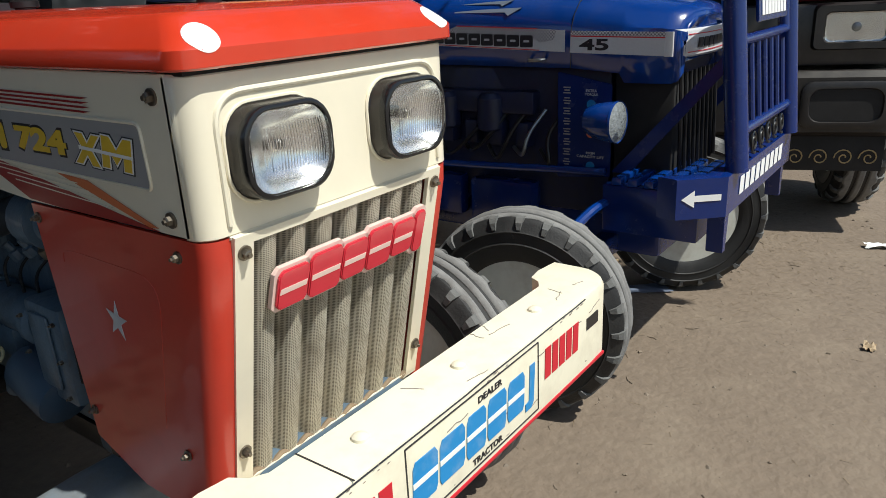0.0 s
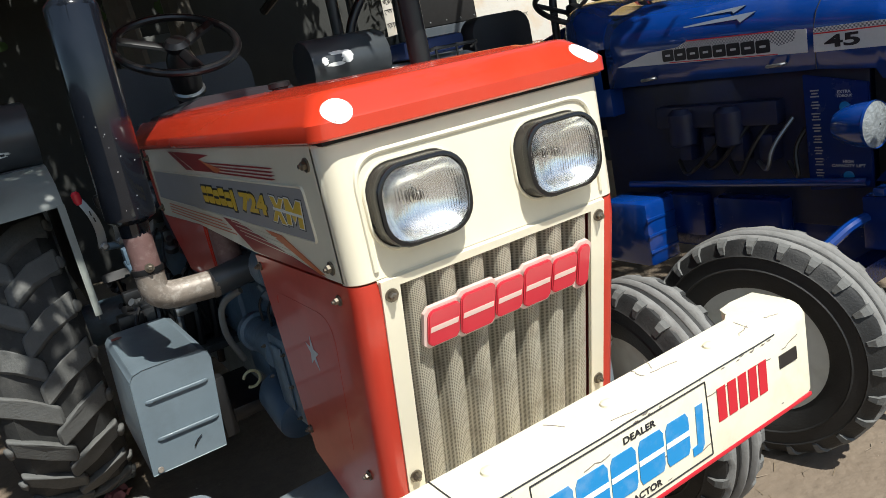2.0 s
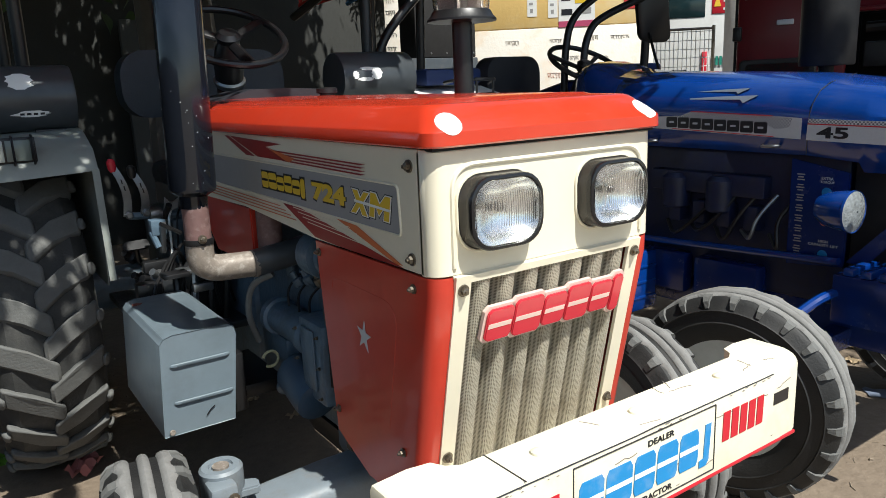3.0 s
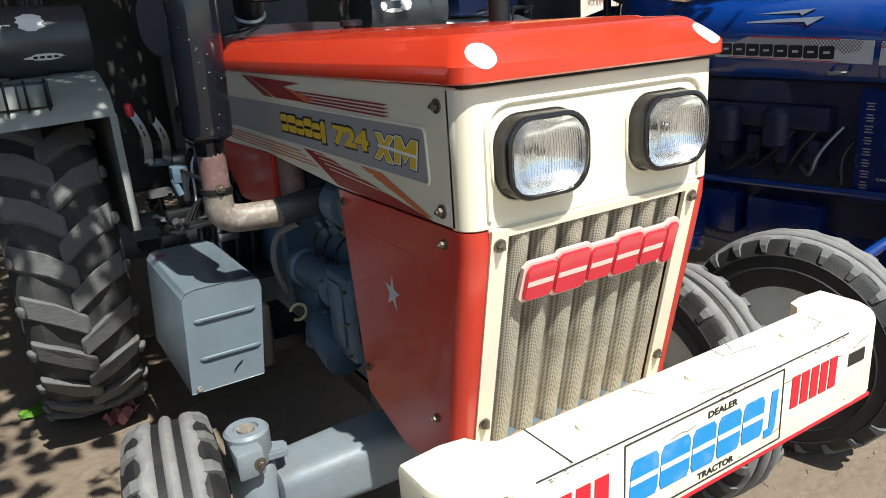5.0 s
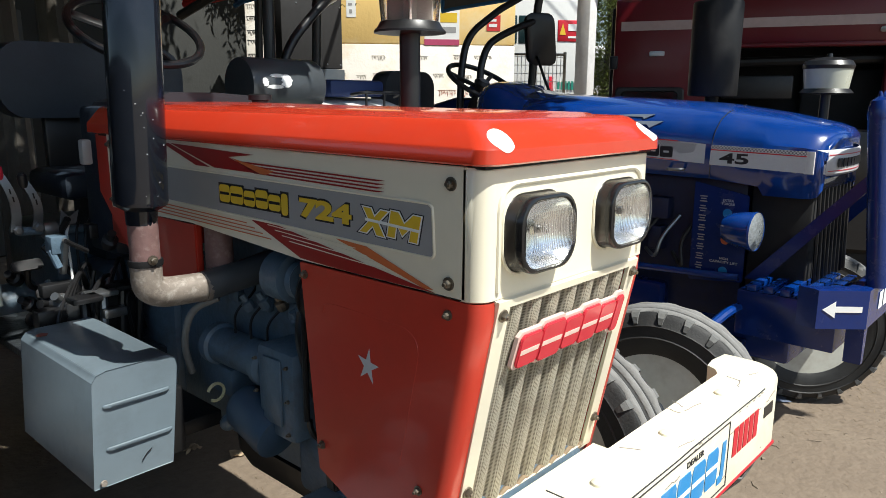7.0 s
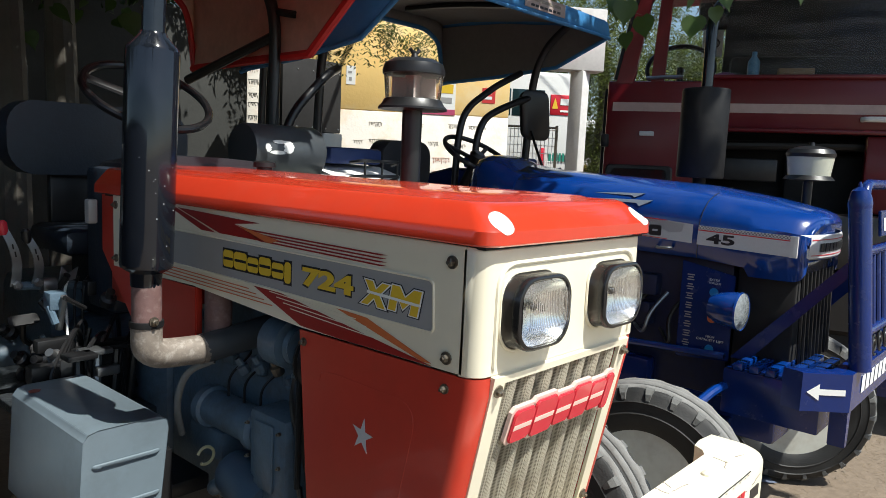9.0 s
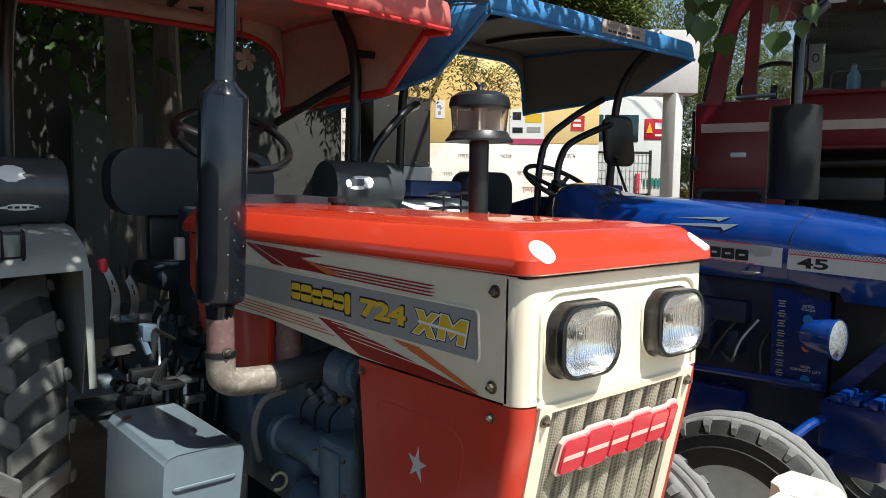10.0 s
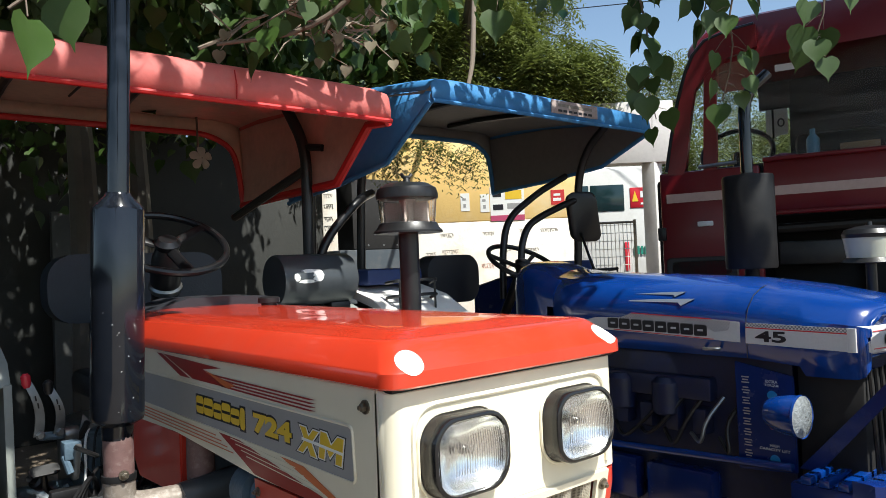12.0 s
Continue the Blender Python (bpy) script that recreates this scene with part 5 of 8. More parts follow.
    for k in range(5):
        bm = bmesh.new()
        x = -0.91 + 0.055 * k
        tube(bm, arc([(x, 1.64, 1.32), (x, 1.615, 1.315), (x, 1.615, 1.235), (x, 1.64, 1.23)], 0.01, 3), 0.004, 6)
        part("guard_wire", bm, M_BLK, lg)
    # dashboard, steering column and wheel
    bm = bmesh.new()
    box(bm, (-0.24, 1.43, 0.95), (0.24, 1.62, 1.39), 0.02)
    part("dashboard", bm, M_NAVY, red, "dark dashboard cowl")
    bm = bmesh.new()
    loft(bm, [[V(x, y, z + 0.012 * noise.noise(V(x * 9, y * 9, 1))) for x, z in ((-0.20, 1.36), (-0.17, 1.40), (-0.05, 1.428), (0.1, 1.43), (0.24, 1.425), (0.28, 1.37))] for y in (1.40, 1.46, 1.55, 1.66)])
    part("dash_cover", bm, M_VINYL, red, "dark cloth cover over the dashboard")
    tilt = V(-0.12, -0.54, 0.83).normalized()
    hub = V(-0.025, 1.64, 1.622)
    bm = bmesh.new()
    lathe(bm, [(0.045, -0.25), (0.055, -0.12), (0.05, -0.06), (0.035, -0.02)], hub, tilt, 18)
    tube(bm, [hub - tilt * 0.5, hub - tilt * 0.2], 0.03, 14)
    st = part("steering_column", bm, M_BLK, red)
    bm = bmesh.new()
    u = V(1, 0, 0)
    w = tilt.cross(u)
    tube(bm, [hub + (u * math.cos(2 * math.pi * k / 40) + w * math.sin(2 * math.pi * k / 40)) * 0.200 for k in range(41)], 0.0135, 10, cap=False)
    for k in range(3):
        a = 2 * math.pi * k / 3 + 0.6
        tube(bm, [hub - tilt * 0.02, hub + (u * math.cos(a) + w * math.sin(a)) * 0.195], 0.019, 8, True, 0.5)
    lathe(bm, [(0.04, -0.02), (0.045, 0.0), (0.03, 0.015)], hub, tilt, 18)
    part("steering_wheel", bm, M_GRIP, red, "black steering wheel with ridged grip")
    bm = bmesh.new()
    lathe(bm, [(0.052, -0.20), (0.058, -0.19), (0.058, -0.178), (0.052, -0.17)], hub, tilt, 20)
    part("column_ring", bm, M_LEVER, st, "dull steel column ring")
    part("grab_rail", tube(bmesh.new(), arc([(0.78, 2.02, 1.24), (0.78, 2.0, 1.60), (0.99, 1.97, 1.83), (1.16, 2.1, 1.88)], 0.14, 7), 0.021, 12), M_GRIP, red)
    # levers, pedals and foot board
    for top, base, knob in ((V(-0.472, 1.62, 1.205), V(-0.443, 1.62, 1.03), "red"), (V(-0.416, 1.60, 1.18), V(-0.392, 1.60, 1.035), "black")):
        rows = []
        for k in range(9):
            q = k / 8
            c = base.lerp(top, q) + V(0.016 * math.sin(math.pi * q), -0.010 * math.sin(math.pi * q), 0)
            hw = 0.014 - 0.003 * q
            rows.append([c + V(-hw, -0.003, 0), c + V(hw, -0.003, 0.002), c + V(hw, 0.003, 0.002), c + V(-hw, 0.003, 0)])
        lv = part("lever", loft(bmesh.new(), rows), M_LEVER, red, "flat worn bright steel lever")
        for q in (0.55, 0.68):
            c = base.lerp(top, q) + V(0.016 * math.sin(math.pi * q), -0.010 * math.sin(math.pi * q) - 0.0034, 0)
            part("slot", slab([(-0.002, -0.008), (0.002, -0.008), (0.002, 0.008), (-0.002, 0.008)], c, (1, 0, 0), (-0.15, 0, 1), (0, -0.0006, 0)), M_DARK, lv)
        bm = bmesh.new()
        lathe(bm, [(0.009, -0.022), (0.014, -0.01), (0.014, 0.014), (0.007, 0.022)], top, (-0.1, 0, 1), 14)
        part("knob", bm, M_BADGE if knob == "red" else M_BLK, lv)
        part("pivot_bolt", lathe(bmesh.new(), [(0.014, 0.0), (0.014, 0.012), (0.009, 0.016)], base + V(0.004, -0.004, 0.004), (0, -1, 0), 6), M_LEVER, lv)
    bm = bmesh.new()
    tube(bm, [(-0.44, 1.62, 1.03), (-0.20, 1.62, 1.01)], 0.013, 10)
    part("lever_shaft", bm, M_ENGINE, red)
    part("shaft_collar", lathe(bmesh.new(), [(0.024, -0.02), (0.026, 0.0), (0.024, 0.02)], (-0.355, 1.61, 1.025), (1, 0, 0), 14), M_LEVER, red)
    for k in range(3):
        bm = bmesh.new()
        tube(bm, arc([(-0.30 + 0.03 * k, 1.60, 1.045), (-0.325 + 0.03 * k, 1.57, 1.01 + 0.01 * k), (-0.335 + 0.02 * k, 1.52, 0.92), (-0.36 + 0.03 * k, 1.46, 0.84)], 0.05), 0.004, 7)
        part("cable", bm, M_WHITE if k == 0 else M_BLK, red)
    bm = bmesh.new()
    box(bm, (-0.48, 1.30, 0.66), (-0.16, 2.0, 0.685), 0.004)
    box(bm, (0.16, 1.30, 0.66), (0.48, 2.0, 0.685), 0.004)
    part("foot_board", bm, mat("scuffed_tread_plate", (0.07, 0.08, 0.09), 0.35, metal=0.5, vary=0.4, scale=40, dirt=(0.03, 0.03, 0.03), dirt_amount=0.8, dirt_scale=14, bump=0.3, bump_scale=60), red, "scuffed steel foot board")
    part("bell_crank", slab([(0, 0), (0.05, 0.012), (0.062, 0.05), (0.03, 0.03), (0.012, 0.055)], (-0.335, 1.59, 1.03), (1, 0, 0), (0, 0.1, 1), (0, -0.006, 0), 0.001), M_LEVER, red, "bright steel bell crank")
    for x, y, z, w, d, tilt in ((-0.44, 1.56, 0.94, 0.085, 0.05, 0.5), (-0.40, 1.50, 0.86, 0.09, 0.055, 0.35)):
        ob = part("pedal", slab(rrect(w, d, 0.012, 4), (x, y, z), (1, 0.12, 0), (0, tilt, 1 - tilt), (0, 0.010, -0.006), 0.002), M_BLK, red, "black pedal plate")
        part("pedal_arm", tube(bmesh.new(), arc([(x, y + 0.01, z - 0.01), (x + 0.01, y + 0.05, z - 0.08), (x + 0.10, y + 0.12, z - 0.12)], 0.05), 0.009, 8), M_BLK, ob)
    bm = bmesh.new()
    box(bm, (-0.42, 1.36, 0.70), (-0.22, 1.56, 0.86), 0.02)
    part("battery", bm, M_BLK, red)
    for k in range(9):
        bm = bmesh.new()
        x, y = -0.43 + 0.032 * k, 1.36 + 0.03 * (k % 3)
        tube(bm, arc([(x, y, 0.72), (x - 0.03, y - 0.03, 0.82 + 0.02 * (k % 4)), (x + 0.06, y + 0.05, 0.92 + 0.02 * (k % 3)), (x + 0.1, y + 0.12, 0.84)], 0.06), 0.005 + 0.002 * (k % 2), 7)
        part("cable", bm, M_LEVER if k == 4 else M_BLK, red)
    for k in range(4):
        bm = bmesh.new()
        x = -0.40 + 0.055 * k
        tube(bm, [(x, 1.28 + 0.03 * k, 0.60), (x + 0.03, 1.36, 0.88)], 0.012, 8)
        box(bm, (x - 0.03, 1.27 + 0.03 * k, 0.87), (x + 0.05, 1.33 + 0.03 * k, 0.885), 0.004)
        part("pedal", bm, M_LEVER if k == 1 else M_BLK, red)
    rnd = random.Random(8)
    for k in range(26):
        bm = bmesh.new()
        x, y, z = rnd.uniform(-0.46, -0.2), rnd.uniform(1.32, 1.75), rnd.uniform(0.68, 1.05)
        if k % 3 == 0:
            lathe(bm, [(0.012, 0), (0.022, 0.004), (0.022, 0.03), (0.012, 0.035), (0.012, 0.06)], (x, y, z), (rnd.uniform(-1, 1), -0.6, rnd.uniform(0, 1)), 12)
        elif k % 3 == 1:
            a, c = rnd.uniform(0.02, 0.05), rnd.uniform(0.012, 0.03)
            box(bm, (x - a, y - c, z - c), (x + a, y + c, z + c), 0.005)
        else:
            tube(bm, [(x, y, z), (x + rnd.uniform(-0.08, 0.08), y + rnd.uniform(-0.05, 0.05), z + rnd.uniform(0.04, 0.14))], rnd.uniform(0.005, 0.011), 8)
        part("linkage", bm, rnd.choice((M_ENGINE, M_BLK, M_BLK, M_BLK, M_LEVER)), red)
    # seat
    bm = bmesh.new()
    loft(bm, [[V(x, y + 0.03 * math.cos(x * 6), z) for x, z in rrect(0.66, 0.26, 0.10, 6, 0.01, 1.472)] for y in (2.06, 2.09, 2.15, 2.18)])
    st = part("seat_back", bm, M_NAVY, red, "dark navy padded seat back")
    part("seat_post", block((-0.16, 2.12, 1.10), (0.16, 2.16, 1.36), 0.01), M_BLK, st)
    bm = bmesh.new()
    box(bm, (-0.24, 1.78, 1.08), (0.24, 2.12, 1.17), 0.03)
    box(bm, (-0.1, 1.85, 0.85), (0.1, 2.1, 1.08), 0.01)
    part("seat_cushion", bm, M_NAVY, red)
    # small mirror plate at the cowl's back edge
    bm = bmesh.new()
    box(bm, (-0.32, 1.40, 1.23), (-0.292, 1.43, 1.30), 0.006)
    part("marker_reflector", bm, M_GREYBAND, red)


red_rear()


def canopy(parent, cx, y0, y1, half, z0, zt, outer, inner, trim, rise=0.12, flap=1.0, label="", posts=(0.75, 0.75), steep=False, flap_left=None, rear_post=True, right_post=True, bows=(), piping=0.013):
    """A stretched tarpaulin roof: top sheet with valances, lining under it, piping, and slanting side flaps with a hoop frame."""
    bm = bmesh.new()
    rows = []
    ys = [y0 - 0.004, y0 - 0.006, y0 + 0.004, y0 + 0.035, y0 + 0.25] + [y0 + (y1 - y0) * k / 5 for k in range(2, 5)] + [y1 - 0.05, y1]
    xs = [-1.0, -0.985, -0.93, -0.80, -0.5, -0.17, 0.17, 0.5, 0.80, 0.93, 0.985, 1.0]
    for j, y in enumerate(ys):
        q = (y - y0) / (y1 - y0)
        front = {0: 0.0, 1: 0.5, 2: 0.9, 3: 1.0}.get(j, 1.0)
        base = z0 + (zt - z0) * front + rise * math.sin(math.pi * min(1, max(0, q)) * 0.55) * (1 if j > 2 else 0.2)
        row = []
        for x in xs:
            edge = {1.0: 0.06, 0.985: 0.025, 0.93: 0.008, 0.80: 0.002}.get(abs(x), 0.0)
            z = base - (edge if j > 2 else edge * 0.45) + 0.008 * noise.noise(V(x * 4 + cx, y * 4, 0))
            row.append(V(cx + x * half, y + (0.012 * noise.noise(V(x * 7, j, 5)) if j < 3 else 0), max(z, z0)))
        rows.append(row)
    loft(bm, rows, closed=False)
    roof = part("canopy", bm, outer, parent, label, 60)
    roof.modifiers.new("thick", "SOLIDIFY").thickness = 0.006
    bm = bmesh.new()
    loft(bm, [[p - V(0, 0, 0.014) + V(0, 0.02, 0) for p in r] for r in rows[2:]], closed=False)
    part("lining", bm, inner, roof, angle=60)
    bm = bmesh.new()
    tube(bm, [p + V(0, -0.004, 0) for p in rows[0]], 0.010, 8)
    part("front_piping", bm, trim, roof)
    for xa, xb in bows:
        bm = bmesh.new()
        tube(bm, [V(cx + xa + (xb - xa) * k, y0 + 0.1 + (y1 - y0 - 0.25) * k, zt + rise * math.sin(math.pi * (0.08 + 0.8 * k) * 0.55) - 0.034) for k in (0, 0.25, 0.5, 0.75, 1.0)], 0.018, 8)
        part("roof_bow", bm, M_BLK, roof)
    flap_right = flap
    for s in (-1, 1):
        x = cx + s * half * 0.995
        flap = flap_left if s < 0 and flap_left else flap_right
        bm = bmesh.new()
        top = [V(x, y, z0 + (zt - z0) * 0.4 if y < y0 + 0.05 else zt - 0.058 + rise * math.sin(math.pi * (y - y0) / (y1 - y0) * 0.55)) for y in (y0, y0 + 0.35, y0 + 0.8, y0 + 1.2, y1)]
        low = [V(x, y0 + 0.01, z0 - 0.0), V(x, y0 + 0.35, z0 - 0.15 * flap), V(x, y0 + 0.8, z0 - 0.19 * flap), V(x, y0 + 1.25, z0 - 0.21 * flap), V(x, y1, z0 - 0.22 * flap)]
        if steep:
            low = [V(x, y0 + 0.01, z0), V(x, y0 + 0.15, z0 + 0.01), V(x, y0 + 0.42, z0 - 0.205 * flap), V(x, y0 + 0.9, z0 - 0.21 * flap), V(x, y1, z0 - 0.22 * flap)]
        loft(bm, [[a * (1 - k / 4) + b * (k / 4) + V(s * 0.012 * math.sin(k * 0.8), 0, 0) for a, b in zip(top, low)] for k in range(5)], closed=False)
        fl = part("side_flap", bm, outer, roof, angle=60)
        fl.modifiers.new("thick", "SOLIDIFY").thickness = 0.004
        bm = bmesh.new()
        loft(bm, [[a * (1 - k / 4) + b * (k / 4) + V(-s * 0.008 + s * 0.012 * math.sin(k * 0.8), 0, 0) for a, b in zip(top, low)] for k in range(5)], closed=False)
        part("flap_lining", bm, inner, fl)
        bm = bmesh.new()
        tube(bm, low, piping if s > 0 else 0.013, 8)
        part("flap_piping", bm, trim, fl)
    # back sheet with an arched opening
    bm = bmesh.new()
    yb = y1
    zr = zt + rise * math.sin(math.pi * 0.55)
    arch = [(half - 0.005, z0 - 0.22), (half - 0.03, z0 + 0.0), (half - 0.07, zr - 0.15), (half - 0.20, zr - 0.09), (-half + 0.20, zr - 0.09), (-half + 0.07, zr - 0.15), (-half + 0.03, z0), (-half + 0.005, z0 - 0.22)]
    top = [(half, z0 - 0.22), (half, z0 + 0.0), (half - 0.008, zr - 0.035), (half - 0.07, zr - 0.004), (-half + 0.07, zr - 0.004), (-half + 0.008, zr - 0.035), (-half, z0), (-half, z0 - 0.22)]
    loft(bm, [[V(cx + q[0], yb, q[1]) for q in arch], [V(cx + q[0], yb, q[1]) for q in top]], closed=False)
    bs = part("back_sheet", bm, inner, roof)
    bs.modifiers.new("thick", "SOLIDIFY").thickness = 0.004
    bm = bmesh.new()
    tube(bm, arc([V(cx + q[0], yb - 0.01, q[1]) for q in arch], 0.08, 4), 0.016, 8)
    part("back_piping", bm, trim, roof)
    # hoop frame
    for s in (-1, 1):
        bm = bmesh.new()
        x = cx + s * (half - 0.21)
        q = posts[0] if s < 0 else posts[1]
        if s < 0 or right_post:
            tube(bm, arc([(x, y0 + q, 1.25), (x, y0 + q - 0.05, z0 - 0.12), (x, y0 + q - 0.35, zt + 0.01)], 0.22, 7), 0.024, 12)
            part("canopy_post", bm, M_BLK, roof)
        bm = bmesh.new()
        if s < 0 or rear_post:
            tube(bm, arc([(x, y0 + 1.45, 1.2), (x, y0 + 1.40, zt), (x, y0 + 0.9, zt + 0.05)], 0.18, 6), 0.022, 12)
            part("canopy_post", bm, M_BLK, roof)
    return roof


rc = canopy(red, 0.0, 1.475, 2.88, 0.835, 2.10, 2.235, M_CANRED, M_CANLIN, M_CANTRIM, label="faded red tarpaulin canopy with brown lining", steep=True, rear_post=False, right_post=False, bows=((-0.43, -0.36), (-0.03, 0.16)), piping=0.021)
part("canopy_post", tube(bmesh.new(), arc([(0.79, 2.10, 1.25), (0.80, 2.11, 2.09), (0.74, 2.18, 2.29)], 0.12, 7), 0.027, 12), M_BLK, rc)
part("cross_rail", tube(bmesh.new(), [(0.80, 2.11, 2.09), (0.825, 2.00, 2.07)], 0.017, 10), M_BLK, rc)
part("strut", tube(bmesh.new(), [(0.795, 2.12, 1.98), (0.70, 2.70, 1.80)], 0.022, 10), M_BLK, rc)
part("seam", tube(bmesh.new(), [(0.17, 1.468, 2.112), (0.17, 1.462, 2.16), (0.168, 1.474, 2.215)], 0.0022, 6), M_CANTRIM, rc, "stitched seam across the valance")
part("seam", tube(bmesh.new(), [(-0.18, 1.70, 2.255), (-0.10, 2.60, 2.325)], 0.006, 6), M_VINYL, rc)


# ---- the blue tractor ----
BX = 1.92
blue = thing("tractor", (BX, 0, 0), "royal blue farm tractor with a bull bar and canopy", "tractor", "parked tractors")


def blue_hood():
    bm = bmesh.new()

    def sec(y, w, zt, zs, zb, crown=0.02):
        half = [(0.0, zt), (w * 0.35, zt - crown * 0.25), (w * 0.66, zt - crown), (w * 0.86, zt - crown - 0.03), (w * 0.96, zt - crown - 0.075), (w, zs), (w * 1.0, zb)]
        pts = [V(-x, y, z) for x, z in half[::-1]] + [V(x, y, z) for x, z in half[1:]]
        return [p - V(0, max(0.0, 1 - (y - 0.048) / 0.2) * 0.045 * (1 - (p.x / 0.272) ** 2), 0) for p in pts]
    rings = [sec(0.048, 0.225, 1.288, 1.235, 1.10, 0.010), sec(0.050, 0.250, 1.300, 1.240, 1.076, 0.012), sec(0.062, 0.265, 1.318, 1.245, 1.069, 0.014), sec(0.10, 0.271, 1.336, 1.25, 1.068, 0.016), sec(0.225, 0.272, 1.368, 1.255, 1.068, 0.022),
             sec(0.245, 0.272, 1.372, 1.256, 1.10, 0.022), sec(0.43, 0.272, 1.398, 1.26, 1.115, 0.028), sec(0.5, 0.272, 1.405, 1.262, 1.115, 0.03),
             sec(0.9, 0.272, 1.425, 1.275, 1.12, 0.034), sec(1.25, 0.272, 1.44, 1.285, 1.12, 0.036), sec(1.40, 0.272, 1.46, 1.29, 1.12, 0.036)]
    loft(bm, rings, closed=False)
    bmesh.ops.contextual_create(bm, geom=list(bm.verts)[:13])
    hd = part("hood", bm, M_BLUE, blue, "glossy royal blue hood", 45)
    hd.modifiers.new("thick", "SOLIDIFY").thickness = 0.005
    x = -0.2735

    def dec(name, pts, material, lift=0.001):
        b2 = bmesh.new()
        prism(b2, pts, (x, 0, 0), (0, 1, 0), (0, 0, 1), (-lift, 0, 0))
        return part(name, b2, material, hd)
    dec("silver_band", [(0.085, 1.160), (0.435, 1.170), (0.432, 1.246), (0.085, 1.238)], M_SILVER)
    dec("silver_band", [(0.455, 1.172), (1.30, 1.205), (1.12, 1.247), (0.98, 1.252), (0.93, 1.27), (0.57, 1.255), (0.455, 1.248)], M_SILVER)
    for a, b in (((0.085, 1.221), (0.432, 1.229)), ((0.57, 1.256), (0.93, 1.271))):
        dec("red_line", [(a[0], a[1] - 0.003), (b[0], b[1] - 0.003), (b[0], b[1] + 0.001), (a[0], a[1] + 0.001)], M_REDINK, 0.0016)
    dec("checker_strip", [(0.085, 1.2235), (0.432, 1.2315), (0.432, 1.2455), (0.085, 1.2375)], M_CHECK, 0.0014)
    dec("checker_strip", [(0.56, 1.205), (0.60, 1.232), (1.02, 1.246), (0.98, 1.2515), (0.93, 1.2695), (0.57, 1.2545), (0.49, 1.2485), (0.50, 1.215)], M_CHECK, 0.0010 + 0.0003)
    bm = bmesh.new()
    tube(bm, [(-0.2722, 0.432, 1.115), (-0.2722, 0.43, 1.258), (-0.262, 0.425, 1.30), (-0.235, 0.415, 1.345), (-0.18, 0.41, 1.371), (0.0, 0.41, 1.398)], 0.0016, 5)
    part("hood_seam", bm, M_INK, hd)
    dec("red_line", [(0.56, 1.177), (1.02, 1.197), (1.02, 1.200), (0.56, 1.180)], M_REDINK, 0.0016)
    for k in range(8):
        y, z = 1.05 - 0.0585 * k, 1.206 - 0.0022 * k
        part("name_block", slab(rrect(0.055, 0.044, 0.006, 2, -(y - 0.026), z + 0.020), (x - 0.0012, 0, 0), (0, -1, 0), (0, 0, 1), (-0.0008, 0, 0)), M_INK, hd)
        part("name_slot", slab(rrect(0.024, 0.008, 0.002, 2, -(y - 0.026), z + 0.020), (x - 0.0021, 0, 0), (0, -1, 0), (0, 0, 1), (-0.0004, 0, 0)), M_SILVER, hd)
    lettering("model_number", "45", (x - 0.001, 0.398, 1.178), (0, -1, 0), (0, 0, 1), 0.040, 0.112, M_INK, hd, 0.001, 0.0, "", 0.03)
    for pts in ([(0.93, 1.348), (0.80, 1.355), (0.69, 1.358), (0.735, 1.338), (0.745, 1.346)], [(1.03, 1.319), (0.82, 1.328), (0.645, 1.331), (0.70, 1.303), (0.715, 1.316)]):
        out = [V(-(0.2755 - 0.60 * max(0.0, z - 1.312) - 0.26 * max(0.0, min(z, 1.312) - 1.27)), y, z) for y, z in pts]
        part("flash", loft(bmesh.new(), [out, [p + V(0.004, 0, -0.001) for p in out]]), M_FLASH, hd, "thin silver lightning flash")
    for y in (0.565, 1.127):
        bm = bmesh.new()
        tube(bm, arc([(x, y - 0.03, 1.145), (x - 0.022, y - 0.02, 1.145), (x - 0.022, y + 0.03, 1.142), (x, y + 0.035, 1.142)], 0.01, 3), 0.006, 8)
        part("latch_handle", bm, M_LEVER, hd)
    # nose badge on the front
    def nose(x):
        return 0.046 - 0.045 * (1 - (x / 0.272) ** 2) + max(0.0, abs(x) - 0.225) * 0.5

    bm = bmesh.new()
    xs = [-0.262 + 0.0437 * k for k in range(13)]
    loft(bm, [[V(x, nose(x) - 0.003 + d, z) for x in xs] for z, d in ((1.150, 0.006), (1.158, 0.0), (1.236, 0.0), (1.244, 0.005))], closed=False)
    nb = part("nose_band", bm, M_SILVER, hd)
    nb.modifiers.new("thick", "SOLIDIFY").thickness = 0.003
    each("name_block", [slab([(0, 0), (0.034, 0), (0.036, 0.032), (0.002, 0.032)], (-0.16 + 0.041 * k, nose(-0.143 + 0.041 * k) - 0.0065, 1.180), (1, 0.09 * (k - 3.5) / 3.5, 0), (0, 0, 1), (0, 0.002, 0)) for k in range(8)], M_INK, nb)
    for z0, z1, m in ((1.166, 1.169, M_REDINK), (1.224, 1.227, M_REDINK)):
        bm = bmesh.new()
        loft(bm, [[V(x, nose(x) - 0.0048, z) for x in xs[1:-1]] for z in (z0, z1)], closed=False)
        part("red_line", bm, m, nb)
    for s in (-1, 1):
        bm = bmesh.new()
        loft(bm, [[V(s * px, py, z) for px, py in ((0.2735, 0.086), (0.2735, 0.075), (0.270, 0.060), (0.262, nose(0.262) - 0.003), (0.256, 0.062), (0.262, 0.08))] for z in (1.158, 1.238)])
        part("nose_band", bm, M_SILVER, hd)
    # side louvre panel behind the lamp, engine under the hood
    bm = bmesh.new()
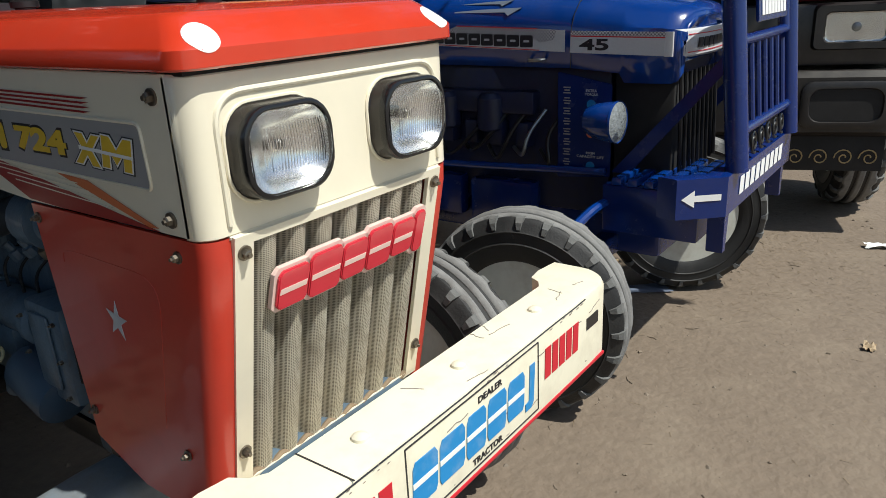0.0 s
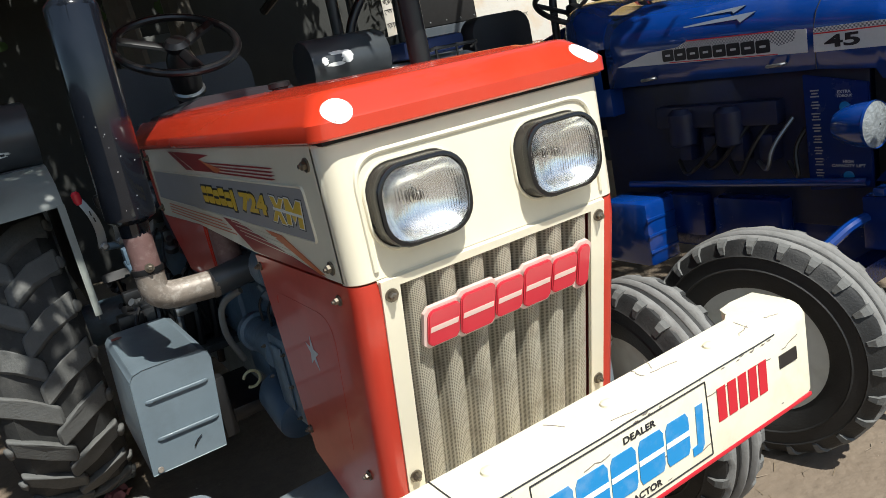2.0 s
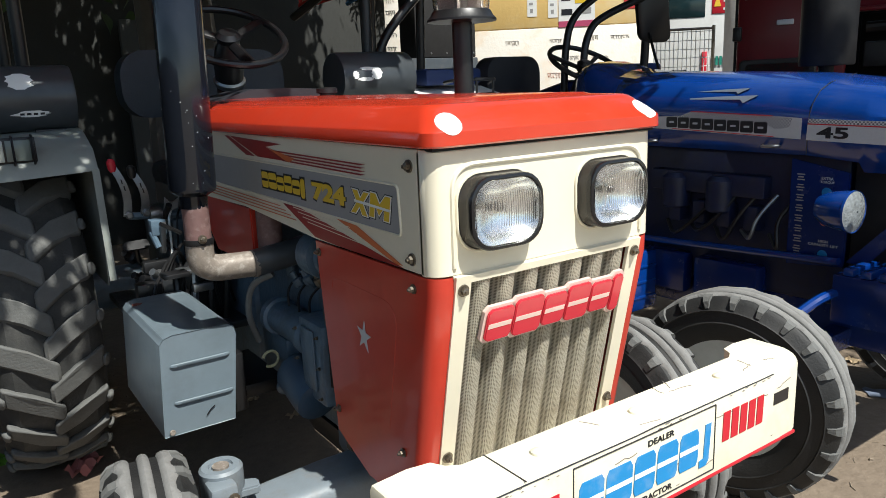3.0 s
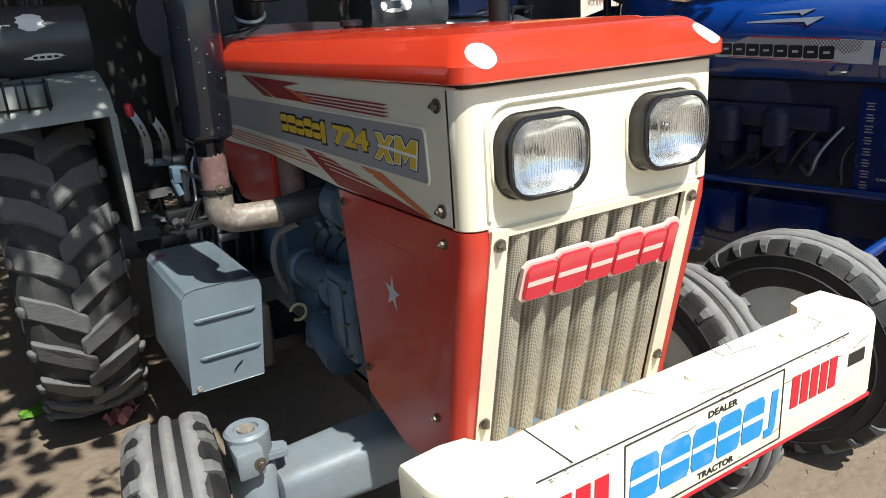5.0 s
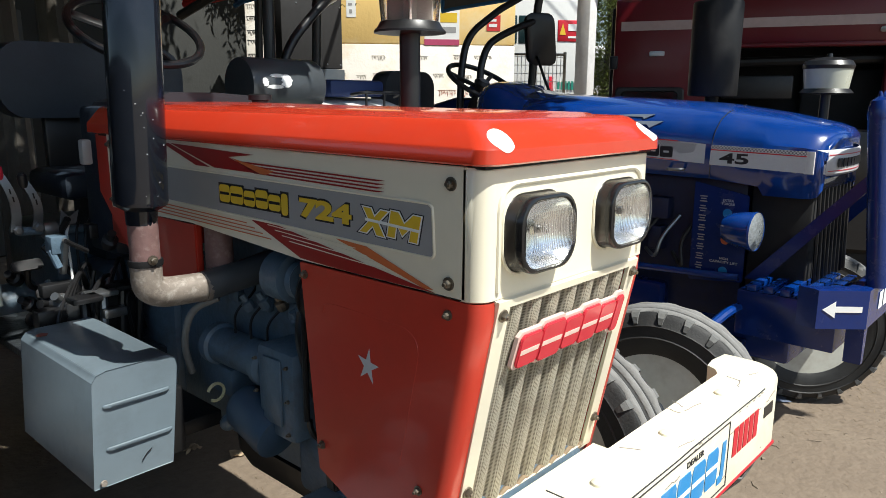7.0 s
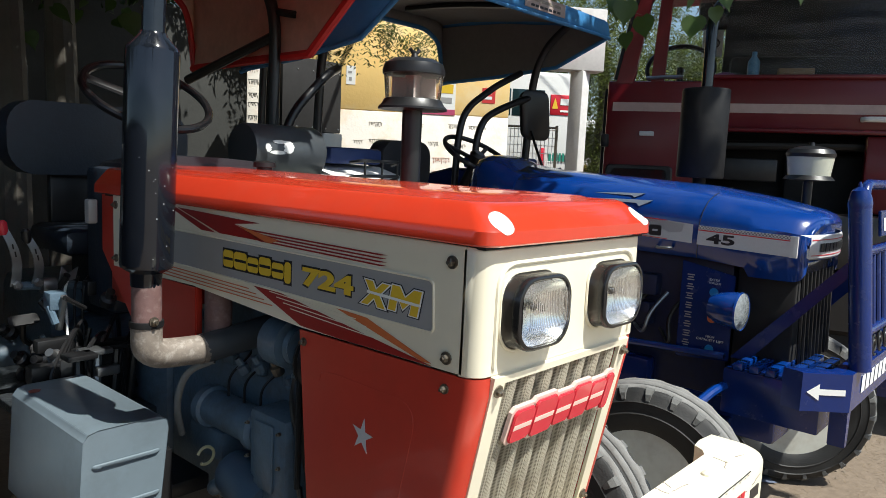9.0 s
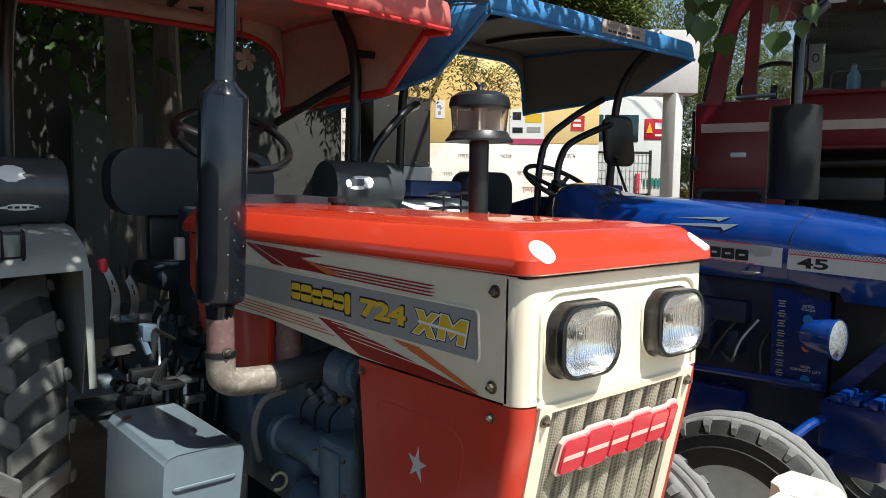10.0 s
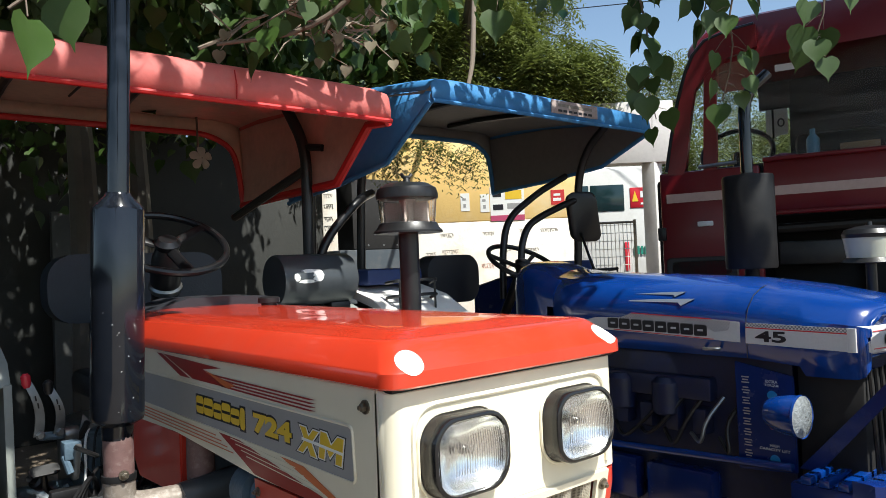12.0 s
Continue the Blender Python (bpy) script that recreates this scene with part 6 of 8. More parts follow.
    prism(bm, [(0.275, 0.72), (0.49, 0.70), (0.49, 1.10), (0.275, 1.06)], (-0.262, 0, 0), (0, 1, 0), (0, 0, 1), (0.012, 0, 0), 0.003)
    pn = part("side_panel", bm, M_BLUE2, blue, "dark blue printed side panel")
    for k in range(8):
        for q in (0.0, 0.010, 0.020):
            part("name_bar", slab(rrect(0.030 if (k + int(q * 100)) % 2 else 0.022, 0.0045, 0.001, 2, -0.450, 0.755 + 0.0385 * k + q), (-0.2625, 0, 0), (0, -1, 0), (0, 0, 1), (-0.0008, 0, 0)), M_GREYBAND, pn)
    for k, (txt, z) in enumerate((("EXTRA", 1.03), ("TORQUE", 1.016), ("HIGH", 0.80), ("CAPACITY LIFT", 0.786))):
        wd = 0.0085 * len(txt)
        lettering("panel_word", txt, (-0.2625, 0.352 + wd / 2, z), (0, -1, 0), (0, 0, 1), 0.010, wd, M_SILVER, pn)
    for z, m in ((0.985, M_CYAN), (0.88, M_ORG), (0.755, M_CYAN)):
        bm = bmesh.new()
        lathe(bm, [(0.018, 0), (0.018, 0.001)], (-0.2625, 0.352, z), (-1, 0, 0), 18)
        part("round_mark", bm, m, pn)
    # lamp
    bm = bmesh.new()
    ax = V(-0.05, -1, 0.0).normalized()
    at = V(-0.362, 0.240, 0.945)
    lathe(bm, [(0.02, -0.09), (0.045, -0.08), (0.060, -0.05), (0.069, 0.0), (0.071, 0.028), (0.074, 0.030), (0.073, 0.038), (0.068, 0.034)], at, ax, 30, cap=False)
    lp = part("headlamp", bm, M_BLUE, blue, "round headlamp in a blue bowl")
    bm = bmesh.new()
    lathe(bm, [(0.070, 0.034), (0.05, 0.01), (0.02, -0.01), (0.004, -0.012)], at, ax, 28, cap=False)
    part("reflector", bm, M_FACET, lp)
    bm = bmesh.new()
    lathe(bm, [(0.070, 0.036), (0.055, 0.042), (0.033, 0.046), (0.004, 0.048), (0.004, 0.045), (0.033, 0.043), (0.055, 0.039), (0.069, 0.034)], at, ax, 28)
    part("lens", bm, M_MILKY, lp, "bright ribbed lens")
    bm = bmesh.new()
    tube(bm, [(-0.25, 0.30, 0.93), (-0.355, 0.29, 0.94)], 0.018, 10)
    part("bracket", bm, M_BLUE2, lp)
    bm = bmesh.new()
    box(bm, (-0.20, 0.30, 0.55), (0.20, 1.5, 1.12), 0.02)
    eng = part("engine", bm, M_DARKBLUE, blue, "oily blue engine, shade under the hood put into its colour")
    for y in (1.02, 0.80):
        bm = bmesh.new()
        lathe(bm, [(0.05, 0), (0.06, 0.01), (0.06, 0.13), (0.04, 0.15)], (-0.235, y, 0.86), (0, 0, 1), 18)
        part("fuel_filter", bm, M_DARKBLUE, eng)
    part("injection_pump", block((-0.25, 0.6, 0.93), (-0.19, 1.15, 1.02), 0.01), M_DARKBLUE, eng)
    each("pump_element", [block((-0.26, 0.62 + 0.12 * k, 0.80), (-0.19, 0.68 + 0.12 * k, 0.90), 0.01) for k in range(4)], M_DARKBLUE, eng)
    for k in range(5):
        bm = bmesh.new()
        tube(bm, arc([(-0.25, 1.05 - 0.12 * k, 0.80), (-0.30, 0.98 - 0.12 * k, 0.74 + 0.03 * (k % 2)), (-0.28, 0.85 - 0.08 * k, 0.86), (-0.22, 0.8 - 0.08 * k, 0.95)], 0.06), 0.008, 8)
        part("fuel_hose", bm, M_LEVER if k == 3 else M_BLK, eng)
    bm = bmesh.new()
    tube(bm, [(-0.285, 0.28, 0.745), (-0.285, 1.30, 0.70)], 0.015, 12)
    part("side_rail", bm, M_BLUE, blue)
    bm = bmesh.new()
    box(bm, (-0.18, 0.10, 0.40), (0.18, 1.5, 0.64), 0.02)
    part("chassis", bm, M_BLUE2, blue)
    part("oil_filter_housing", block((-0.27, 0.60, 0.44), (-0.181, 0.9, 0.66), 0.02), M_BLUE2, blue)
    part("starter_motor", block((-0.26, 0.95, 0.48), (-0.181, 1.2, 0.66), 0.02), M_BLUE2, blue)
    bm = bmesh.new()
    box(bm, (-0.43, 1.10, 0.38), (-0.24, 1.36, 0.66), 0.025)
    tb = part("tool_box", bm, M_BLUE, blue, "chipped blue steel tool box")
    for k in range(3):
        bm = bmesh.new()
        box(bm, (-0.43, 1.096, 0.44 + 0.07 * k), (-0.26, 1.104, 0.455 + 0.07 * k), 0.003)
        part("pressed_rib", bm, M_BLUE, tb)
    # sloping radiator grille and its braces
    bm = bmesh.new()
    box(bm, (-0.22, 0.06, 0.66), (0.22, 0.28, 1.1), 0.01)
    part("radiator", bm, M_DARK, blue)
    for k in range(9):
        bm = bmesh.new()
        x0 = -0.20 + 0.05 * k
        tube(bm, [(x0, 0.05, 1.14), (x0, 0.035, 0.74)], 0.007, 6)
        part("grille_bar", bm, M_BLK, blue)
    for s in (-1, 1):
        bm = bmesh.new()
        prism(bm, [(-0.19, 1.20), (-0.14, 1.20), (0.27, 0.74), (0.20, 0.74)], (s * 0.262, 0, 0), (0, 1, 0), (0, 0, 1), (-s * 0.012, 0, 0), 0.003)
        part("brace", bm, M_BLUE2, blue)


def bar(x, z):
    """A point of the bull bar, which leans back a little."""
    return V(x, -0.20 + (z - 0.83) * 0.1, z)


def blue_front():
    # bumper with bent wings, bull bar
    bm = bmesh.new()
    plan = [(-0.553, -0.075), (-0.445, -0.200), (0.445, -0.200), (0.553, -0.075)]
    loft(bm, [[V(x, y, 0.682), V(x, y, 0.812), V(x, y + 0.012, 0.815), V(x * 0.98, y + 0.065, 0.815), V(x * 0.98, y + 0.065, 0.682)] for x, y in plan])
    bp = part("bumper", bm, M_BLUE2, blue, "blue steel bumper with a white arrow and angled ends")
    bm = bmesh.new()
    u = V(0.108, -0.125, 0).normalized()
    wn2 = V(-0.125, -0.108, 0).normalized()
    o = V(-0.553, -0.075, 0.682) + wn2 * 0.0015
    pts = [(0.016, 0.066), (0.058, 0.094), (0.058, 0.077), (0.145, 0.077), (0.145, 0.057), (0.058, 0.057), (0.058, 0.038)]
    prism(bm, pts, o, u, (0, 0, 1), wn2 * 0.001)
    part("arrow", bm, M_WHITE, bp, "white painted arrow")
    each("plate_bar", [slab([(x0, 0.722), (x0 + 0.05, 0.722), (x0 + 0.053, 0.782), (x0 + 0.003, 0.782)], (0, -0.2015, 0), (1, 0, 0), (0, 0, 1), (0, -0.001, 0)) for x0 in [-0.31 + 0.068 * k for k in range(9)]], M_WHITE, bp)
    part("weight_tray", block((-0.40, -0.10, 0.56), (0.02, 0.24, 0.730), 0.006), M_BLUE2, bp)
    each("step_slat", [block((-0.40, -0.06 + 0.058 * k, 0.731), (0.02, -0.026 + 0.058 * k, 0.757), 0.004) for k in range(5)], M_BLUE, bp)
    for s in (-1, 1):
        bm = bmesh.new()
        prism(bm, [(-0.02, 0.682), (0.03, 0.682), (0.025, 0.545), (-0.005, 0.545)], (s * 0.385, -0.190, 0), (s, 0, 0), (0, 0, 1), (0, 0.055, 0), 0.002)
        part("hanging_bracket", bm, M_BLUE2, bp)
        bm = bmesh.new()
        tube(bm, [bar(s * 0.36, 0.812), bar(s * 0.36, 1.36)], 0.036, 16)
        lathe(bm, [(0.036, 1.365), (0.038, 1.38), (0.036, 1.40), (0.028, 1.425), (0.008, 1.438), (0.004, 1.455)], bar(s * 0.36, 0), (0, 0.1, 1), 18)
        part("bull_bar_post", bm, M_BLUE2, blue)
    each("bull_bar_rail", [tube(bmesh.new(), [bar(-0.35, z), bar(0.35, z)], 0.018, 12) for z in (0.93, 1.21)], M_BLUE2, blue)
    bm = bmesh.new()
    tube(bm, arc([bar(-0.30, 1.21), bar(-0.30, 1.44), bar(0.30, 1.44), bar(0.30, 1.21)], 0.08, 7), 0.018, 12)
    part("bull_bar_hoop", bm, M_BLUE2, blue)
    for k in range(7):
        bm = bmesh.new()
        x0 = -0.26 + 0.52 * k / 6
        tube(bm, [bar(x0, 0.93), bar(x0, 1.21)], 0.010, 8)
        part("bull_bar_rod", bm, M_BLUE2, blue)
    scrolls = []
    for k in range(6):
        pts = []
        for i in range(22):
            a = i / 21 * 3.6 * math.pi
            r = 0.012 + 0.0022 * a
            pts.append(bar(-0.25 + 0.10 * k + r * math.cos(a), 0.87 + r * 1.1 * math.sin(a)))
        scrolls.append(tube(bmesh.new(), pts, 0.005, 6))
    each("scroll", scrolls, M_BLK, blue)
    sg = part("name_plate", slab([(-0.20, 1.26), (0.20, 1.26), (0.20, 1.35), (-0.20, 1.35)], bar(0, 0) - V(0, 0.032, 0), (1, 0, 0), (0, 0.1, 1), (0, 0.01, 0), 0.003), M_BLUE2, blue)
    each("plate_bar", [slab([(x0, 1.28), (x0 + 0.034, 1.28), (x0 + 0.034, 1.325), (x0, 1.325)], bar(0, 0) - V(0, 0.0345, 0), (1, 0, 0), (0, 0.1, 1), (0, 0.002, 0)) for x0 in [-0.165 + 0.042 * k for k in range(8)]], M_WHITE, sg)
    # axle and wheels
    bm = bmesh.new()
    tube(bm, [(-0.56, 0.30, 0.44), (0.56, 0.30, 0.44)], 0.05, 4)
    part("front_axle", bm, M_BLUE2, blue)
    for s in (-1, 1):
        bm = bmesh.new()
        lathe(bm, [(0.035, 0.30), (0.04, 0.32), (0.04, 0.54), (0.03, 0.56)], (s * 0.56, 0.30, 0), (0, 0, 1), 16)
        tube(bm, [(s * 0.56, 0.30, 0.38), (s * 0.68, 0.33, 0.375)], 0.03, 12)
        tube(bm, arc([(s * 0.60, 0.30, 0.57), (s * 0.45, 0.24, 0.66), (s * 0.32, 0.22, 0.66)], 0.05), 0.018, 10)
        part("steering_arm", bm, M_BLUE, blue)
    wheel(blue, (-0.765, 0.352, 0.361), 12, 0.361, 0.170, 0.202)
    wheel(blue, (0.57, 0.25, 0.37), 30, 0.37, 0.17, 0.228)
    for s in (-1, 1):
        wheel(blue, (s * 0.72, 2.3, 0.66), 0, 0.66, 0.34, 0.36, rear=True, name="rear_wheel")


def blue_rest():
    # exhaust and air cleaner beyond the hood
    bm = bmesh.new()
    lathe(bm, [(0.03, 1.2), (0.03, 1.43), (0.104, 1.432), (0.108, 1.44), (0.108, 1.835), (0.104, 1.843), (0.03, 1.847), (0.028, 1.855)], (0.27, 0.67, 0), (0, 0, 1), 36)
    mf = part("muffler", bm, M_MUFF, blue, "black upright exhaust muffler")
    bm = bmesh.new()
    tube(bm, arc([(0.27, 0.67, 1.84), (0.27, 0.67, 2.20), (0.36, 0.60, 2.295)], 0.10, 7), 0.026, 14)
    part("stack_pipe", bm, M_EXH, mf)
    bm = bmesh.new()
    lathe(bm, [(0.02, 1.1), (0.02, 1.44), (0.104, 1.446), (0.088, 1.464)], (0.30, 0.20, 0), (0, 0, 1), 28)
    ip = part("intake_pipe", bm, M_BLK, blue, "air intake with a milky pre-cleaner bowl")
    bm = bmesh.new()
    lathe(bm, [(0.084, 1.462), (0.095, 1.545), (0.088, 1.547)], (0.30, 0.20, 0), (0, 0, 1), 28)
    part("bowl", bm, mat("milky_bowl_plastic", (0.52, 0.52, 0.42), 0.3, vary=0.08), ip)
    bm = bmesh.new()
    lathe(bm, [(0.097, 1.543), (0.100, 1.558), (0.088, 1.576), (0.05, 1.588), (0.012, 1.592), (0.010, 1.606)], (0.30, 0.20, 0), (0, 0, 1), 28)
    part("cap", bm, M_BLK, ip)
    # dashboard hump, steering wheel, seat, fenders
    bm = bmesh.new()
    rows = []
    for y, zt, w in ((1.36, 1.425, 0.272), (1.42, 1.438, 0.272), (1.48, 1.46, 0.262), (1.55, 1.487, 0.242), (1.61, 1.502, 0.215), (1.67, 1.497, 0.185), (1.705, 1.47, 0.165), (1.72, 1.41, 0.15)):
        ring = [V(-w, y, 1.0)]
        for k in range(13):
            a = math.pi * (1 - k / 12)
            ring.append(V(w * math.copysign(abs(math.cos(a)) ** 0.6, math.cos(a)), y, zt - 0.11 + 0.11 * math.sin(a) ** 0.75))
        rows.append(ring + [V(w, y, 1.0)])
    loft(bm, rows)
    part("dashboard", bm, M_BLUE, blue, angle=60)
    tilt = V(0.0, -0.5, 0.86).normalized()
    hub = V(0.06, 1.85, 1.495)
    bm = bmesh.new()
    u = V(1, 0, 0)
    w = tilt.cross(u)
    tube(bm, [hub + (u * math.cos(2 * math.pi * k / 40) + w * math.sin(2 * math.pi * k / 40)) * 0.205 for k in range(41)], 0.0135, 10, cap=False)
    for k in range(3):
        a = 2 * math.pi * k / 3 + 0.5
        tube(bm, [hub - tilt * 0.03, hub + (u * math.cos(a) + w * math.sin(a)) * 0.2], 0.012, 8)
    lathe(bm, [(0.04, -0.04), (0.05, 0.0), (0.03, 0.018)], hub, tilt, 18)
    tube(bm, [hub, hub - tilt * 0.4], 0.028, 12)
    part("steering_wheel", bm, M_BLK, blue, "black steering wheel")
    bm = bmesh.new()
    loft(bm, [[V(x, y, z) for x, z in rrect(0.44 - 0.04 * abs(k - 1.5), 0.27, 0.09, 6, -0.145, 1.425)] for k, y in enumerate((2.20, 2.23, 2.29, 2.32))])
    part("seat_back", bm, M_VINYL, blue, "black padded seat back")
    bm = bmesh.new()
    box(bm, (-0.30, 1.92, 1.10), (0.14, 2.26, 1.20), 0.03)
    part("seat_cushion", bm, M_VINYL, blue)
    for s in (-1, 1):
        bm = bmesh.new()
        prof = [(1.68, 1.20), (1.74, 1.27), (1.90, 1.36), (2.10, 1.41), (2.40, 1.42), (2.70, 1.35)]
        loft(bm, [[V(s * 0.46, y, z), V(s * 0.92, y, z), V(s * 0.92, y, z - 0.04), V(s * 0.46, y, z - 0.01)] for y, z in prof])
        f = part("fender", bm, M_CONC, blue, "white rear fender", 50)
        bm = bmesh.new()
        prism(bm, prof + [(2.7, 0.8), (1.7, 0.8)], (s * 0.46, 0, 0), (0, 1, 0), (0, 0, 1), (s * 0.005, 0, 0))
        part("inner_wall", bm, M_BLUE2, f)
        each("guard_rail", [tube(bmesh.new(), arc([(s * 0.60, 1.86, 1.35 + q), (s * 0.60, 1.80, 1.37 + q), (s * 0.85, 1.80, 1.37 + q), (s * 0.85, 1.88, 1.36 + q)], 0.03, 4), 0.008, 8) for q in (0.0, 0.07)], M_BLK, f)
        each("guard_rod", [tube(bmesh.new(), [(s * x0, 1.80, 1.29), (s * x0, 1.80, 1.45)], 0.006, 6) for x0 in (0.62, 0.72, 0.83)], M_BLK, f)
        bm = bmesh.new()
        box(bm, (s * 0.70 - 0.17, 2.0, 1.42), (s * 0.70 + 0.17, 2.36, 1.50), 0.02)
        part("fender_seat", bm, mat("blue_vinyl" + ("_l" if s < 0 else "_r"), (0.012, 0.03, 0.12), 0.5, vary=0.15), f, "blue padded fender seat")
    # mirror on a stalk
    bm = bmesh.new()
    tube(bm, arc([(0.40, 1.62, 1.40), (0.50, 1.75, 1.52), (0.60, 1.88, 1.66)], 0.1), 0.008, 8)
    mr = part("mirror_arm", bm, M_BLK, blue)
    bm = bmesh.new()
    loft(bm, [[V(0.625 + x * 0.8 + (z - 1.76) * -0.15, 1.86 + d - 0.5 * x, z) for x, z in rrect(0.19 * k, 0.30 * k, 0.05 * k, 5, 0, 1.76)] for d, k in ((0, 0.9), (0.01, 1.0), (0.035, 0.95), (0.045, 0.7))])
    part("mirror", bm, M_BLK, mr, "black rear-view mirror")
    for line in ([(0.04, 2.0, 1.30), (0.05, 2.0, 1.55), (0.08, 2.0, 1.70), (0.15, 2.0, 1.785), (0.38, 2.0, 1.916), (0.62, 2.0, 2.02)], [(0.08, 1.9, 1.34), (0.10, 1.9, 1.60), (0.16, 1.9, 1.71), (0.29, 1.9, 1.768), (0.487, 1.9, 1.835), (0.62, 1.9, 1.872)]):
        part("grab_rail", tube(bmesh.new(), arc(line, 0.06, 5), 0.02, 12), M_BLK, blue)


blue_hood()
blue_front()
blue_rest()
cb = canopy(blue, 0.0, 1.52, 2.85, 0.825, 2.225, 2.335, M_CANBLUE, M_CANGREY, M_CANBLUE, label="blue tarpaulin canopy with grey lining", posts=(0.93, 0.42), flap_left=1.5, rear_post=False, bows=((-0.40, -0.12), (0.30, 0.30)))
bm = bmesh.new()
box(bm, (-0.05, 1.506, 2.252), (0.32, 1.511, 2.32), 0.001)
lb = part("canopy_label", bm, mat("worn_label_cloth", (0.40, 0.33, 0.31), 0.7, vary=0.15, dirt=(0.2, 0.1, 0.09), dirt_amount=0.7, dirt_scale=30), cb, "pale printed name label")
bm = bmesh.new()
box(bm, (0.0, 1.5045, 2.289), (0.27, 1.5065, 2.304))
part("label_bar", bm, M_RUST, lb)
each("label_bar", [block((-0.0 + 0.04 * k, 1.5045, 2.262), (0.03 + 0.04 * k, 1.5065, 2.274)) for k in range(7)], M_INK, lb)


# ---- the truck ----
M_STRIPE = mat("dull_pale_stripe", (0.42, 0.30, 0.27), 0.4, vary=0.12, dirt=(0.25, 0.16, 0.14), dirt_amount=0.5)
truck = thing("truck", (3.47, 0.55, 0), "maroon lorry cab with pale stripes and a dark bumper", "truck", turn=-70)


def build_truck():
    # local: x along the cab front, y back into the cab, front face at y = 0
    w = 1.2
    bm = bmesh.new()
    box(bm, (-0.60, 0.0, 1.73), (w, 0.10, 2.05), 0.02)
    fp = part("front_panel", bm, M_TRUCK, truck, "maroon panel under the windscreen with a pale stripe")
    part("pale_stripe", block((-0.58, -0.003, 1.83), (w - 0.03, 0.004, 1.885)), M_STRIPE, fp)
    part("panel_ledge", block((-0.60, -0.03, 2.03), (w, 0.06, 2.055), 0.008), M_TRUCK, fp)
    part("panel_ledge", block((-0.60, -0.02, 1.715), (w, 0.06, 1.74), 0.008), M_TRUCK, fp)
    # door panel beside it
    bm = bmesh.new()
    box(bm, (-w, 0.0, 1.15), (-0.62, 0.06, 2.02), 0.015)
    dr = part("door", bm, M_TRUCK, truck, "maroon cab door with a pale stripe")
    part("pale_stripe", block((-w + 0.04, -0.003, 1.83), (-0.66, 0.003, 1.885)), M_STRIPE, dr)
    part("door_handle", block((-0.98, -0.02, 1.675), (-0.89, 0.0, 1.705), 0.006), M_SILVER, dr, "silver door handle")
    bm = bmesh.new()
    loft(bm, [[V(-0.97 + x, y, z) for x, z in rrect(a, b, 0.03, 4, 0, 1.42)] for y, a, b in ((0.0, 0.42, 0.14), (-0.012, 0.40, 0.13), (-0.012, 0.35, 0.09), (0.01, 0.34, 0.08))])
    part("step_recess", bm, M_TRUCKGREY, dr)
    part("hinge", block((-w - 0.02, -0.02, 1.60), (-w + 0.03, 0.03, 1.68), 0.006), M_BLK, dr)
    # door window frame with two panes
    bm = bmesh.new()
    rim = [(-1.175, 2.0), (-1.145, 2.02), (-1.10, 2.25), (-1.055, 2.457), (-1.003, 2.625), (-0.955, 2.725), (-0.884, 2.80), (-0.747, 2.835), (-0.60, 2.85)]
    prism(bm, rim + [(-0.60, 2.72), (-0.76, 2.68), (-0.88, 2.61), (-0.962, 2.513), (-0.99, 2.36), (-1.034, 2.05), (-1.05, 2.0)], (0, 0, 0), (1, 0, 0), (0, 0, 1), (0, 0.06, 0))
    prism(bm, [(-0.935, 2.0), (-0.855, 2.0), (-0.835, 2.64), (-0.905, 2.60)], (0, 0.004, 0), (1, 0, 0), (0, 0, 1), (0, 0.05, 0))
    wf = part("window_frame", bm, M_TRUCK, dr)
    part("rubber_seal", tube(bmesh.new(), [(x - 0.012, 0.03, z + 0.008) for x, z in rim[1:]], 0.016, 8), M_BLK, wf, "black rubber seal")
    part("grab_handle", tube(bmesh.new(), [(-0.96, -0.012, 2.035), (-0.86, -0.02, 2.04), (-0.74, -0.02, 2.043)], 0.012, 8), M_LEVER, dr)
    # grille opening below the panel, its shade put into near-black parts
    part("front_panel", block((0.30, 0.02, 1.26), (w, 0.10, 1.714), 0.02), M_TRUCK, truck)
    part("hand_rail", tube(bmesh.new(), arc([(0.26, -0.02, 1.80), (0.28, -0.06, 1.80), (0.95, -0.06, 1.80), (0.97, -0.02, 1.80)], 0.02, 3), 0.016, 10), M_CONC, truck, "white grab rail")
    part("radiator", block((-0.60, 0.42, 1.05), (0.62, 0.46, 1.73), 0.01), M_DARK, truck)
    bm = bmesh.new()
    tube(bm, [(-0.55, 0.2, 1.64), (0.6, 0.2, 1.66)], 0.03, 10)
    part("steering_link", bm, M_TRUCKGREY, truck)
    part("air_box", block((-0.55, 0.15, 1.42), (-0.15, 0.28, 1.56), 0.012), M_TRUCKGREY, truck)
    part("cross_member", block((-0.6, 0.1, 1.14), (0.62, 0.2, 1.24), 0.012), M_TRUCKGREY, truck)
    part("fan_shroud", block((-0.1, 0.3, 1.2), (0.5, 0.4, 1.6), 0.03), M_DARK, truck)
    # cab shell, its inside shade painted near-black
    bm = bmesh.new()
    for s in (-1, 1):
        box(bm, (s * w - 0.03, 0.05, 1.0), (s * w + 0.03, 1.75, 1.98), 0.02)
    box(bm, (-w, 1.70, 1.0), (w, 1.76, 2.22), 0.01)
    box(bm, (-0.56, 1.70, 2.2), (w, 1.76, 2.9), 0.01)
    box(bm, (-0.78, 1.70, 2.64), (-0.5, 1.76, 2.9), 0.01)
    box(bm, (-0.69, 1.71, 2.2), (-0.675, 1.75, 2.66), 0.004)
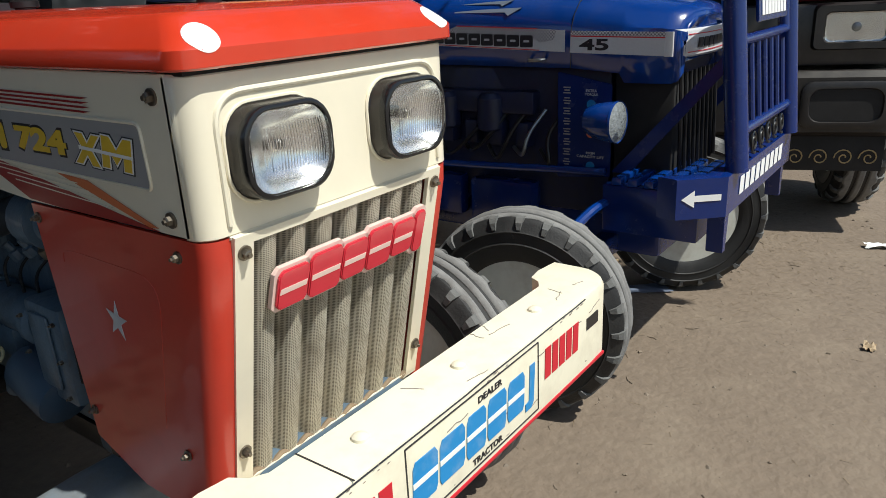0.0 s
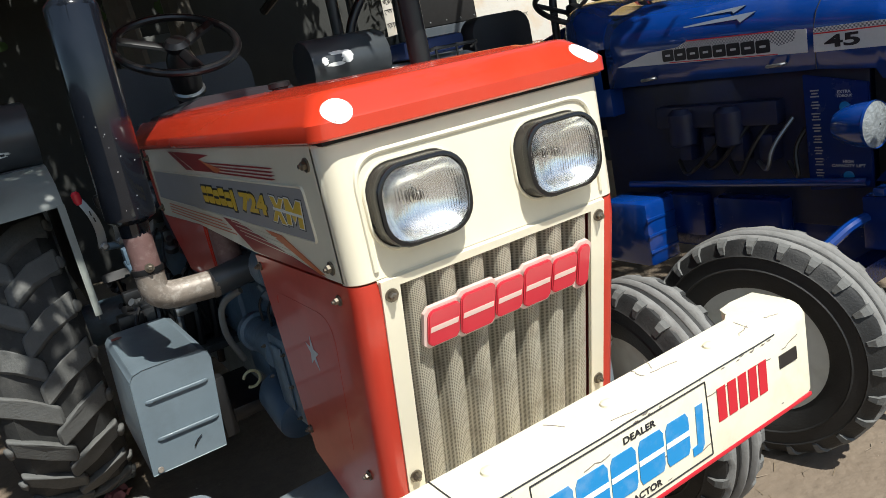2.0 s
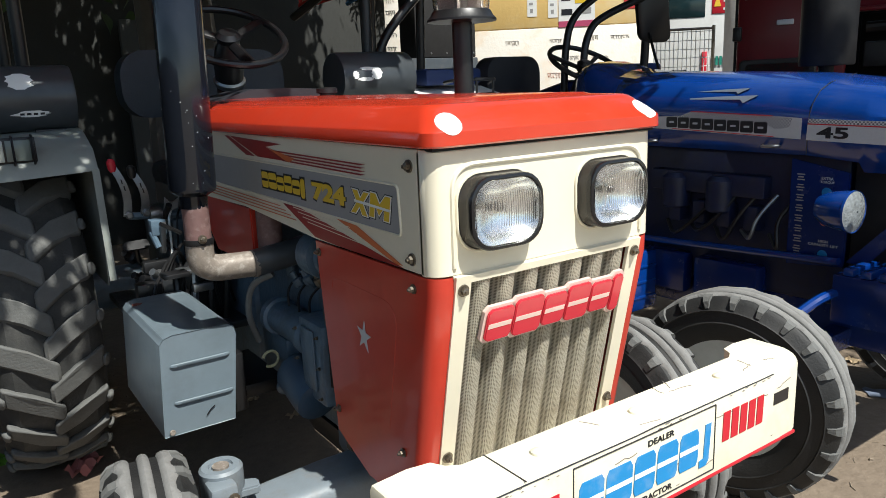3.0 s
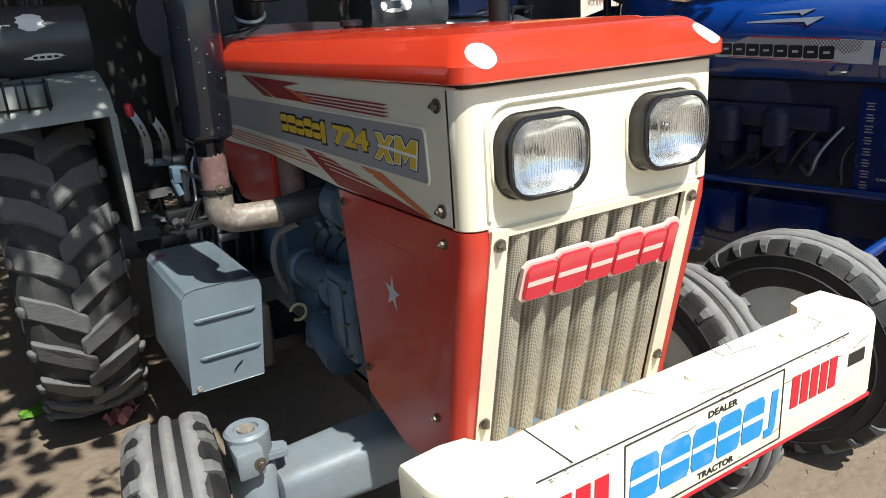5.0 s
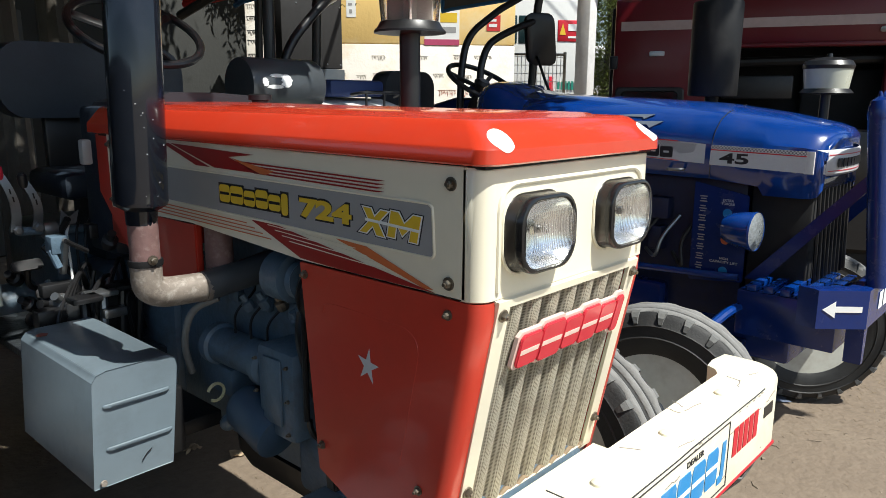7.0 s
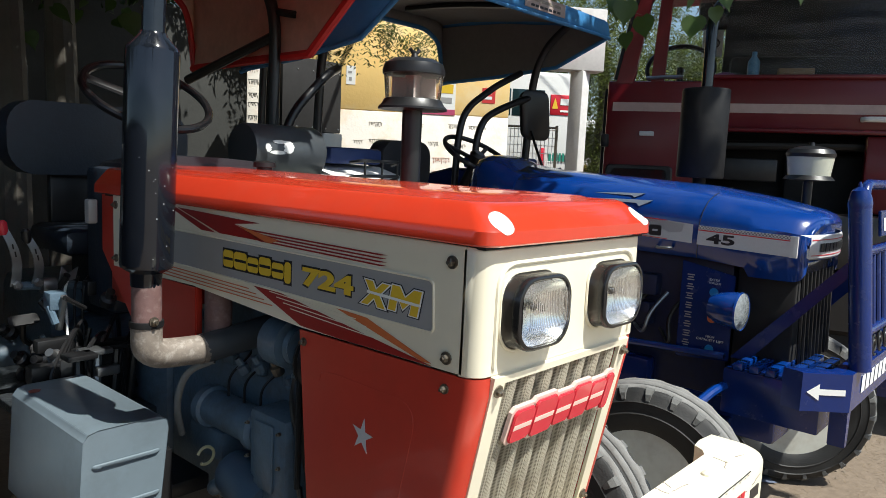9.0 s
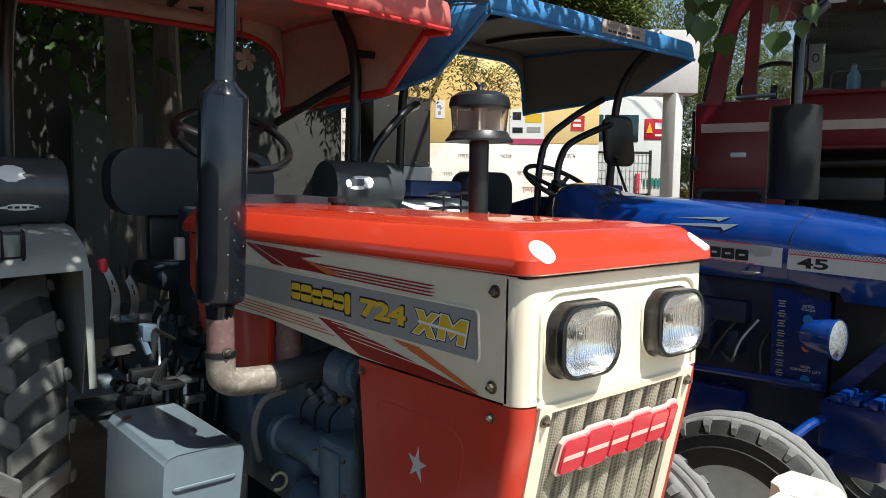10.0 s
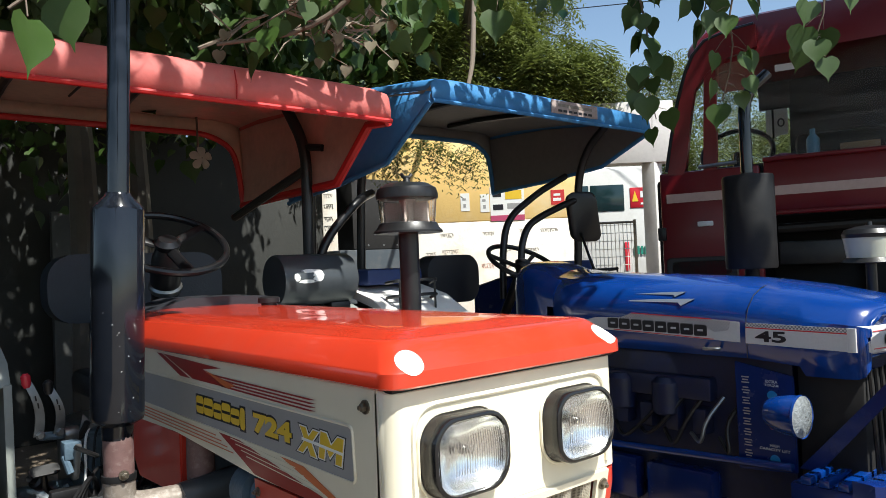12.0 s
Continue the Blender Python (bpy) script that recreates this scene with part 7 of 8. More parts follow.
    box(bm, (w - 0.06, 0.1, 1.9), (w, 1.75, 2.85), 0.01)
    part("cab_shell", bm, M_DARK, truck, "cab shell with a small rear window, inside shade painted near-black")
    rw = part("rear_window", block((-0.735, 1.725, 2.42), (-0.575, 1.732, 2.66), 0.002), M_WHITE, truck, "rear window covered with white film")
    part("emblem", tube(bmesh.new(), [(-0.625 + 0.022 * math.cos(a * 0.5236), 1.722, 2.53 + 0.03 * math.sin(a * 0.5236)) for a in range(13)], 0.006, 6, cap=False), M_INK, rw)
    bm = bmesh.new()
    prism(bm, [(0.02, 2.0), (0.10, 2.0), (0.26, 2.85), (0.16, 2.9)], (w, 0, 0), (0, 1, 0), (0, 0, 1), (-0.08, 0, 0), 0.01)
    part("pillar", bm, M_TRUCK, truck)
    bm = bmesh.new()
    loft(bm, [[V(-w + 0.15 + q, y, z - 0.09), V(-w + 0.16 + q, y, z - 0.06), V(-w + 0.20 + q, y, z - 0.01), V(-w + 0.28 + q, y, z + 0.05), V(-w + 0.42, y, z + 0.09), V(w - 0.2, y, z + 0.10), V(w + 0.02, y, z), V(w + 0.02, y, z - 0.06)] for y, z, q in ((0.04, 2.745, 0.07), (0.10, 2.84, 0.04), (0.3, 2.91, 0), (0.6, 2.96, 0), (1.8, 2.94, 0))])
    part("roof", bm, M_TRUCK, truck, "maroon cab roof with a rounded corner")
    bm = bmesh.new()
    loft(bm, [[V(-0.85, 0.065 + d, 2.05), V(w - 0.06, 0.065 + d, 2.05), V(w - 0.10, 0.20 + d, 2.84), V(-0.84, 0.20 + d, 2.72)] for d in (0, 0.005)])
    ws = part("windscreen", bm, M_PANE, truck, "dusty windscreen with glare streaks painted in")
    ws.visible_shadow = False
    # dashboard and bench carry the cab's shade in their near-black colour
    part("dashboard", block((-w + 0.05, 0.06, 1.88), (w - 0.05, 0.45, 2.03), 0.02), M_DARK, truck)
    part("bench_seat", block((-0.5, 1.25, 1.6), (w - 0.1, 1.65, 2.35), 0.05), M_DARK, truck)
    part("glass_sticker", block((-0.52, 0.135, 2.58), (-0.40, 0.14, 2.62)), M_SILVER, ws, "small pale sticker on the glass")
    bm = bmesh.new()
    tube(bm, [V(-0.80 + 0.22 * math.cos(2 * math.pi * k / 32), 0.50 + 0.12 * math.sin(2 * math.pi * k / 32), 2.16 + 0.17 * math.sin(2 * math.pi * k / 32)) for k in range(33)], 0.016, 8, cap=False)
    tube(bm, [(-0.80, 0.50, 2.16), (-0.80, 0.42, 1.95)], 0.025, 8)
    part("steering_wheel", bm, M_BLK, truck)
    # headlamps and bumper
    part("lamp_panel", block((-w, -0.08, 0.93), (w, 0.12, 1.25), 0.02), M_TRUCKGREY, truck)
    bowl = mat("dull_lamp_bowl", (0.55, 0.56, 0.57), 0.22, metal=0.95, vary=0.2, scale=9, bump=0.05, bump_scale=30)
    for x0 in (-0.785, 0.785):
        bm = bmesh.new()
        loft(bm, [[V(x0 + x, y, z) for x, z in rrect(a, b, 0.03, 4, 0, 1.13)] for y, a, b in ((-0.08, 0.42, 0.235), (-0.105, 0.40, 0.22), (-0.105, 0.31, 0.16), (-0.07, 0.29, 0.145))], caps=False)
        hl = part("headlamp", bm, M_TRUCKGREY, truck)
        bm = bmesh.new()
        loft(bm, [[V(x0 + x, y, z) for x, z in rrect(a, b, 0.024, 4, 0, 1.13)] for y, a, b in ((-0.088, 0.292, 0.147), (-0.060, 0.25, 0.12), (-0.040, 0.16, 0.08), (-0.032, 0.06, 0.05))])
        part("reflector", bm, bowl, hl)
        bm = bmesh.new()
        lathe(bm, [(0.028, 0.0), (0.028, 0.02), (0.022, 0.03), (0.008, 0.034)], (x0, -0.062, 1.13), (0, -1, 0), 16)
        part("bulb_cap", bm, M_LEVER, hl)
        bm = bmesh.new()
        loft(bm, [[V(x0 + x, y, z) for x, z in rrect(a, b, 0.025, 4, 0, 1.13)] for y, a, b in ((-0.092, 0.295, 0.148), (-0.104, 0.28, 0.135))])
        ln = part("lens", bm, M_LENS, hl)
        ln.visible_shadow = False
    bm = bmesh.new()
    loft(bm, [[V(-w - 0.02, y, z), V(w + 0.02, y, z), V(w + 0.02, 0.2, z), V(-w - 0.02, 0.2, z)] for y, z in ((-0.12, 0.56), (-0.17, 0.59), (-0.18, 0.88), (-0.14, 0.91))])
    bp = part("bumper", bm, M_TRUCKGREY, truck, "dark grey moulded bumper with lamp recesses")
    for x0 in (-0.76, 0.76):
        bm = bmesh.new()
        loft(bm, [[V(x0 + x, y, z) for x, z in rrect(a, b, 0.06, 4, 0, 0.735)] for y, a, b in ((-0.16, 0.44, 0.25), (-0.195, 0.44, 0.25), (-0.20, 0.42, 0.23), (-0.20, 0.36, 0.18), (-0.183, 0.34, 0.17))])
        rc = part("lamp_recess", bm, M_TRUCKGREY, bp)
        # near-black sheet stands in for shade deep in the recess
        part("recess_back", block((x0 - 0.175, -0.190, 0.65), (x0 + 0.175, -0.186, 0.82)), M_DARK, rc)
    fl = part("painted_board", block((-1.0, -0.10, 0.36), (1.0, -0.085, 0.555), 0.003), M_DARK, truck, "dark valance board with gold scrolls")
    gold = mat("gold_paint", (0.42, 0.30, 0.14), 0.5)
    scrolls = []
    for k in range(16):
        cx = -0.93 + 0.124 * k
        b2 = bmesh.new()
        tube(b2, [(cx + (0.008 + 0.0045 * a) * math.cos(a), -0.103, 0.435 + (0.008 + 0.0045 * a) * math.sin(a)) for a in [i * 0.5 for i in range(20)]], 0.004, 5)
        scrolls.append(b2)
    each("gold_scroll", scrolls, gold, fl)
    for s in (-1, 1):
        wheel(truck, (s * 0.98, 0.60, 0.48), 0, 0.48, 0.26, 0.28)
    part("load_body", block((-1.2, 2.0, 1.0), (1.2, 6.5, 1.95), 0.02), M_TRUCK, truck)
    part("chassis", block((-0.5, 0.3, 0.55), (0.5, 6.4, 0.9), 0.02), M_DARK, truck)
    for s in (-1, 1):
        wheel(truck, (s * 0.98, 5.0, 0.48), 0, 0.48, 0.26, 0.28)


build_truck()
TM = pose(3.47, 0.55, 0, 0, 0, -70)


def on_dash(name, bm, material, label, category):
    ob = new(name, mesh_of(name, bm, material))
    ob.matrix_basis = TM
    return tagged(ob, label, category)


bm = bmesh.new()
loft(bm, [[V(-0.50 + 0.10 * q * math.cos(a) * (1 + 0.2 * math.sin(3 * a)), 0.2 + 0.06 * q * math.sin(a), z) for a in [2 * math.pi * k / 14 for k in range(14)]] for z, q in ((2.031, 1.0), (2.06, 0.9), (2.085, 0.6), (2.095, 0.2))])
on_dash("cloth", bm, mat("purple_cloth", (0.22, 0.07, 0.17), 0.85, vary=0.2, bump=0.4, bump_scale=50), "crumpled purple cloth on the truck dashboard", "cloth")
bm = lathe(bmesh.new(), [(0.035, 0), (0.036, 0.01), (0.036, 0.13), (0.015, 0.16), (0.015, 0.19)], (-0.34, 0.2, 2.031), (0, 0, 1), 16)
on_dash("bottle", bm, mat("pale_blue_plastic", (0.12, 0.28, 0.42), 0.3), "pale blue plastic bottle on the truck dashboard", "bottle")
on_dash("carton", block((-0.20, 0.12, 2.031), (0.0, 0.26, 2.11), 0.003), mat("cardboard", (0.30, 0.19, 0.11), 0.85), "brown cardboard carton on the truck dashboard", "box")

# ---- walls and buildings behind ----
SIDE = V(0.75, -0.66, 0).normalized()


def wall(name, centre, along, length, z0, z1, thick, material, label):
    a = math.degrees(math.atan2(along[1], along[0]))
    return solo(name, block((-length / 2, 0, z0), (length / 2, thick, z1), 0.015), material, label, "wall", kind="structure", at=(centre[0], centre[1], 0), turn=a)


WC = V(4.55, 5.05, 0)
WM = pose(4.55, 5.05, 0, 0, 0, math.degrees(math.atan2(SIDE.y, SIDE.x)))
WC3 = WC - SIDE * 0.08
lower = wall("wall_north", WC3, SIDE, 2.57, 0, 1.98, 0.25, M_WWALL, "peeling white limewashed wall with painted scribbles")
wall("wall_north_upper", WC3, SIDE, 2.57, 1.98, 2.95, 0.244, M_YWALL, "yellow limewashed upper wall with pasted posters")


def poster(x, z, w, h, paper, bars, label):
    """A paper pasted on the wall; x along the wall, bars of (x, z, w, h, material) in parts of the paper."""
    bm = block((x, -0.004, z), (x + w, 0.0, z + h))
    ob = new("poster", mesh_of("poster", bm, paper))
    ob.matrix_basis = WM
    tagged(ob, label, "poster", "pasted papers")
    for bx, bz, bw, bh, m in bars:
        part("print_bar", block((x + bx * w, -0.006, z + bz * h), (x + (bx + bw) * w, -0.0035, z + (bz + bh) * h)), m, ob)
    return ob


M_MAGENTA = mat("magenta_print", (0.45, 0.06, 0.14), 0.6)
poster(0.21, 1.975, 0.38, 0.383, M_WHITE, [(0.08, 0.70, 0.25, 0.22, M_INK), (0.45, 0.62, 0.48, 0.26, M_YELLOW), (0.08, 0.32, 0.3, 0.16, M_INK), (0.5, 0.34, 0.4, 0.16, M_GREYBAND), (0.0, 0.0, 1.0, 0.16, M_MAGENTA)], "white poster with vehicle pictures and a magenta strip")
poster(0.89, 2.13, 0.15, 0.165, mat("red_paper", (0.55, 0.03, 0.03), 0.7), [(0.15, 0.25, 0.6, 0.2, M_WHITE), (0.2, 0.6, 0.5, 0.15, M_WHITE)], "small red printed notice on the wall")
for x, z in ((-0.12, 2.10), (0.10, 2.08), (-0.62, 2.25)):
    poster(x, z, 0.10, 0.20, M_WHITE, [(0.2, 0.6, 0.4, 0.12, M_GREYBAND), (0.3, 0.2, 0.3, 0.2, M_GREYBAND)], "small white paper notice on the wall")
end = wall("wall_north_end", WC - SIDE * 1.522, SIDE, 0.312, 0, 2.56, 0.25, M_WWALL, "white limewashed wall end with painted writing")
rnd = random.Random(12)
M_FADERED = mat("faded_red_writing", (0.52, 0.20, 0.13), 0.9, vary=0.3)
M_FADED = mat("faded_grey_writing", (0.40, 0.35, 0.30), 0.9, vary=0.3)


def writing(x, z, ln, h, material, on):
    """One unreadable painted word: a head line with short strokes hanging from it."""
    bm = bmesh.new()
    tube(bm, [(x, -0.0015, z), (x + ln * 0.5, -0.0015, z + rnd.uniform(-0.004, 0.004)), (x + ln, -0.0015, z + rnd.uniform(-0.004, 0.004))], 0.0018, 4)
    q = x + 0.006
    while q < x + ln:
        w, d = rnd.uniform(0.010, 0.026), h * rnd.uniform(0.5, 1.0)
        a = rnd.uniform(0, 6.28)
        tube(bm, [(q + w * (0.5 + 0.5 * math.cos(a + i * 0.9)), -0.0015, z - d * (0.5 + 0.5 * math.sin(a + i * 1.25))) for i in range(5)], 0.0022, 4)
        q += w + rnd.uniform(0.002, 0.012)
    ob = new("painted_word", mesh_of("painted_word", bm, material))
    ob.parent = on
    ob.matrix_basis = on.matrix_basis.inverted() @ WM


for z, h, m in ((1.86, 0.05, M_FADED), (1.66, 0.05, M_FADED), (1.50, 0.07, M_FADERED), (1.36, 0.06, M_FADERED)):
    x = -1.2 + rnd.uniform(0, 0.1)
    while x < 1.0:
        ln = rnd.uniform(0.07, 0.2)
        if rnd.random() < 0.72:
            writing(x, z + rnd.uniform(-0.015, 0.015), ln, h, m, lower)
        x += ln + rnd.uniform(0.04, 0.14)
for z in (2.36, 2.24, 2.10, 2.0, 1.86):
    x = -1.66
    while x < -1.45:
        ln = rnd.uniform(0.06, 0.12)
        writing(x, z, ln, 0.055, M_INK if z < 2.3 else M_FADED, end)
        x += ln + rnd.uniform(0.03, 0.08)

# Out of view on the left; added to block low light and bounce.
wall("wall_side_unseen", V(-3.4, 2.2, 0), V(0, -1, 0), 9.5, 0, 1.9, 0.25, M_GWALL, "plain unseen wall added to block low light from the left")
wall("wall_west", V(-0.6, 6.65, 0), V(1, 0.06, 0), 9.6, 0, 3.0, 0.25, M_GWALL, "grey plaster wall, deep shade put into its dark colour")
# Pale grey door; the shade on it is put into its dark colour.
solo("door_1", block((0.62, 6.48, 0.0), (1.25, 6.56, 2.15), 0.01), mat("shade_dark_grey_door", (0.07, 0.072, 0.07), 0.7, vary=0.1, dirt=(0.1, 0.1, 0.095), dirt_amount=0.5), "pale grey door, coloured dark for the shade on the wall", "door", kind="structure")


def kiosk():
    """A riveted sheet-metal booth in front of the painted wall: black upper sheets over a blue-grey base."""
    k = thing("metal_kiosk", (3.50, 5.22, 0), "black and blue-grey riveted sheet-metal kiosk by the wall", "kiosk")
    part("upper_sheet", block((-0.42, 0.0, 1.70), (0.32, 0.30, 2.42), 0.01), M_DARK, k)
    part("base", block((-0.60, -0.02, 0.0), (0.33, 0.32, 1.695), 0.01), mat("blue_grey_sheet_steel", (0.045, 0.055, 0.065), 0.5, vary=0.1, dirt=(0.2, 0.17, 0.14), dirt_amount=0.3), k, "blue-grey base sheet")
    for x in (-0.24, -0.05, 0.12, 0.29):
        for z in (1.74, 2.30):
            part("rivet", lathe(bmesh.new(), [(0.010, 0.0), (0.009, 0.004), (0.004, 0.007)], (x, 0.001, z), (0, -1, 0), 8), M_LEVER, k)


kiosk()

# gate post, lintel and shed beyond it
solo("pillar", block((6.50, 3.96, 0), (6.66, 4.14, 2.62), 0.01), M_GATE, "white painted concrete gate pillar", "pillar", kind="structure", turn=0)
solo("lintel", block((-0.9, -0.12, 2.621), (0.16, 0.14, 3.35), 0.01), M_GATE, "white concrete lintel over a gateway", "lintel", kind="structure", at=(6.67, 4.00, 0), turn=math.degrees(math.atan2(SIDE.y, SIDE.x)))


def bus():
    b = thing("bus", (8.57, 5.895, 0), "white bus with a red rear panel and lamps", "bus", turn=math.degrees(math.atan2(SIDE.y, SIDE.x)))
    part("body", block((-1.7, 0, 0.45), (0.55, 5.0, 2.95), 0.08), M_BUS, b)
    part("red_panel", block((0.10, -0.012, 2.28), (0.46, 0.01, 2.60), 0.01), M_REDINK, b)
    part("print_bar", block((0.26, -0.018, 2.44), (0.43, -0.010, 2.54)), M_WHITE, b)
    part("print_bar", block((0.26, -0.018, 2.33), (0.43, -0.010, 2.36)), M_WHITE, b)
    tri = slab([(0, 0), (0.10, 0), (0.05, 0.17)], (0.125, -0.012, 2.38), (1, 0, 0), (0, 0, 1), (0, -0.006, 0))
    part("warning_triangle", tri, M_YELLOW, b)
    part("tail_lamp", block((-0.02, -0.03, 1.30), (0.05, 0.02, 1.75), 0.01), M_BADGE, b)
    each("window", [block((-1.62 + 0.55 * k, -0.012, 2.24), (-1.09 + 0.55 * k, 0.02, 2.66), 0.02) for k in range(3)], mat("dark_teal_bus_glass", (0.012, 0.03, 0.034), 0.12, vary=0.3, scale=6), b)
    each("print_bar", [block((0.12 + 0.055 * k, -0.018, 1.55), (0.155 + 0.055 * k, -0.010, 1.68)) for k in range(6)], mat("green_print", (0.02, 0.22, 0.16), 0.5), b)
    part("bumper", block((-1.7, -0.05, 0.45), (0.55, 0.02, 0.7), 0.02), M_GREYBAND, b)


bus()


def far_lorry():
    """A white lorry cab parked beyond the gate, with a yellow barrier before it."""
    v = thing("lorry", (15.6, 9.6, 0), "white lorry cab parked far behind the gate", "truck", turn=-35)
    part("cab", block((-0.9, 0, 0.75), (0.9, 1.8, 2.75), 0.08), M_CONC, v)
    part("windscreen", block((-0.75, -0.02, 1.75), (0.75, 0.02, 2.45), 0.02), M_DARK, v)
    part("side_window", block((-0.92, 0.25, 1.75), (-0.88, 1.0, 2.4), 0.01), M_DARK, v)
    part("bumper", block((-0.95, -0.08, 0.6), (0.95, 0.1, 0.95), 0.03), M_GREYBAND, v)
    for x in (-0.75, 0.75):
        part("wheel", lathe(bmesh.new(), [(0.2, -0.12), (0.45, -0.11), (0.45, 0.11), (0.2, 0.12)], (x, 0.7, 0.45), (1, 0, 0), 20), M_TYRE, v)
    g = thing("barrier", (14.4, 9.0, 0), "yellow painted steel barrier behind the gate", "barrier", turn=-35)
    each("post", [block((x, -0.04, 0), (x + 0.08, 0.04, 1.55), 0.01) for x in (-0.4, 0.0, 0.4)], M_YELLOW, g)
    each("rail", [block((-0.4, -0.05, z), (0.48, 0.05, z + 0.1), 0.01) for z in (0.6, 1.0, 1.4)], M_YELLOW, g)


far_lorry()


def fence():
    f = thing("fence", (6.2, 4.95, 0), "galvanised wire mesh fence panel", "fence", turn=math.degrees(math.atan2(SIDE.y, SIDE.x)))
    wires = []
    for k in range(20):
        wires.append(tube(bmesh.new(), [(-0.2 + 0.05 * k, 0, 0.6), (-0.2 + 0.05 * k, 0, 1.95)], 0.005, 5))
    for k in range(14):
        wires.append(tube(bmesh.new(), [(-0.2, 0.006, 0.62 + 0.1 * k), (0.75, 0.006, 0.62 + 0.1 * k)], 0.005, 5))
    each("wire", wires, M_CONC, f)
    each("rail", [tube(bmesh.new(), [(-0.2, 0, z), (0.75, 0, z)], 0.015, 8) for z in (0.6, 1.95)], M_STEEL, f)
    each("post", [tube(bmesh.new(), [(x, 0, 0), (x, 0, 1.98)], 0.02, 8) for x in (-0.2, 0.75)], M_STEEL, f)


fence()


# ---- trees ----
def fig_leaf(bm, at, tip, size, face, curl=0.12):
    """A heart-shaped leaf with a drip tip: hangs from at towards tip; face is roughly its normal."""
    d = Vector(tip).normalized()
    n = (Vector(face) - d * d.dot(Vector(face))).normalized()
    r = d.cross(n)
    half = [(0.0, 0.06), (0.22, -0.02), (0.43, 0.12), (0.50, 0.32), (0.40, 0.56), (0.20, 0.76), (0.05, 0.92), (0.0, 1.12)]
    mid = [bm.verts.new(at + d * (q * size) + n * (-0.25 * curl * size * q * q)) for _, q in ((0, 0.06), (0, 0.32), (0, 0.76), (0, 1.12))]
    for s in (-1, 1):
        edge = [bm.verts.new(at + r * (s * x * size) + d * (y * size) + n * (curl * size * x * 0.9 - 0.25 * curl * size * y * y)) for x, y in half[1:-1]]
        bm.faces.new((mid[0], edge[0], edge[1], edge[2], mid[1]) if s > 0 else (mid[1], edge[2], edge[1], edge[0], mid[0]))
        bm.faces.new((mid[1], edge[2], edge[3], edge[4], mid[2]) if s > 0 else (mid[2], edge[4], edge[3], edge[2], mid[1]))
        bm.faces.new((mid[2], edge[4], edge[5], mid[3]) if s > 0 else (mid[3], edge[5], edge[4], mid[2]))


def leafy_twig(a, b, count, size, rnd, spread=0.10, parent=None):
    """A hanging twig from a to b with stalked heart-shaped leaves."""
    a, b = Vector(a), Vector(b)
    pts = [a.lerp(b, k / 6) + V(rnd.uniform(-1, 1), rnd.uniform(-1, 1), 0) * 0.02 * (k > 0) for k in range(7)]
    bm = bmesh.new()
    tube(bm, pts, [0.006 - 0.0006 * k for k in range(7)], 6)
    tw = part("twig", bm, M_TWIG, parent)
    for k in range(count):
        q = (k + rnd.random()) / count
        p = a.lerp(b, q)
        out = V(rnd.uniform(-1, 1), rnd.uniform(-1, 1), rnd.uniform(-0.5, 0.2))
        e = p + out.normalized() * spread * rnd.uniform(0.5, 1.1) - V(0, 0, 0.02)
        bm = bmesh.new()
        fig_leaf(bm, e, V(out.x * 0.4, out.y * 0.4, -1), size * rnd.uniform(0.75, 1.15), V(rnd.uniform(-1, 0.4), rnd.uniform(-1, 0.2), rnd.uniform(0, 0.7)), rnd.uniform(0.05, 0.3))
        lf = part("leaf", bm, M_LEAF, tw, angle=60)
        bm = bmesh.new()
        tube(bm, [p, p.lerp(e, 0.5) + V(0, 0, 0.008), e], 0.0014, 5)
        part("leaf_stalk", bm, M_TWIG, lf)
    return tw


def leaf_frames(points, rng, droop):
    """Unit axes for many leaves: along, across and normal."""
    n = len(points)
    d = np.stack([rng.uniform(-0.8, 0.8, n), rng.uniform(-0.8, 0.8, n), rng.uniform(-1.2, -droop, n)], 1)
    f = np.stack([rng.uniform(-1, 1, n), rng.uniform(-1, 1, n), rng.uniform(0.1, 1, n)], 1)
    d /= np.linalg.norm(d, axis=1)[:, None]
    f -= d * (d * f).sum(1)[:, None]
    f /= np.linalg.norm(f, axis=1)[:, None]
    return d, np.cross(d, f), f


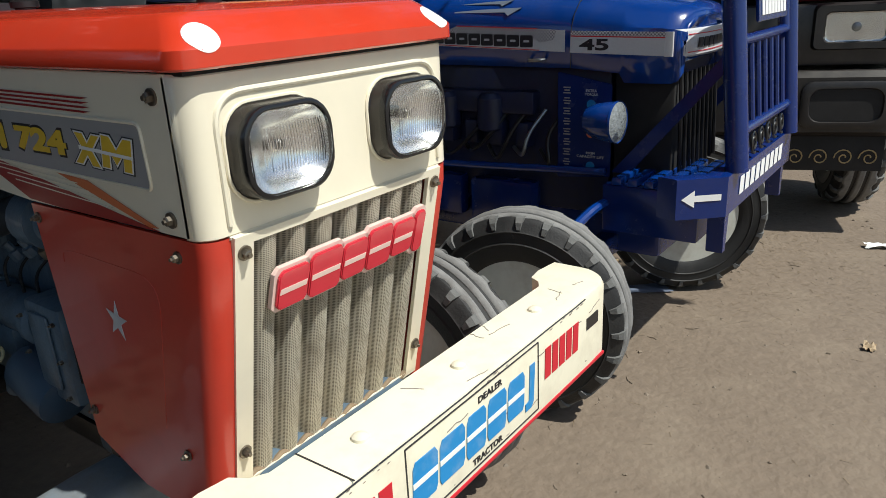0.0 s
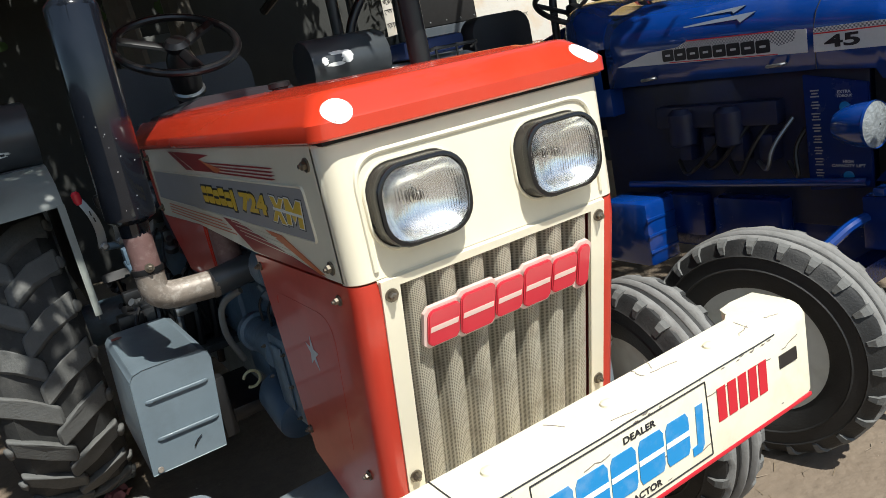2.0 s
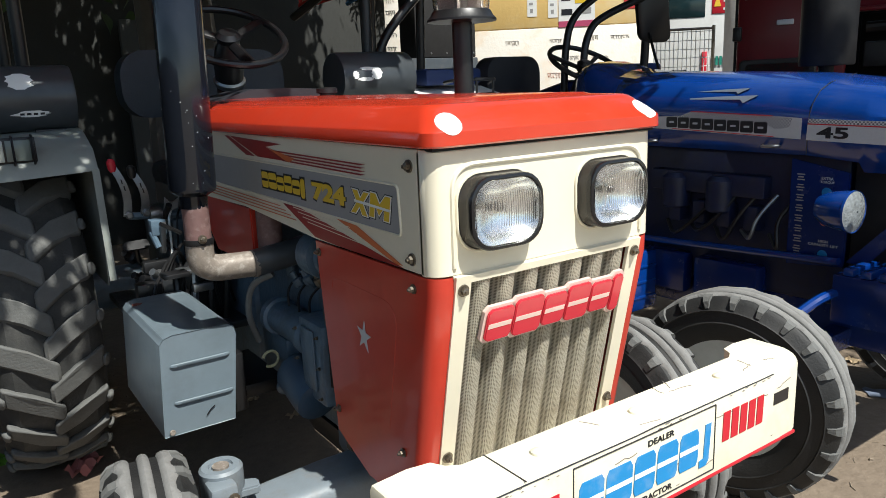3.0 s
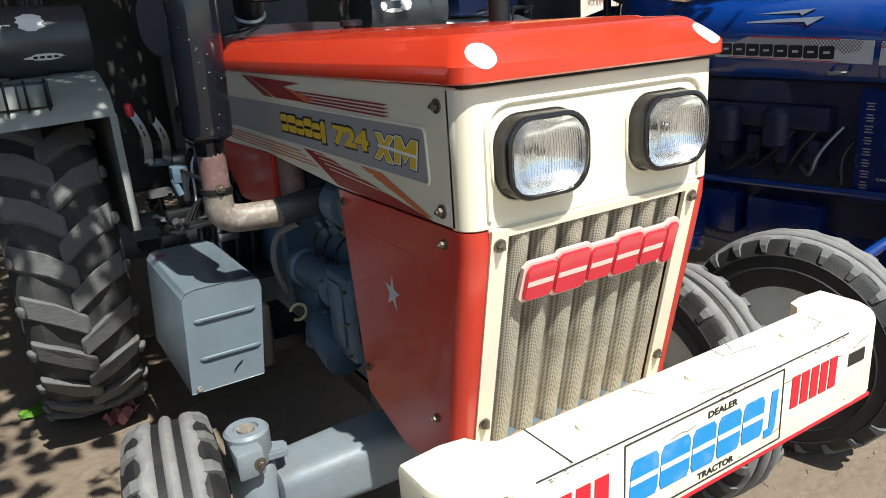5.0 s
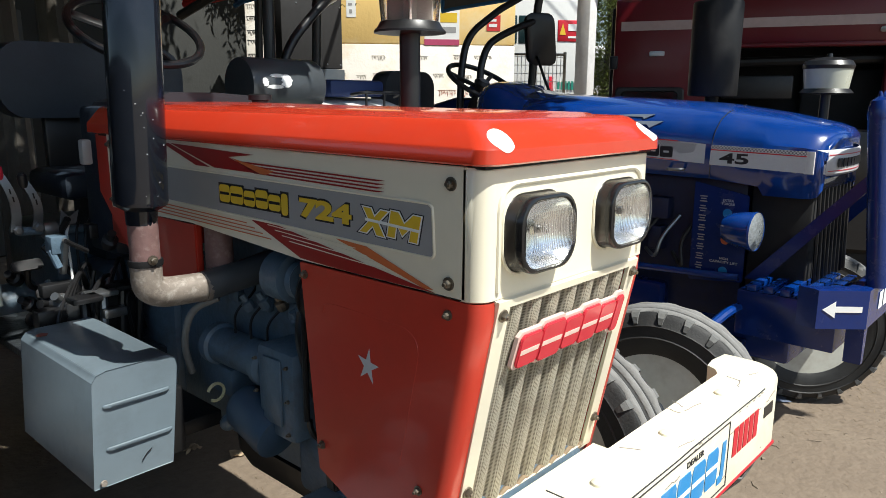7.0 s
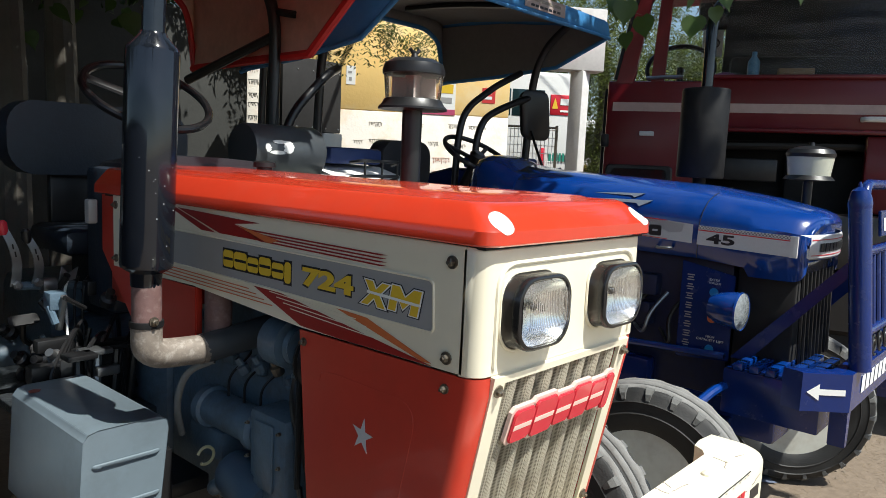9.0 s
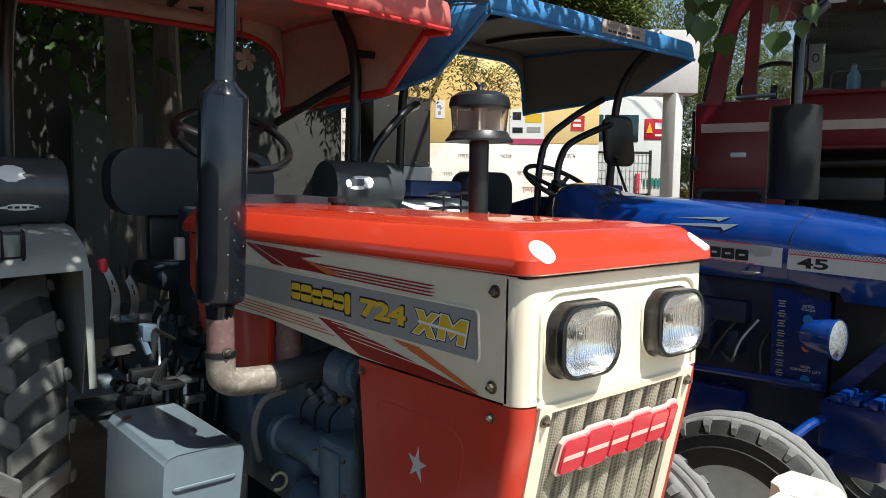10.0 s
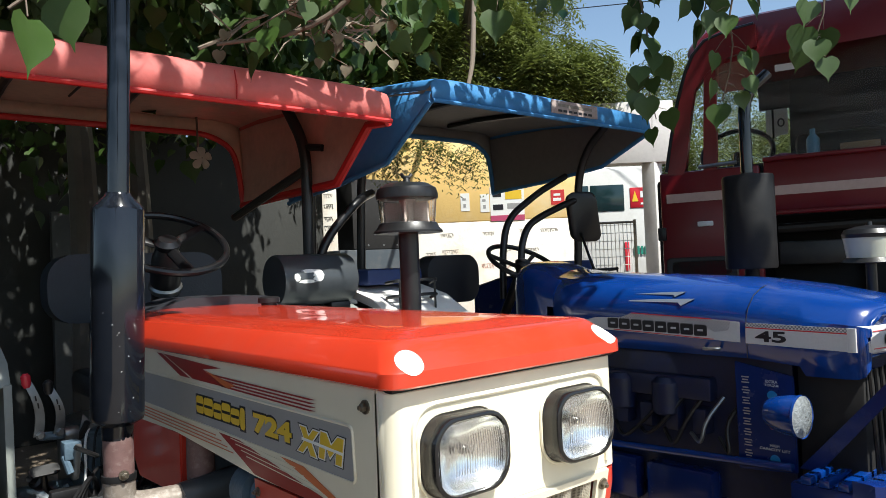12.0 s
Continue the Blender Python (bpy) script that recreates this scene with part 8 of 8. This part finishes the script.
def fig_cloud(name, boxes, parent, seed, size=0.112, label="dense heart-shaped leaves"):
    """Many folded heart-shaped leaves in loose clumps, as one crown."""
    rng = np.random.default_rng(seed)
    pts = []
    for (x0, x1), (y0, y1), (z0, z1), clumps, per in boxes:
        o = rng.uniform((x0, y0, z0), (x1, y1, z1), (clumps, 3))
        pts.append((o[:, None, :] + rng.normal(0, 0.19, (clumps, per, 3))).reshape(-1, 3))
    p = np.concatenate(pts)
    d, r, f = leaf_frames(p, rng, 0.2)
    s = size * rng.uniform(0.6, 1.2, len(p))
    half = ((0.22, -0.02), (0.40, 0.10), (0.49, 0.30), (0.42, 0.52), (0.24, 0.74), (0.07, 0.94))
    shape = [(0, 0.06, 0), (0, 0.5, -0.02), (0, 1.14, -0.10)] + [(q * x, y, 0.17 * x - 0.08 * y * y) for q in (1, -1) for x, y in half]
    verts = np.stack([p + s[:, None] * (x * r + y * d + z * f) for x, y, z in shape], 1).reshape(-1, 3)
    k = 15 * np.arange(len(p))[:, None]
    faces = np.concatenate([k + np.array((0, 3, 4, 5, 6, 1)), k + np.array((0, 1, 12, 11, 10, 9))]).tolist() + np.concatenate([k + np.array((1, 6, 7, 8, 2)), k + np.array((1, 2, 14, 13, 12))]).tolist()
    me = bpy.data.meshes.new(name)
    me.from_pydata(verts.tolist(), [], faces)
    me.shade_smooth()
    me.materials.append(M_LEAF)
    ob = new(name, me)
    ob.parent = parent
    return tagged(ob, label, kind="stuff")


def neem_cloud(name, boxes, parent, seed, leaf=0.055, label="feathery yellow-green leaves"):
    """Drooping feathery leaves with paired narrow leaflets, as one crown."""
    rng = np.random.default_rng(seed)
    pts = []
    for c, r, count in boxes:
        q = rng.uniform(-1, 1, (count * 4, 3))
        ln = np.linalg.norm(q, axis=1)
        holes = np.sin(q[:, 0] * 7 + c[0]) + np.sin(q[:, 1] * 6 + q[:, 2] * 4) + np.sin(q[:, 2] * 8 + c[1])
        q = q[(ln < 1) & (rng.uniform(0, 1, len(q)) < 0.3 + 0.7 * ln) & (holes > -0.55)][:count]
        pts.append(q * np.array(r) + np.array(c))
    p = np.concatenate(pts)
    n = len(p)
    a = rng.uniform(0, 2 * math.pi, n)
    d = np.stack([np.cos(a), np.sin(a), rng.uniform(-1.1, 0.1, n)], 1)
    d /= np.linalg.norm(d, axis=1)[:, None]
    side = np.stack([d[:, 1], -d[:, 0], np.zeros(n)], 1)
    side /= np.linalg.norm(side, axis=1)[:, None]
    upv = np.cross(side, d)
    verts = []
    for i in range(6):
        base = p + d * (leaf * 0.55 * i) - np.array((0, 0, 0.006 * i * i))
        for s in (-1, 1):
            t = side * s + d * 0.55 - upv * 0.35
            t /= np.linalg.norm(t, axis=1)[:, None]
            ln = leaf * rng.uniform(0.75, 1.15, (n, 1))
            wv = d * ln * 0.15
            verts.append(np.stack([base, base + t * ln * 0.45 + wv, base + t * ln, base + t * ln * 0.45 - wv], 1))
    verts = np.concatenate(verts).reshape(-1, 3)
    faces = np.arange(len(verts)).reshape(-1, 4).tolist()
    me = bpy.data.meshes.new(name)
    me.from_pydata(verts.tolist(), [], faces)
    me.materials.append(M_NEEM)
    ob = new(name, me)
    ob.parent = parent
    return tagged(ob, label, kind="stuff")


def limb(parent, pts, r0, r1, material=None, name="limb"):
    bm = bmesh.new()
    n = len(pts)
    tube(bm, arc(pts, 0.3, 4), None or [r0 + (r1 - r0) * k / (n + (n - 2) * 5 - 1) for k in range(2 + (n - 2) * 6)], 10)
    return part(name, bm, material or M_BARK, parent)


rnd = random.Random(21)
fig = thing("tree", (0.22, 3.75, 0), "large fig tree with heart-shaped leaves, pale trunk coloured dark for shade", "tree", "yard trees")
FO = V(0.22, 3.75, 0)


def loc(*p):
    return Vector(p) - FO


limb(fig, [loc(0.22, 3.75, 0), loc(0.24, 3.75, 1.2), loc(0.22, 3.72, 2.2), loc(0.05, 3.4, 3.6)], 0.10, 0.06, name="trunk")
limb(fig, [loc(0.75, 4.3, 0), loc(0.72, 4.3, 1.4), loc(0.66, 4.2, 2.4), loc(0.4, 3.4, 3.4)], 0.12, 0.06, name="trunk")
limb(fig, [loc(0.1, 3.5, 3.2), loc(-0.4, 2.2, 3.9), loc(-1.0, 0.6, 4.0)], 0.06, 0.02)
limb(fig, [loc(0.5, 3.6, 3.1), loc(1.0, 2.4, 3.6), loc(1.7, 1.2, 3.3)], 0.05, 0.015)
limb(fig, [loc(0.65, 1.17, 2.62), loc(0.42, 1.36, 2.36), loc(0.10, 1.46, 2.29)], 0.012, 0.006, M_TWIG, "branch")
limb(fig, [loc(0.9, 2.0, 3.3), loc(0.75, 1.4, 2.8), loc(0.55, 1.5, 2.42)], 0.016, 0.006, M_TWIG, "branch")
# Clumps outside the view are added for the shade they cast.
CROWN_A = [
    ((-3.6, -0.7), (-1.2, 1.6), (3.0, 4.2), (42, 26)),
    ((0.5, 2.0), (2.6, 6.6), (2.95, 5.4), (190, 36)),
    ((-0.4, 1.0), (1.2, 3.2), (2.75, 3.7), (60, 28)),
    ((-2.6, -0.6), (4.0, 6.2), (1.8, 2.9), (14, 12)),
    ((2.6, 5.6), (-1.7, 0.2), (3.8, 5.2), (140, 30)),
    ((-1.5, -0.6), (0.2, 0.9), (3.0, 3.6), (14, 20)),
    ((-0.55, -0.25), (0.3, 0.8), (2.95, 3.4), (14, 26)),
    ((-3.4, -1.3), (-2.4, 0.2), (3.6, 4.4), (60, 34)),
    ((-0.9, 0.3), (0.9, 1.8), (3.5, 4.4), (14, 30)),
    ((-0.9, 0.9), (0.75, 1.1), (2.95, 3.3), (11, 8)),
]
CROWN_B = [
    ((-4.6, 0.5), (1.7, 6.6), (2.95, 5.4), (560, 40)),
    ((1.6, 2.75), (3.6, 6.4), (3.4, 5.6), (270, 36)),
    ((-0.1, 0.9), (3.2, 5.5), (1.9, 3.2), (10, 12)),
    ((1.0, 2.4), (0.6, 1.6), (2.95, 3.5), (16, 12)),
    ((2.6, 4.0), (-1.1, 0.2), (3.7, 4.4), (52, 26)),
    ((1.5, 2.6), (0.15, 0.6), (3.3, 3.8), (30, 26)),
    ((-3.4, -1.2), (-2.4, -0.4), (4.4, 5.2), (60, 34)),
    ((-0.9, 0.3), (-0.2, 1.8), (4.5, 5.4), (24, 30)),
    ((1.2, 2.6), (2.2, 3.4), (3.0, 3.6), (12, 14)),
]
for spans, seed in ((CROWN_A, 5), (CROWN_B, 15)):
    fig_cloud("crown", [tuple((lo - FO[i], hi - FO[i]) for i, (lo, hi) in enumerate(span)) + count for *span, count in spans], fig, seed)
for a, b, n, size in (((1.90, 0.98, 2.98), (1.92, 0.96, 2.12), 24, 0.108), ((2.02, 0.79, 2.95), (2.06, 0.73, 2.50), 8, 0.108), ((2.02, 0.59, 2.85), (1.99, 0.64, 2.15), 17, 0.105),
                      ((2.07, 0.21, 2.75), (2.05, 0.29, 2.25), 12, 0.105), ((1.49, 1.20, 2.95), (1.53, 1.15, 2.66), 7, 0.13), ((1.27, 1.43, 3.0), (1.37, 1.33, 2.66), 7, 0.13),
                      ((-0.65, 0.30, 2.12), (-0.70, 0.30, 1.90), 4, 0.085), ((-0.62, 0.32, 2.14), (-0.625, 0.30, 1.945), 2, 0.075), ((-0.52, 0.75, 2.34), (-0.50, 0.74, 2.17), 2, 0.09), ((-0.28, 0.99, 2.45), (-0.30, 1.0, 2.26), 3, 0.09),
                      ((0.62, 1.18, 2.60), (0.15, 1.46, 2.31), 9, 0.09), ((0.63, 1.42, 2.72), (0.52, 1.48, 2.40), 8, 0.095), ((0.33, 1.49, 2.70), (0.32, 1.46, 2.38), 7, 0.095)):
    leafy_twig(loc(*a), loc(*b), n, size, rnd, 0.09 if size > 0.1 else 0.05, fig)



def dry_spray(a, b, seed):
    """A pale leafless branch with forked twigs and a few curled dead leaves."""
    r = random.Random(seed)
    a, b = loc(*a), loc(*b)
    br = part("dry_branch", tube(bmesh.new(), [a.lerp(b, k / 6) + V(r.uniform(-1, 1), r.uniform(-1, 1), r.uniform(-1, 1)) * 0.02 for k in range(7)], [0.008 - 0.0007 * k for k in range(7)], 6), M_DRYTWIG, fig, "pale leafless branch")
    for k in range(9):
        p = a.lerp(b, 0.15 + 0.09 * k)
        e = p + V(r.uniform(-0.16, 0.16), r.uniform(-0.12, 0.05), r.uniform(-0.15, 0.13))
        m = p.lerp(e, 0.5) + V(r.uniform(-1, 1), 0, r.uniform(-1, 1)) * 0.02
        tw = part("twig", tube(bmesh.new(), [p, m, e], [0.0035, 0.0028, 0.0015], 5), M_DRYTWIG, br)
        if k % 2 == 0:
            bm = bmesh.new()
            fig_leaf(bm, e, V(r.uniform(-0.5, 0.5), r.uniform(-0.3, 0.3), -1), r.uniform(0.04, 0.065), V(r.uniform(-1, 1), -1, r.uniform(0, 0.6)), r.uniform(0.3, 0.6))
            part("leaf", bm, M_DRYLEAF, tw, "curled dead leaf", 60)


M_DRYTWIG = mat("pale_dry_twig", (0.27, 0.225, 0.175), 0.85, vary=0.25)
M_DRYLEAF = mat("dead_fig_leaf", (0.22, 0.19, 0.13), 0.8, vary=0.3, island=0.4, trans=0.25)
for k, (a, b) in enumerate((((0.15, 1.72, 2.36), (0.62, 1.62, 2.66)), ((0.40, 1.66, 2.42), (0.95, 1.72, 2.58)), ((0.98, 1.66, 2.72), (0.62, 1.60, 2.42)), ((0.30, 1.70, 2.62), (0.85, 1.64, 2.44)))):
    dry_spray(a, b, 60 + k)


def blossom(at, size):
    """A pale trumpet flower facing the yard."""
    fl = thing("flower", at, "pale cream trumpet flower in the shaded greenery", "flower", "pale flowers")
    for k in range(5):
        a = 2 * math.pi * k / 5 + 0.3
        u, w = V(math.cos(a), 0.1, math.sin(a)), V(-math.sin(a), 0.1, math.cos(a))
        bm = bmesh.new()
        loft(bm, [[u * (size * r) + w * (size * q * wd) - V(0, size * (0.25 - 0.3 * r + 0.1 * q * q), 0) for q in (-1, -0.4, 0.4, 1)] for r, wd in ((0.05, 0.08), (0.3, 0.22), (0.6, 0.36), (0.85, 0.34), (1.0, 0.16))], closed=False)
        part("petal", bm, M_PETAL, fl, angle=60)
    part("stem", tube(bmesh.new(), [(0, 0, 0), (0.01, 0.06, 0.04), (0.02, 0.10, 0.4)], 0.006, 6), M_TWIG, fl)


M_PETAL = mat("cream_petal", (0.50, 0.49, 0.43), 0.6, vary=0.1, trans=0.3)
blossom((0.55, 2.75, 2.11), 0.06)

neem = thing("tree", (5.6, 6.3, 0), "neem tree with feathery leaves over the yellow wall", "tree", "yard trees")
NO = V(5.6, 6.3, 0)


def nloc(x, y, z):
    return (x - NO.x, y - NO.y, z - NO.z)


limb(neem, [V(0, 0, 0), V(-0.1, -0.1, 2.5), V(-0.5, -0.6, 4.0), V(-1.2, -1.6, 4.6)], 0.16, 0.04, name="trunk")
limb(neem, [V(-0.2, -0.2, 3.0), V(-0.9, 0.0, 4.2), V(-1.7, 0.4, 5.0)], 0.08, 0.03)
neem_cloud("crown", [(nloc(5.3, 6.0, 4.3), (1.5, 0.9, 1.05), 5200), (nloc(6.1, 4.9, 3.75), (0.7, 0.7, 0.55), 1600), (nloc(4.0, 7.1, 4.2), (1.5, 0.9, 1.3), 6000), (nloc(5.0, 5.8, 3.25), (1.4, 0.4, 0.4), 1500),
                     (nloc(6.2, 6.8, 5.4), (1.8, 1.4, 1.2), 3000)], neem, 6, 0.09)
neem_cloud("sprig", [(nloc(2.45, 3.05, 2.37), (0.56, 0.07, 0.05), 120), (nloc(1.98, 3.05, 2.27), (0.10, 0.06, 0.10), 26), (nloc(2.62, 3.05, 2.27), (0.17, 0.05, 0.07), 32)], neem, 16, 0.042, "dark drooping leaf sprigs")
limb(neem, [V(*nloc(4.4, 4.7, 4.4)), V(*nloc(3.3, 3.6, 3.2)), V(*nloc(2.6, 3.05, 2.48)), V(*nloc(1.9, 3.05, 2.40))], 0.025, 0.006, M_TWIG, "branch")
far = thing("tree", (11.5, 6.5, 0), "distant green tree behind the yard", "tree", "yard trees")
limb(far, [V(0, 0, 0), V(0.1, 0, 2.5), V(0, 0.2, 4.5)], 0.2, 0.08, name="trunk")
neem_cloud("crown", [((0, 0, 3.0), (2.6, 2.2, 2.4), 6200), ((-1.6, 1.8, 2.0), (1.6, 1.4, 1.8), 2600), ((1.5, -2.5, 2.6), (2.4, 1.8, 2.4), 4600)], far, 7, 0.10, "feathery green leaves")
dk = thing("tree", (-2.2, 7.6, 0), "shaded tree behind the plaster wall", "tree", "yard trees")
limb(dk, [V(0, 0, 0), V(0.1, 0, 2.5), V(0, 0.2, 4.0)], 0.2, 0.08, name="trunk")
neem_cloud("crown", [((0, 0, 4.6), (3.6, 1.8, 2.2), 5200), ((3.6, 0.3, 4.6), (2.6, 1.6, 2.0), 5200)], dk, 8, 0.11, "dense dark leaves")
# ---- small things on the ground ----
rnd = random.Random(33)
bm = bmesh.new()
for k in range(4200):
    x, y = rnd.uniform(-1.6, 5.5), rnd.uniform(-2.2, 3.4)
    r = rnd.uniform(0.002, 0.006) if rnd.random() < 0.96 else rnd.uniform(0.007, 0.013)
    o = V(x, y, ground_height(x, y) + r * 0.3)
    a = rnd.uniform(0, 6.28)
    vs = [bm.verts.new(o + V(r * rnd.uniform(0.7, 1.2) * math.cos(a + q), r * rnd.uniform(0.7, 1.2) * math.sin(a + q), -r * 0.4)) for q in (0, 1.3, 2.6, 3.9, 5.1)]
    t = bm.verts.new(o + V(0, 0, r * 0.3))
    for i in range(5):
        bm.faces.new((vs[i], vs[(i + 1) % 5], t))
solo("gravel", bm, mat("grit", (0.20, 0.16, 0.12), 0.9, vary=0.2, island=0.5), "loose grit and pebbles on the packed ground", "gravel", kind="stuff")
bm = bmesh.new()
for k in range(1300):
    x, y = rnd.uniform(-0.5, 5.0), rnd.uniform(-2.2, 2.2)
    if k % 2 == 0:
        x, y = rnd.gauss(3.2, 0.5), rnd.gauss(0.0, 0.3)
    a, ln = rnd.uniform(0, 6.28), rnd.uniform(0.012, 0.05)
    d, n = V(math.cos(a), math.sin(a), rnd.uniform(-0.05, 0.1)), V(-math.sin(a), math.cos(a), 0) * 0.0012
    o = V(x, y, ground_height(x, y) + 0.002)
    p = [bm.verts.new(o + n), bm.verts.new(o - n), bm.verts.new(o + d * ln - n * 0.6), bm.verts.new(o + d * ln + n * 0.6)]
    bm.faces.new(p)
solo("straw", bm, mat("dry_straw", (0.20, 0.15, 0.095), 0.85, vary=0.2, island=0.4), "scattered dry straw on the ground", "straw", kind="stuff")


def scrap(name, x, y, w, h, material, label, category, crumple=0.02, seed=1):
    r = random.Random(seed)
    bm = bmesh.new()
    n = 6
    g = [[bm.verts.new((w * (i / n - 0.5) * (1 + 0.12 * r.uniform(-1, 1)), h * (j / n - 0.5) * (1 + 0.12 * r.uniform(-1, 1)), 0.004 + crumple * r.random())) for i in range(n + 1)] for j in range(n + 1)]
    for j in range(n):
        for i in range(n):
            bm.faces.new((g[j][i], g[j][i + 1], g[j + 1][i + 1], g[j + 1][i]))
    ob = solo(name, bm, material, label, category, at=(x, y, ground_height(x, y)), turn=r.uniform(0, 180), angle=30)
    return ob


M_RAG = mat("pink_rag", (0.45, 0.16, 0.15), 0.9, vary=0.2)
M_DRY = mat("dry_leaf", (0.36, 0.27, 0.17), 0.85, vary=0.25)
M_FILM = mat("blue_plastic_film", (0.16, 0.19, 0.26), 0.3, vary=0.15)
scrap("rag", -0.667, 1.97, 0.13, 0.09, M_RAG, "crumpled pink rag on the ground", "cloth", 0.05, 3)
scrap("plastic_film", 2.36, 0.36, 0.20, 0.10, M_FILM, "torn bluish plastic film on the ground", "litter", 0.008, 5)
scrap("paper_scrap", 3.50, -0.49, 0.14, 0.07, M_WHITE, "torn white paper scrap on the ground", "litter", 0.02, 6)
scrap("green_leaf", -0.95, 2.27, 0.12, 0.09, mat("fresh_leaf", (0.10, 0.25, 0.02), 0.5), "fresh green leaf by the tyre", "leaf", 0.02, 7)
for k, (x, y) in enumerate(((2.80, 0.75), (2.62, 0.66), (0.19, 1.9), (0.30, 1.72), (-0.43, 2.77), (1.7, 1.1), (1.3, 1.3), (2.9, -0.9), (3.3, -1.0), (2.2, -0.6), (-0.2, 2.4), (0.1, 2.2))):
    scrap("dry_leaf", x, y, 0.07, 0.045, M_DRY, "curled dry leaf on the ground", "leaf", 0.018, 20 + k)

# small clods, chips and twigs trodden into the ground
bm = bmesh.new()
for k in range(170):
    x, y = rnd.uniform(0.4, 4.6), rnd.uniform(-2.0, 1.2)
    a, ln = rnd.uniform(0, 6.28), rnd.uniform(0.015, 0.06) if k % 3 else rnd.uniform(0.006, 0.014)
    o = V(x, y, ground_height(x, y) + 0.002)
    d = V(math.cos(a), math.sin(a), 0)
    tube(bm, [o, o + d * ln * 0.5 + V(rnd.uniform(-0.01, 0.01), rnd.uniform(-0.01, 0.01), 0.002), o + d * ln], rnd.uniform(0.001, 0.002) if k % 3 else rnd.uniform(0.003, 0.006), 5)
solo("twigs", bm, mat("trodden_twig", (0.17, 0.135, 0.10), 0.9, vary=0.2, island=0.5), "small twigs and chips trodden into the ground", "twigs", kind="stuff")

# power lines against the sky
for k in range(3):
    bm = bmesh.new()
    tube(bm, [(6.0 + 0.6 * k, 8.5, 5.4 + 0.35 * k), (9.0, 4.0, 5.2 + 0.35 * k), (13.0, -3.0, 5.6 + 0.35 * k)], 0.008, 5)
    solo("power_line", bm, M_BLK, "thin black overhead power line", "cable", "overhead cables")
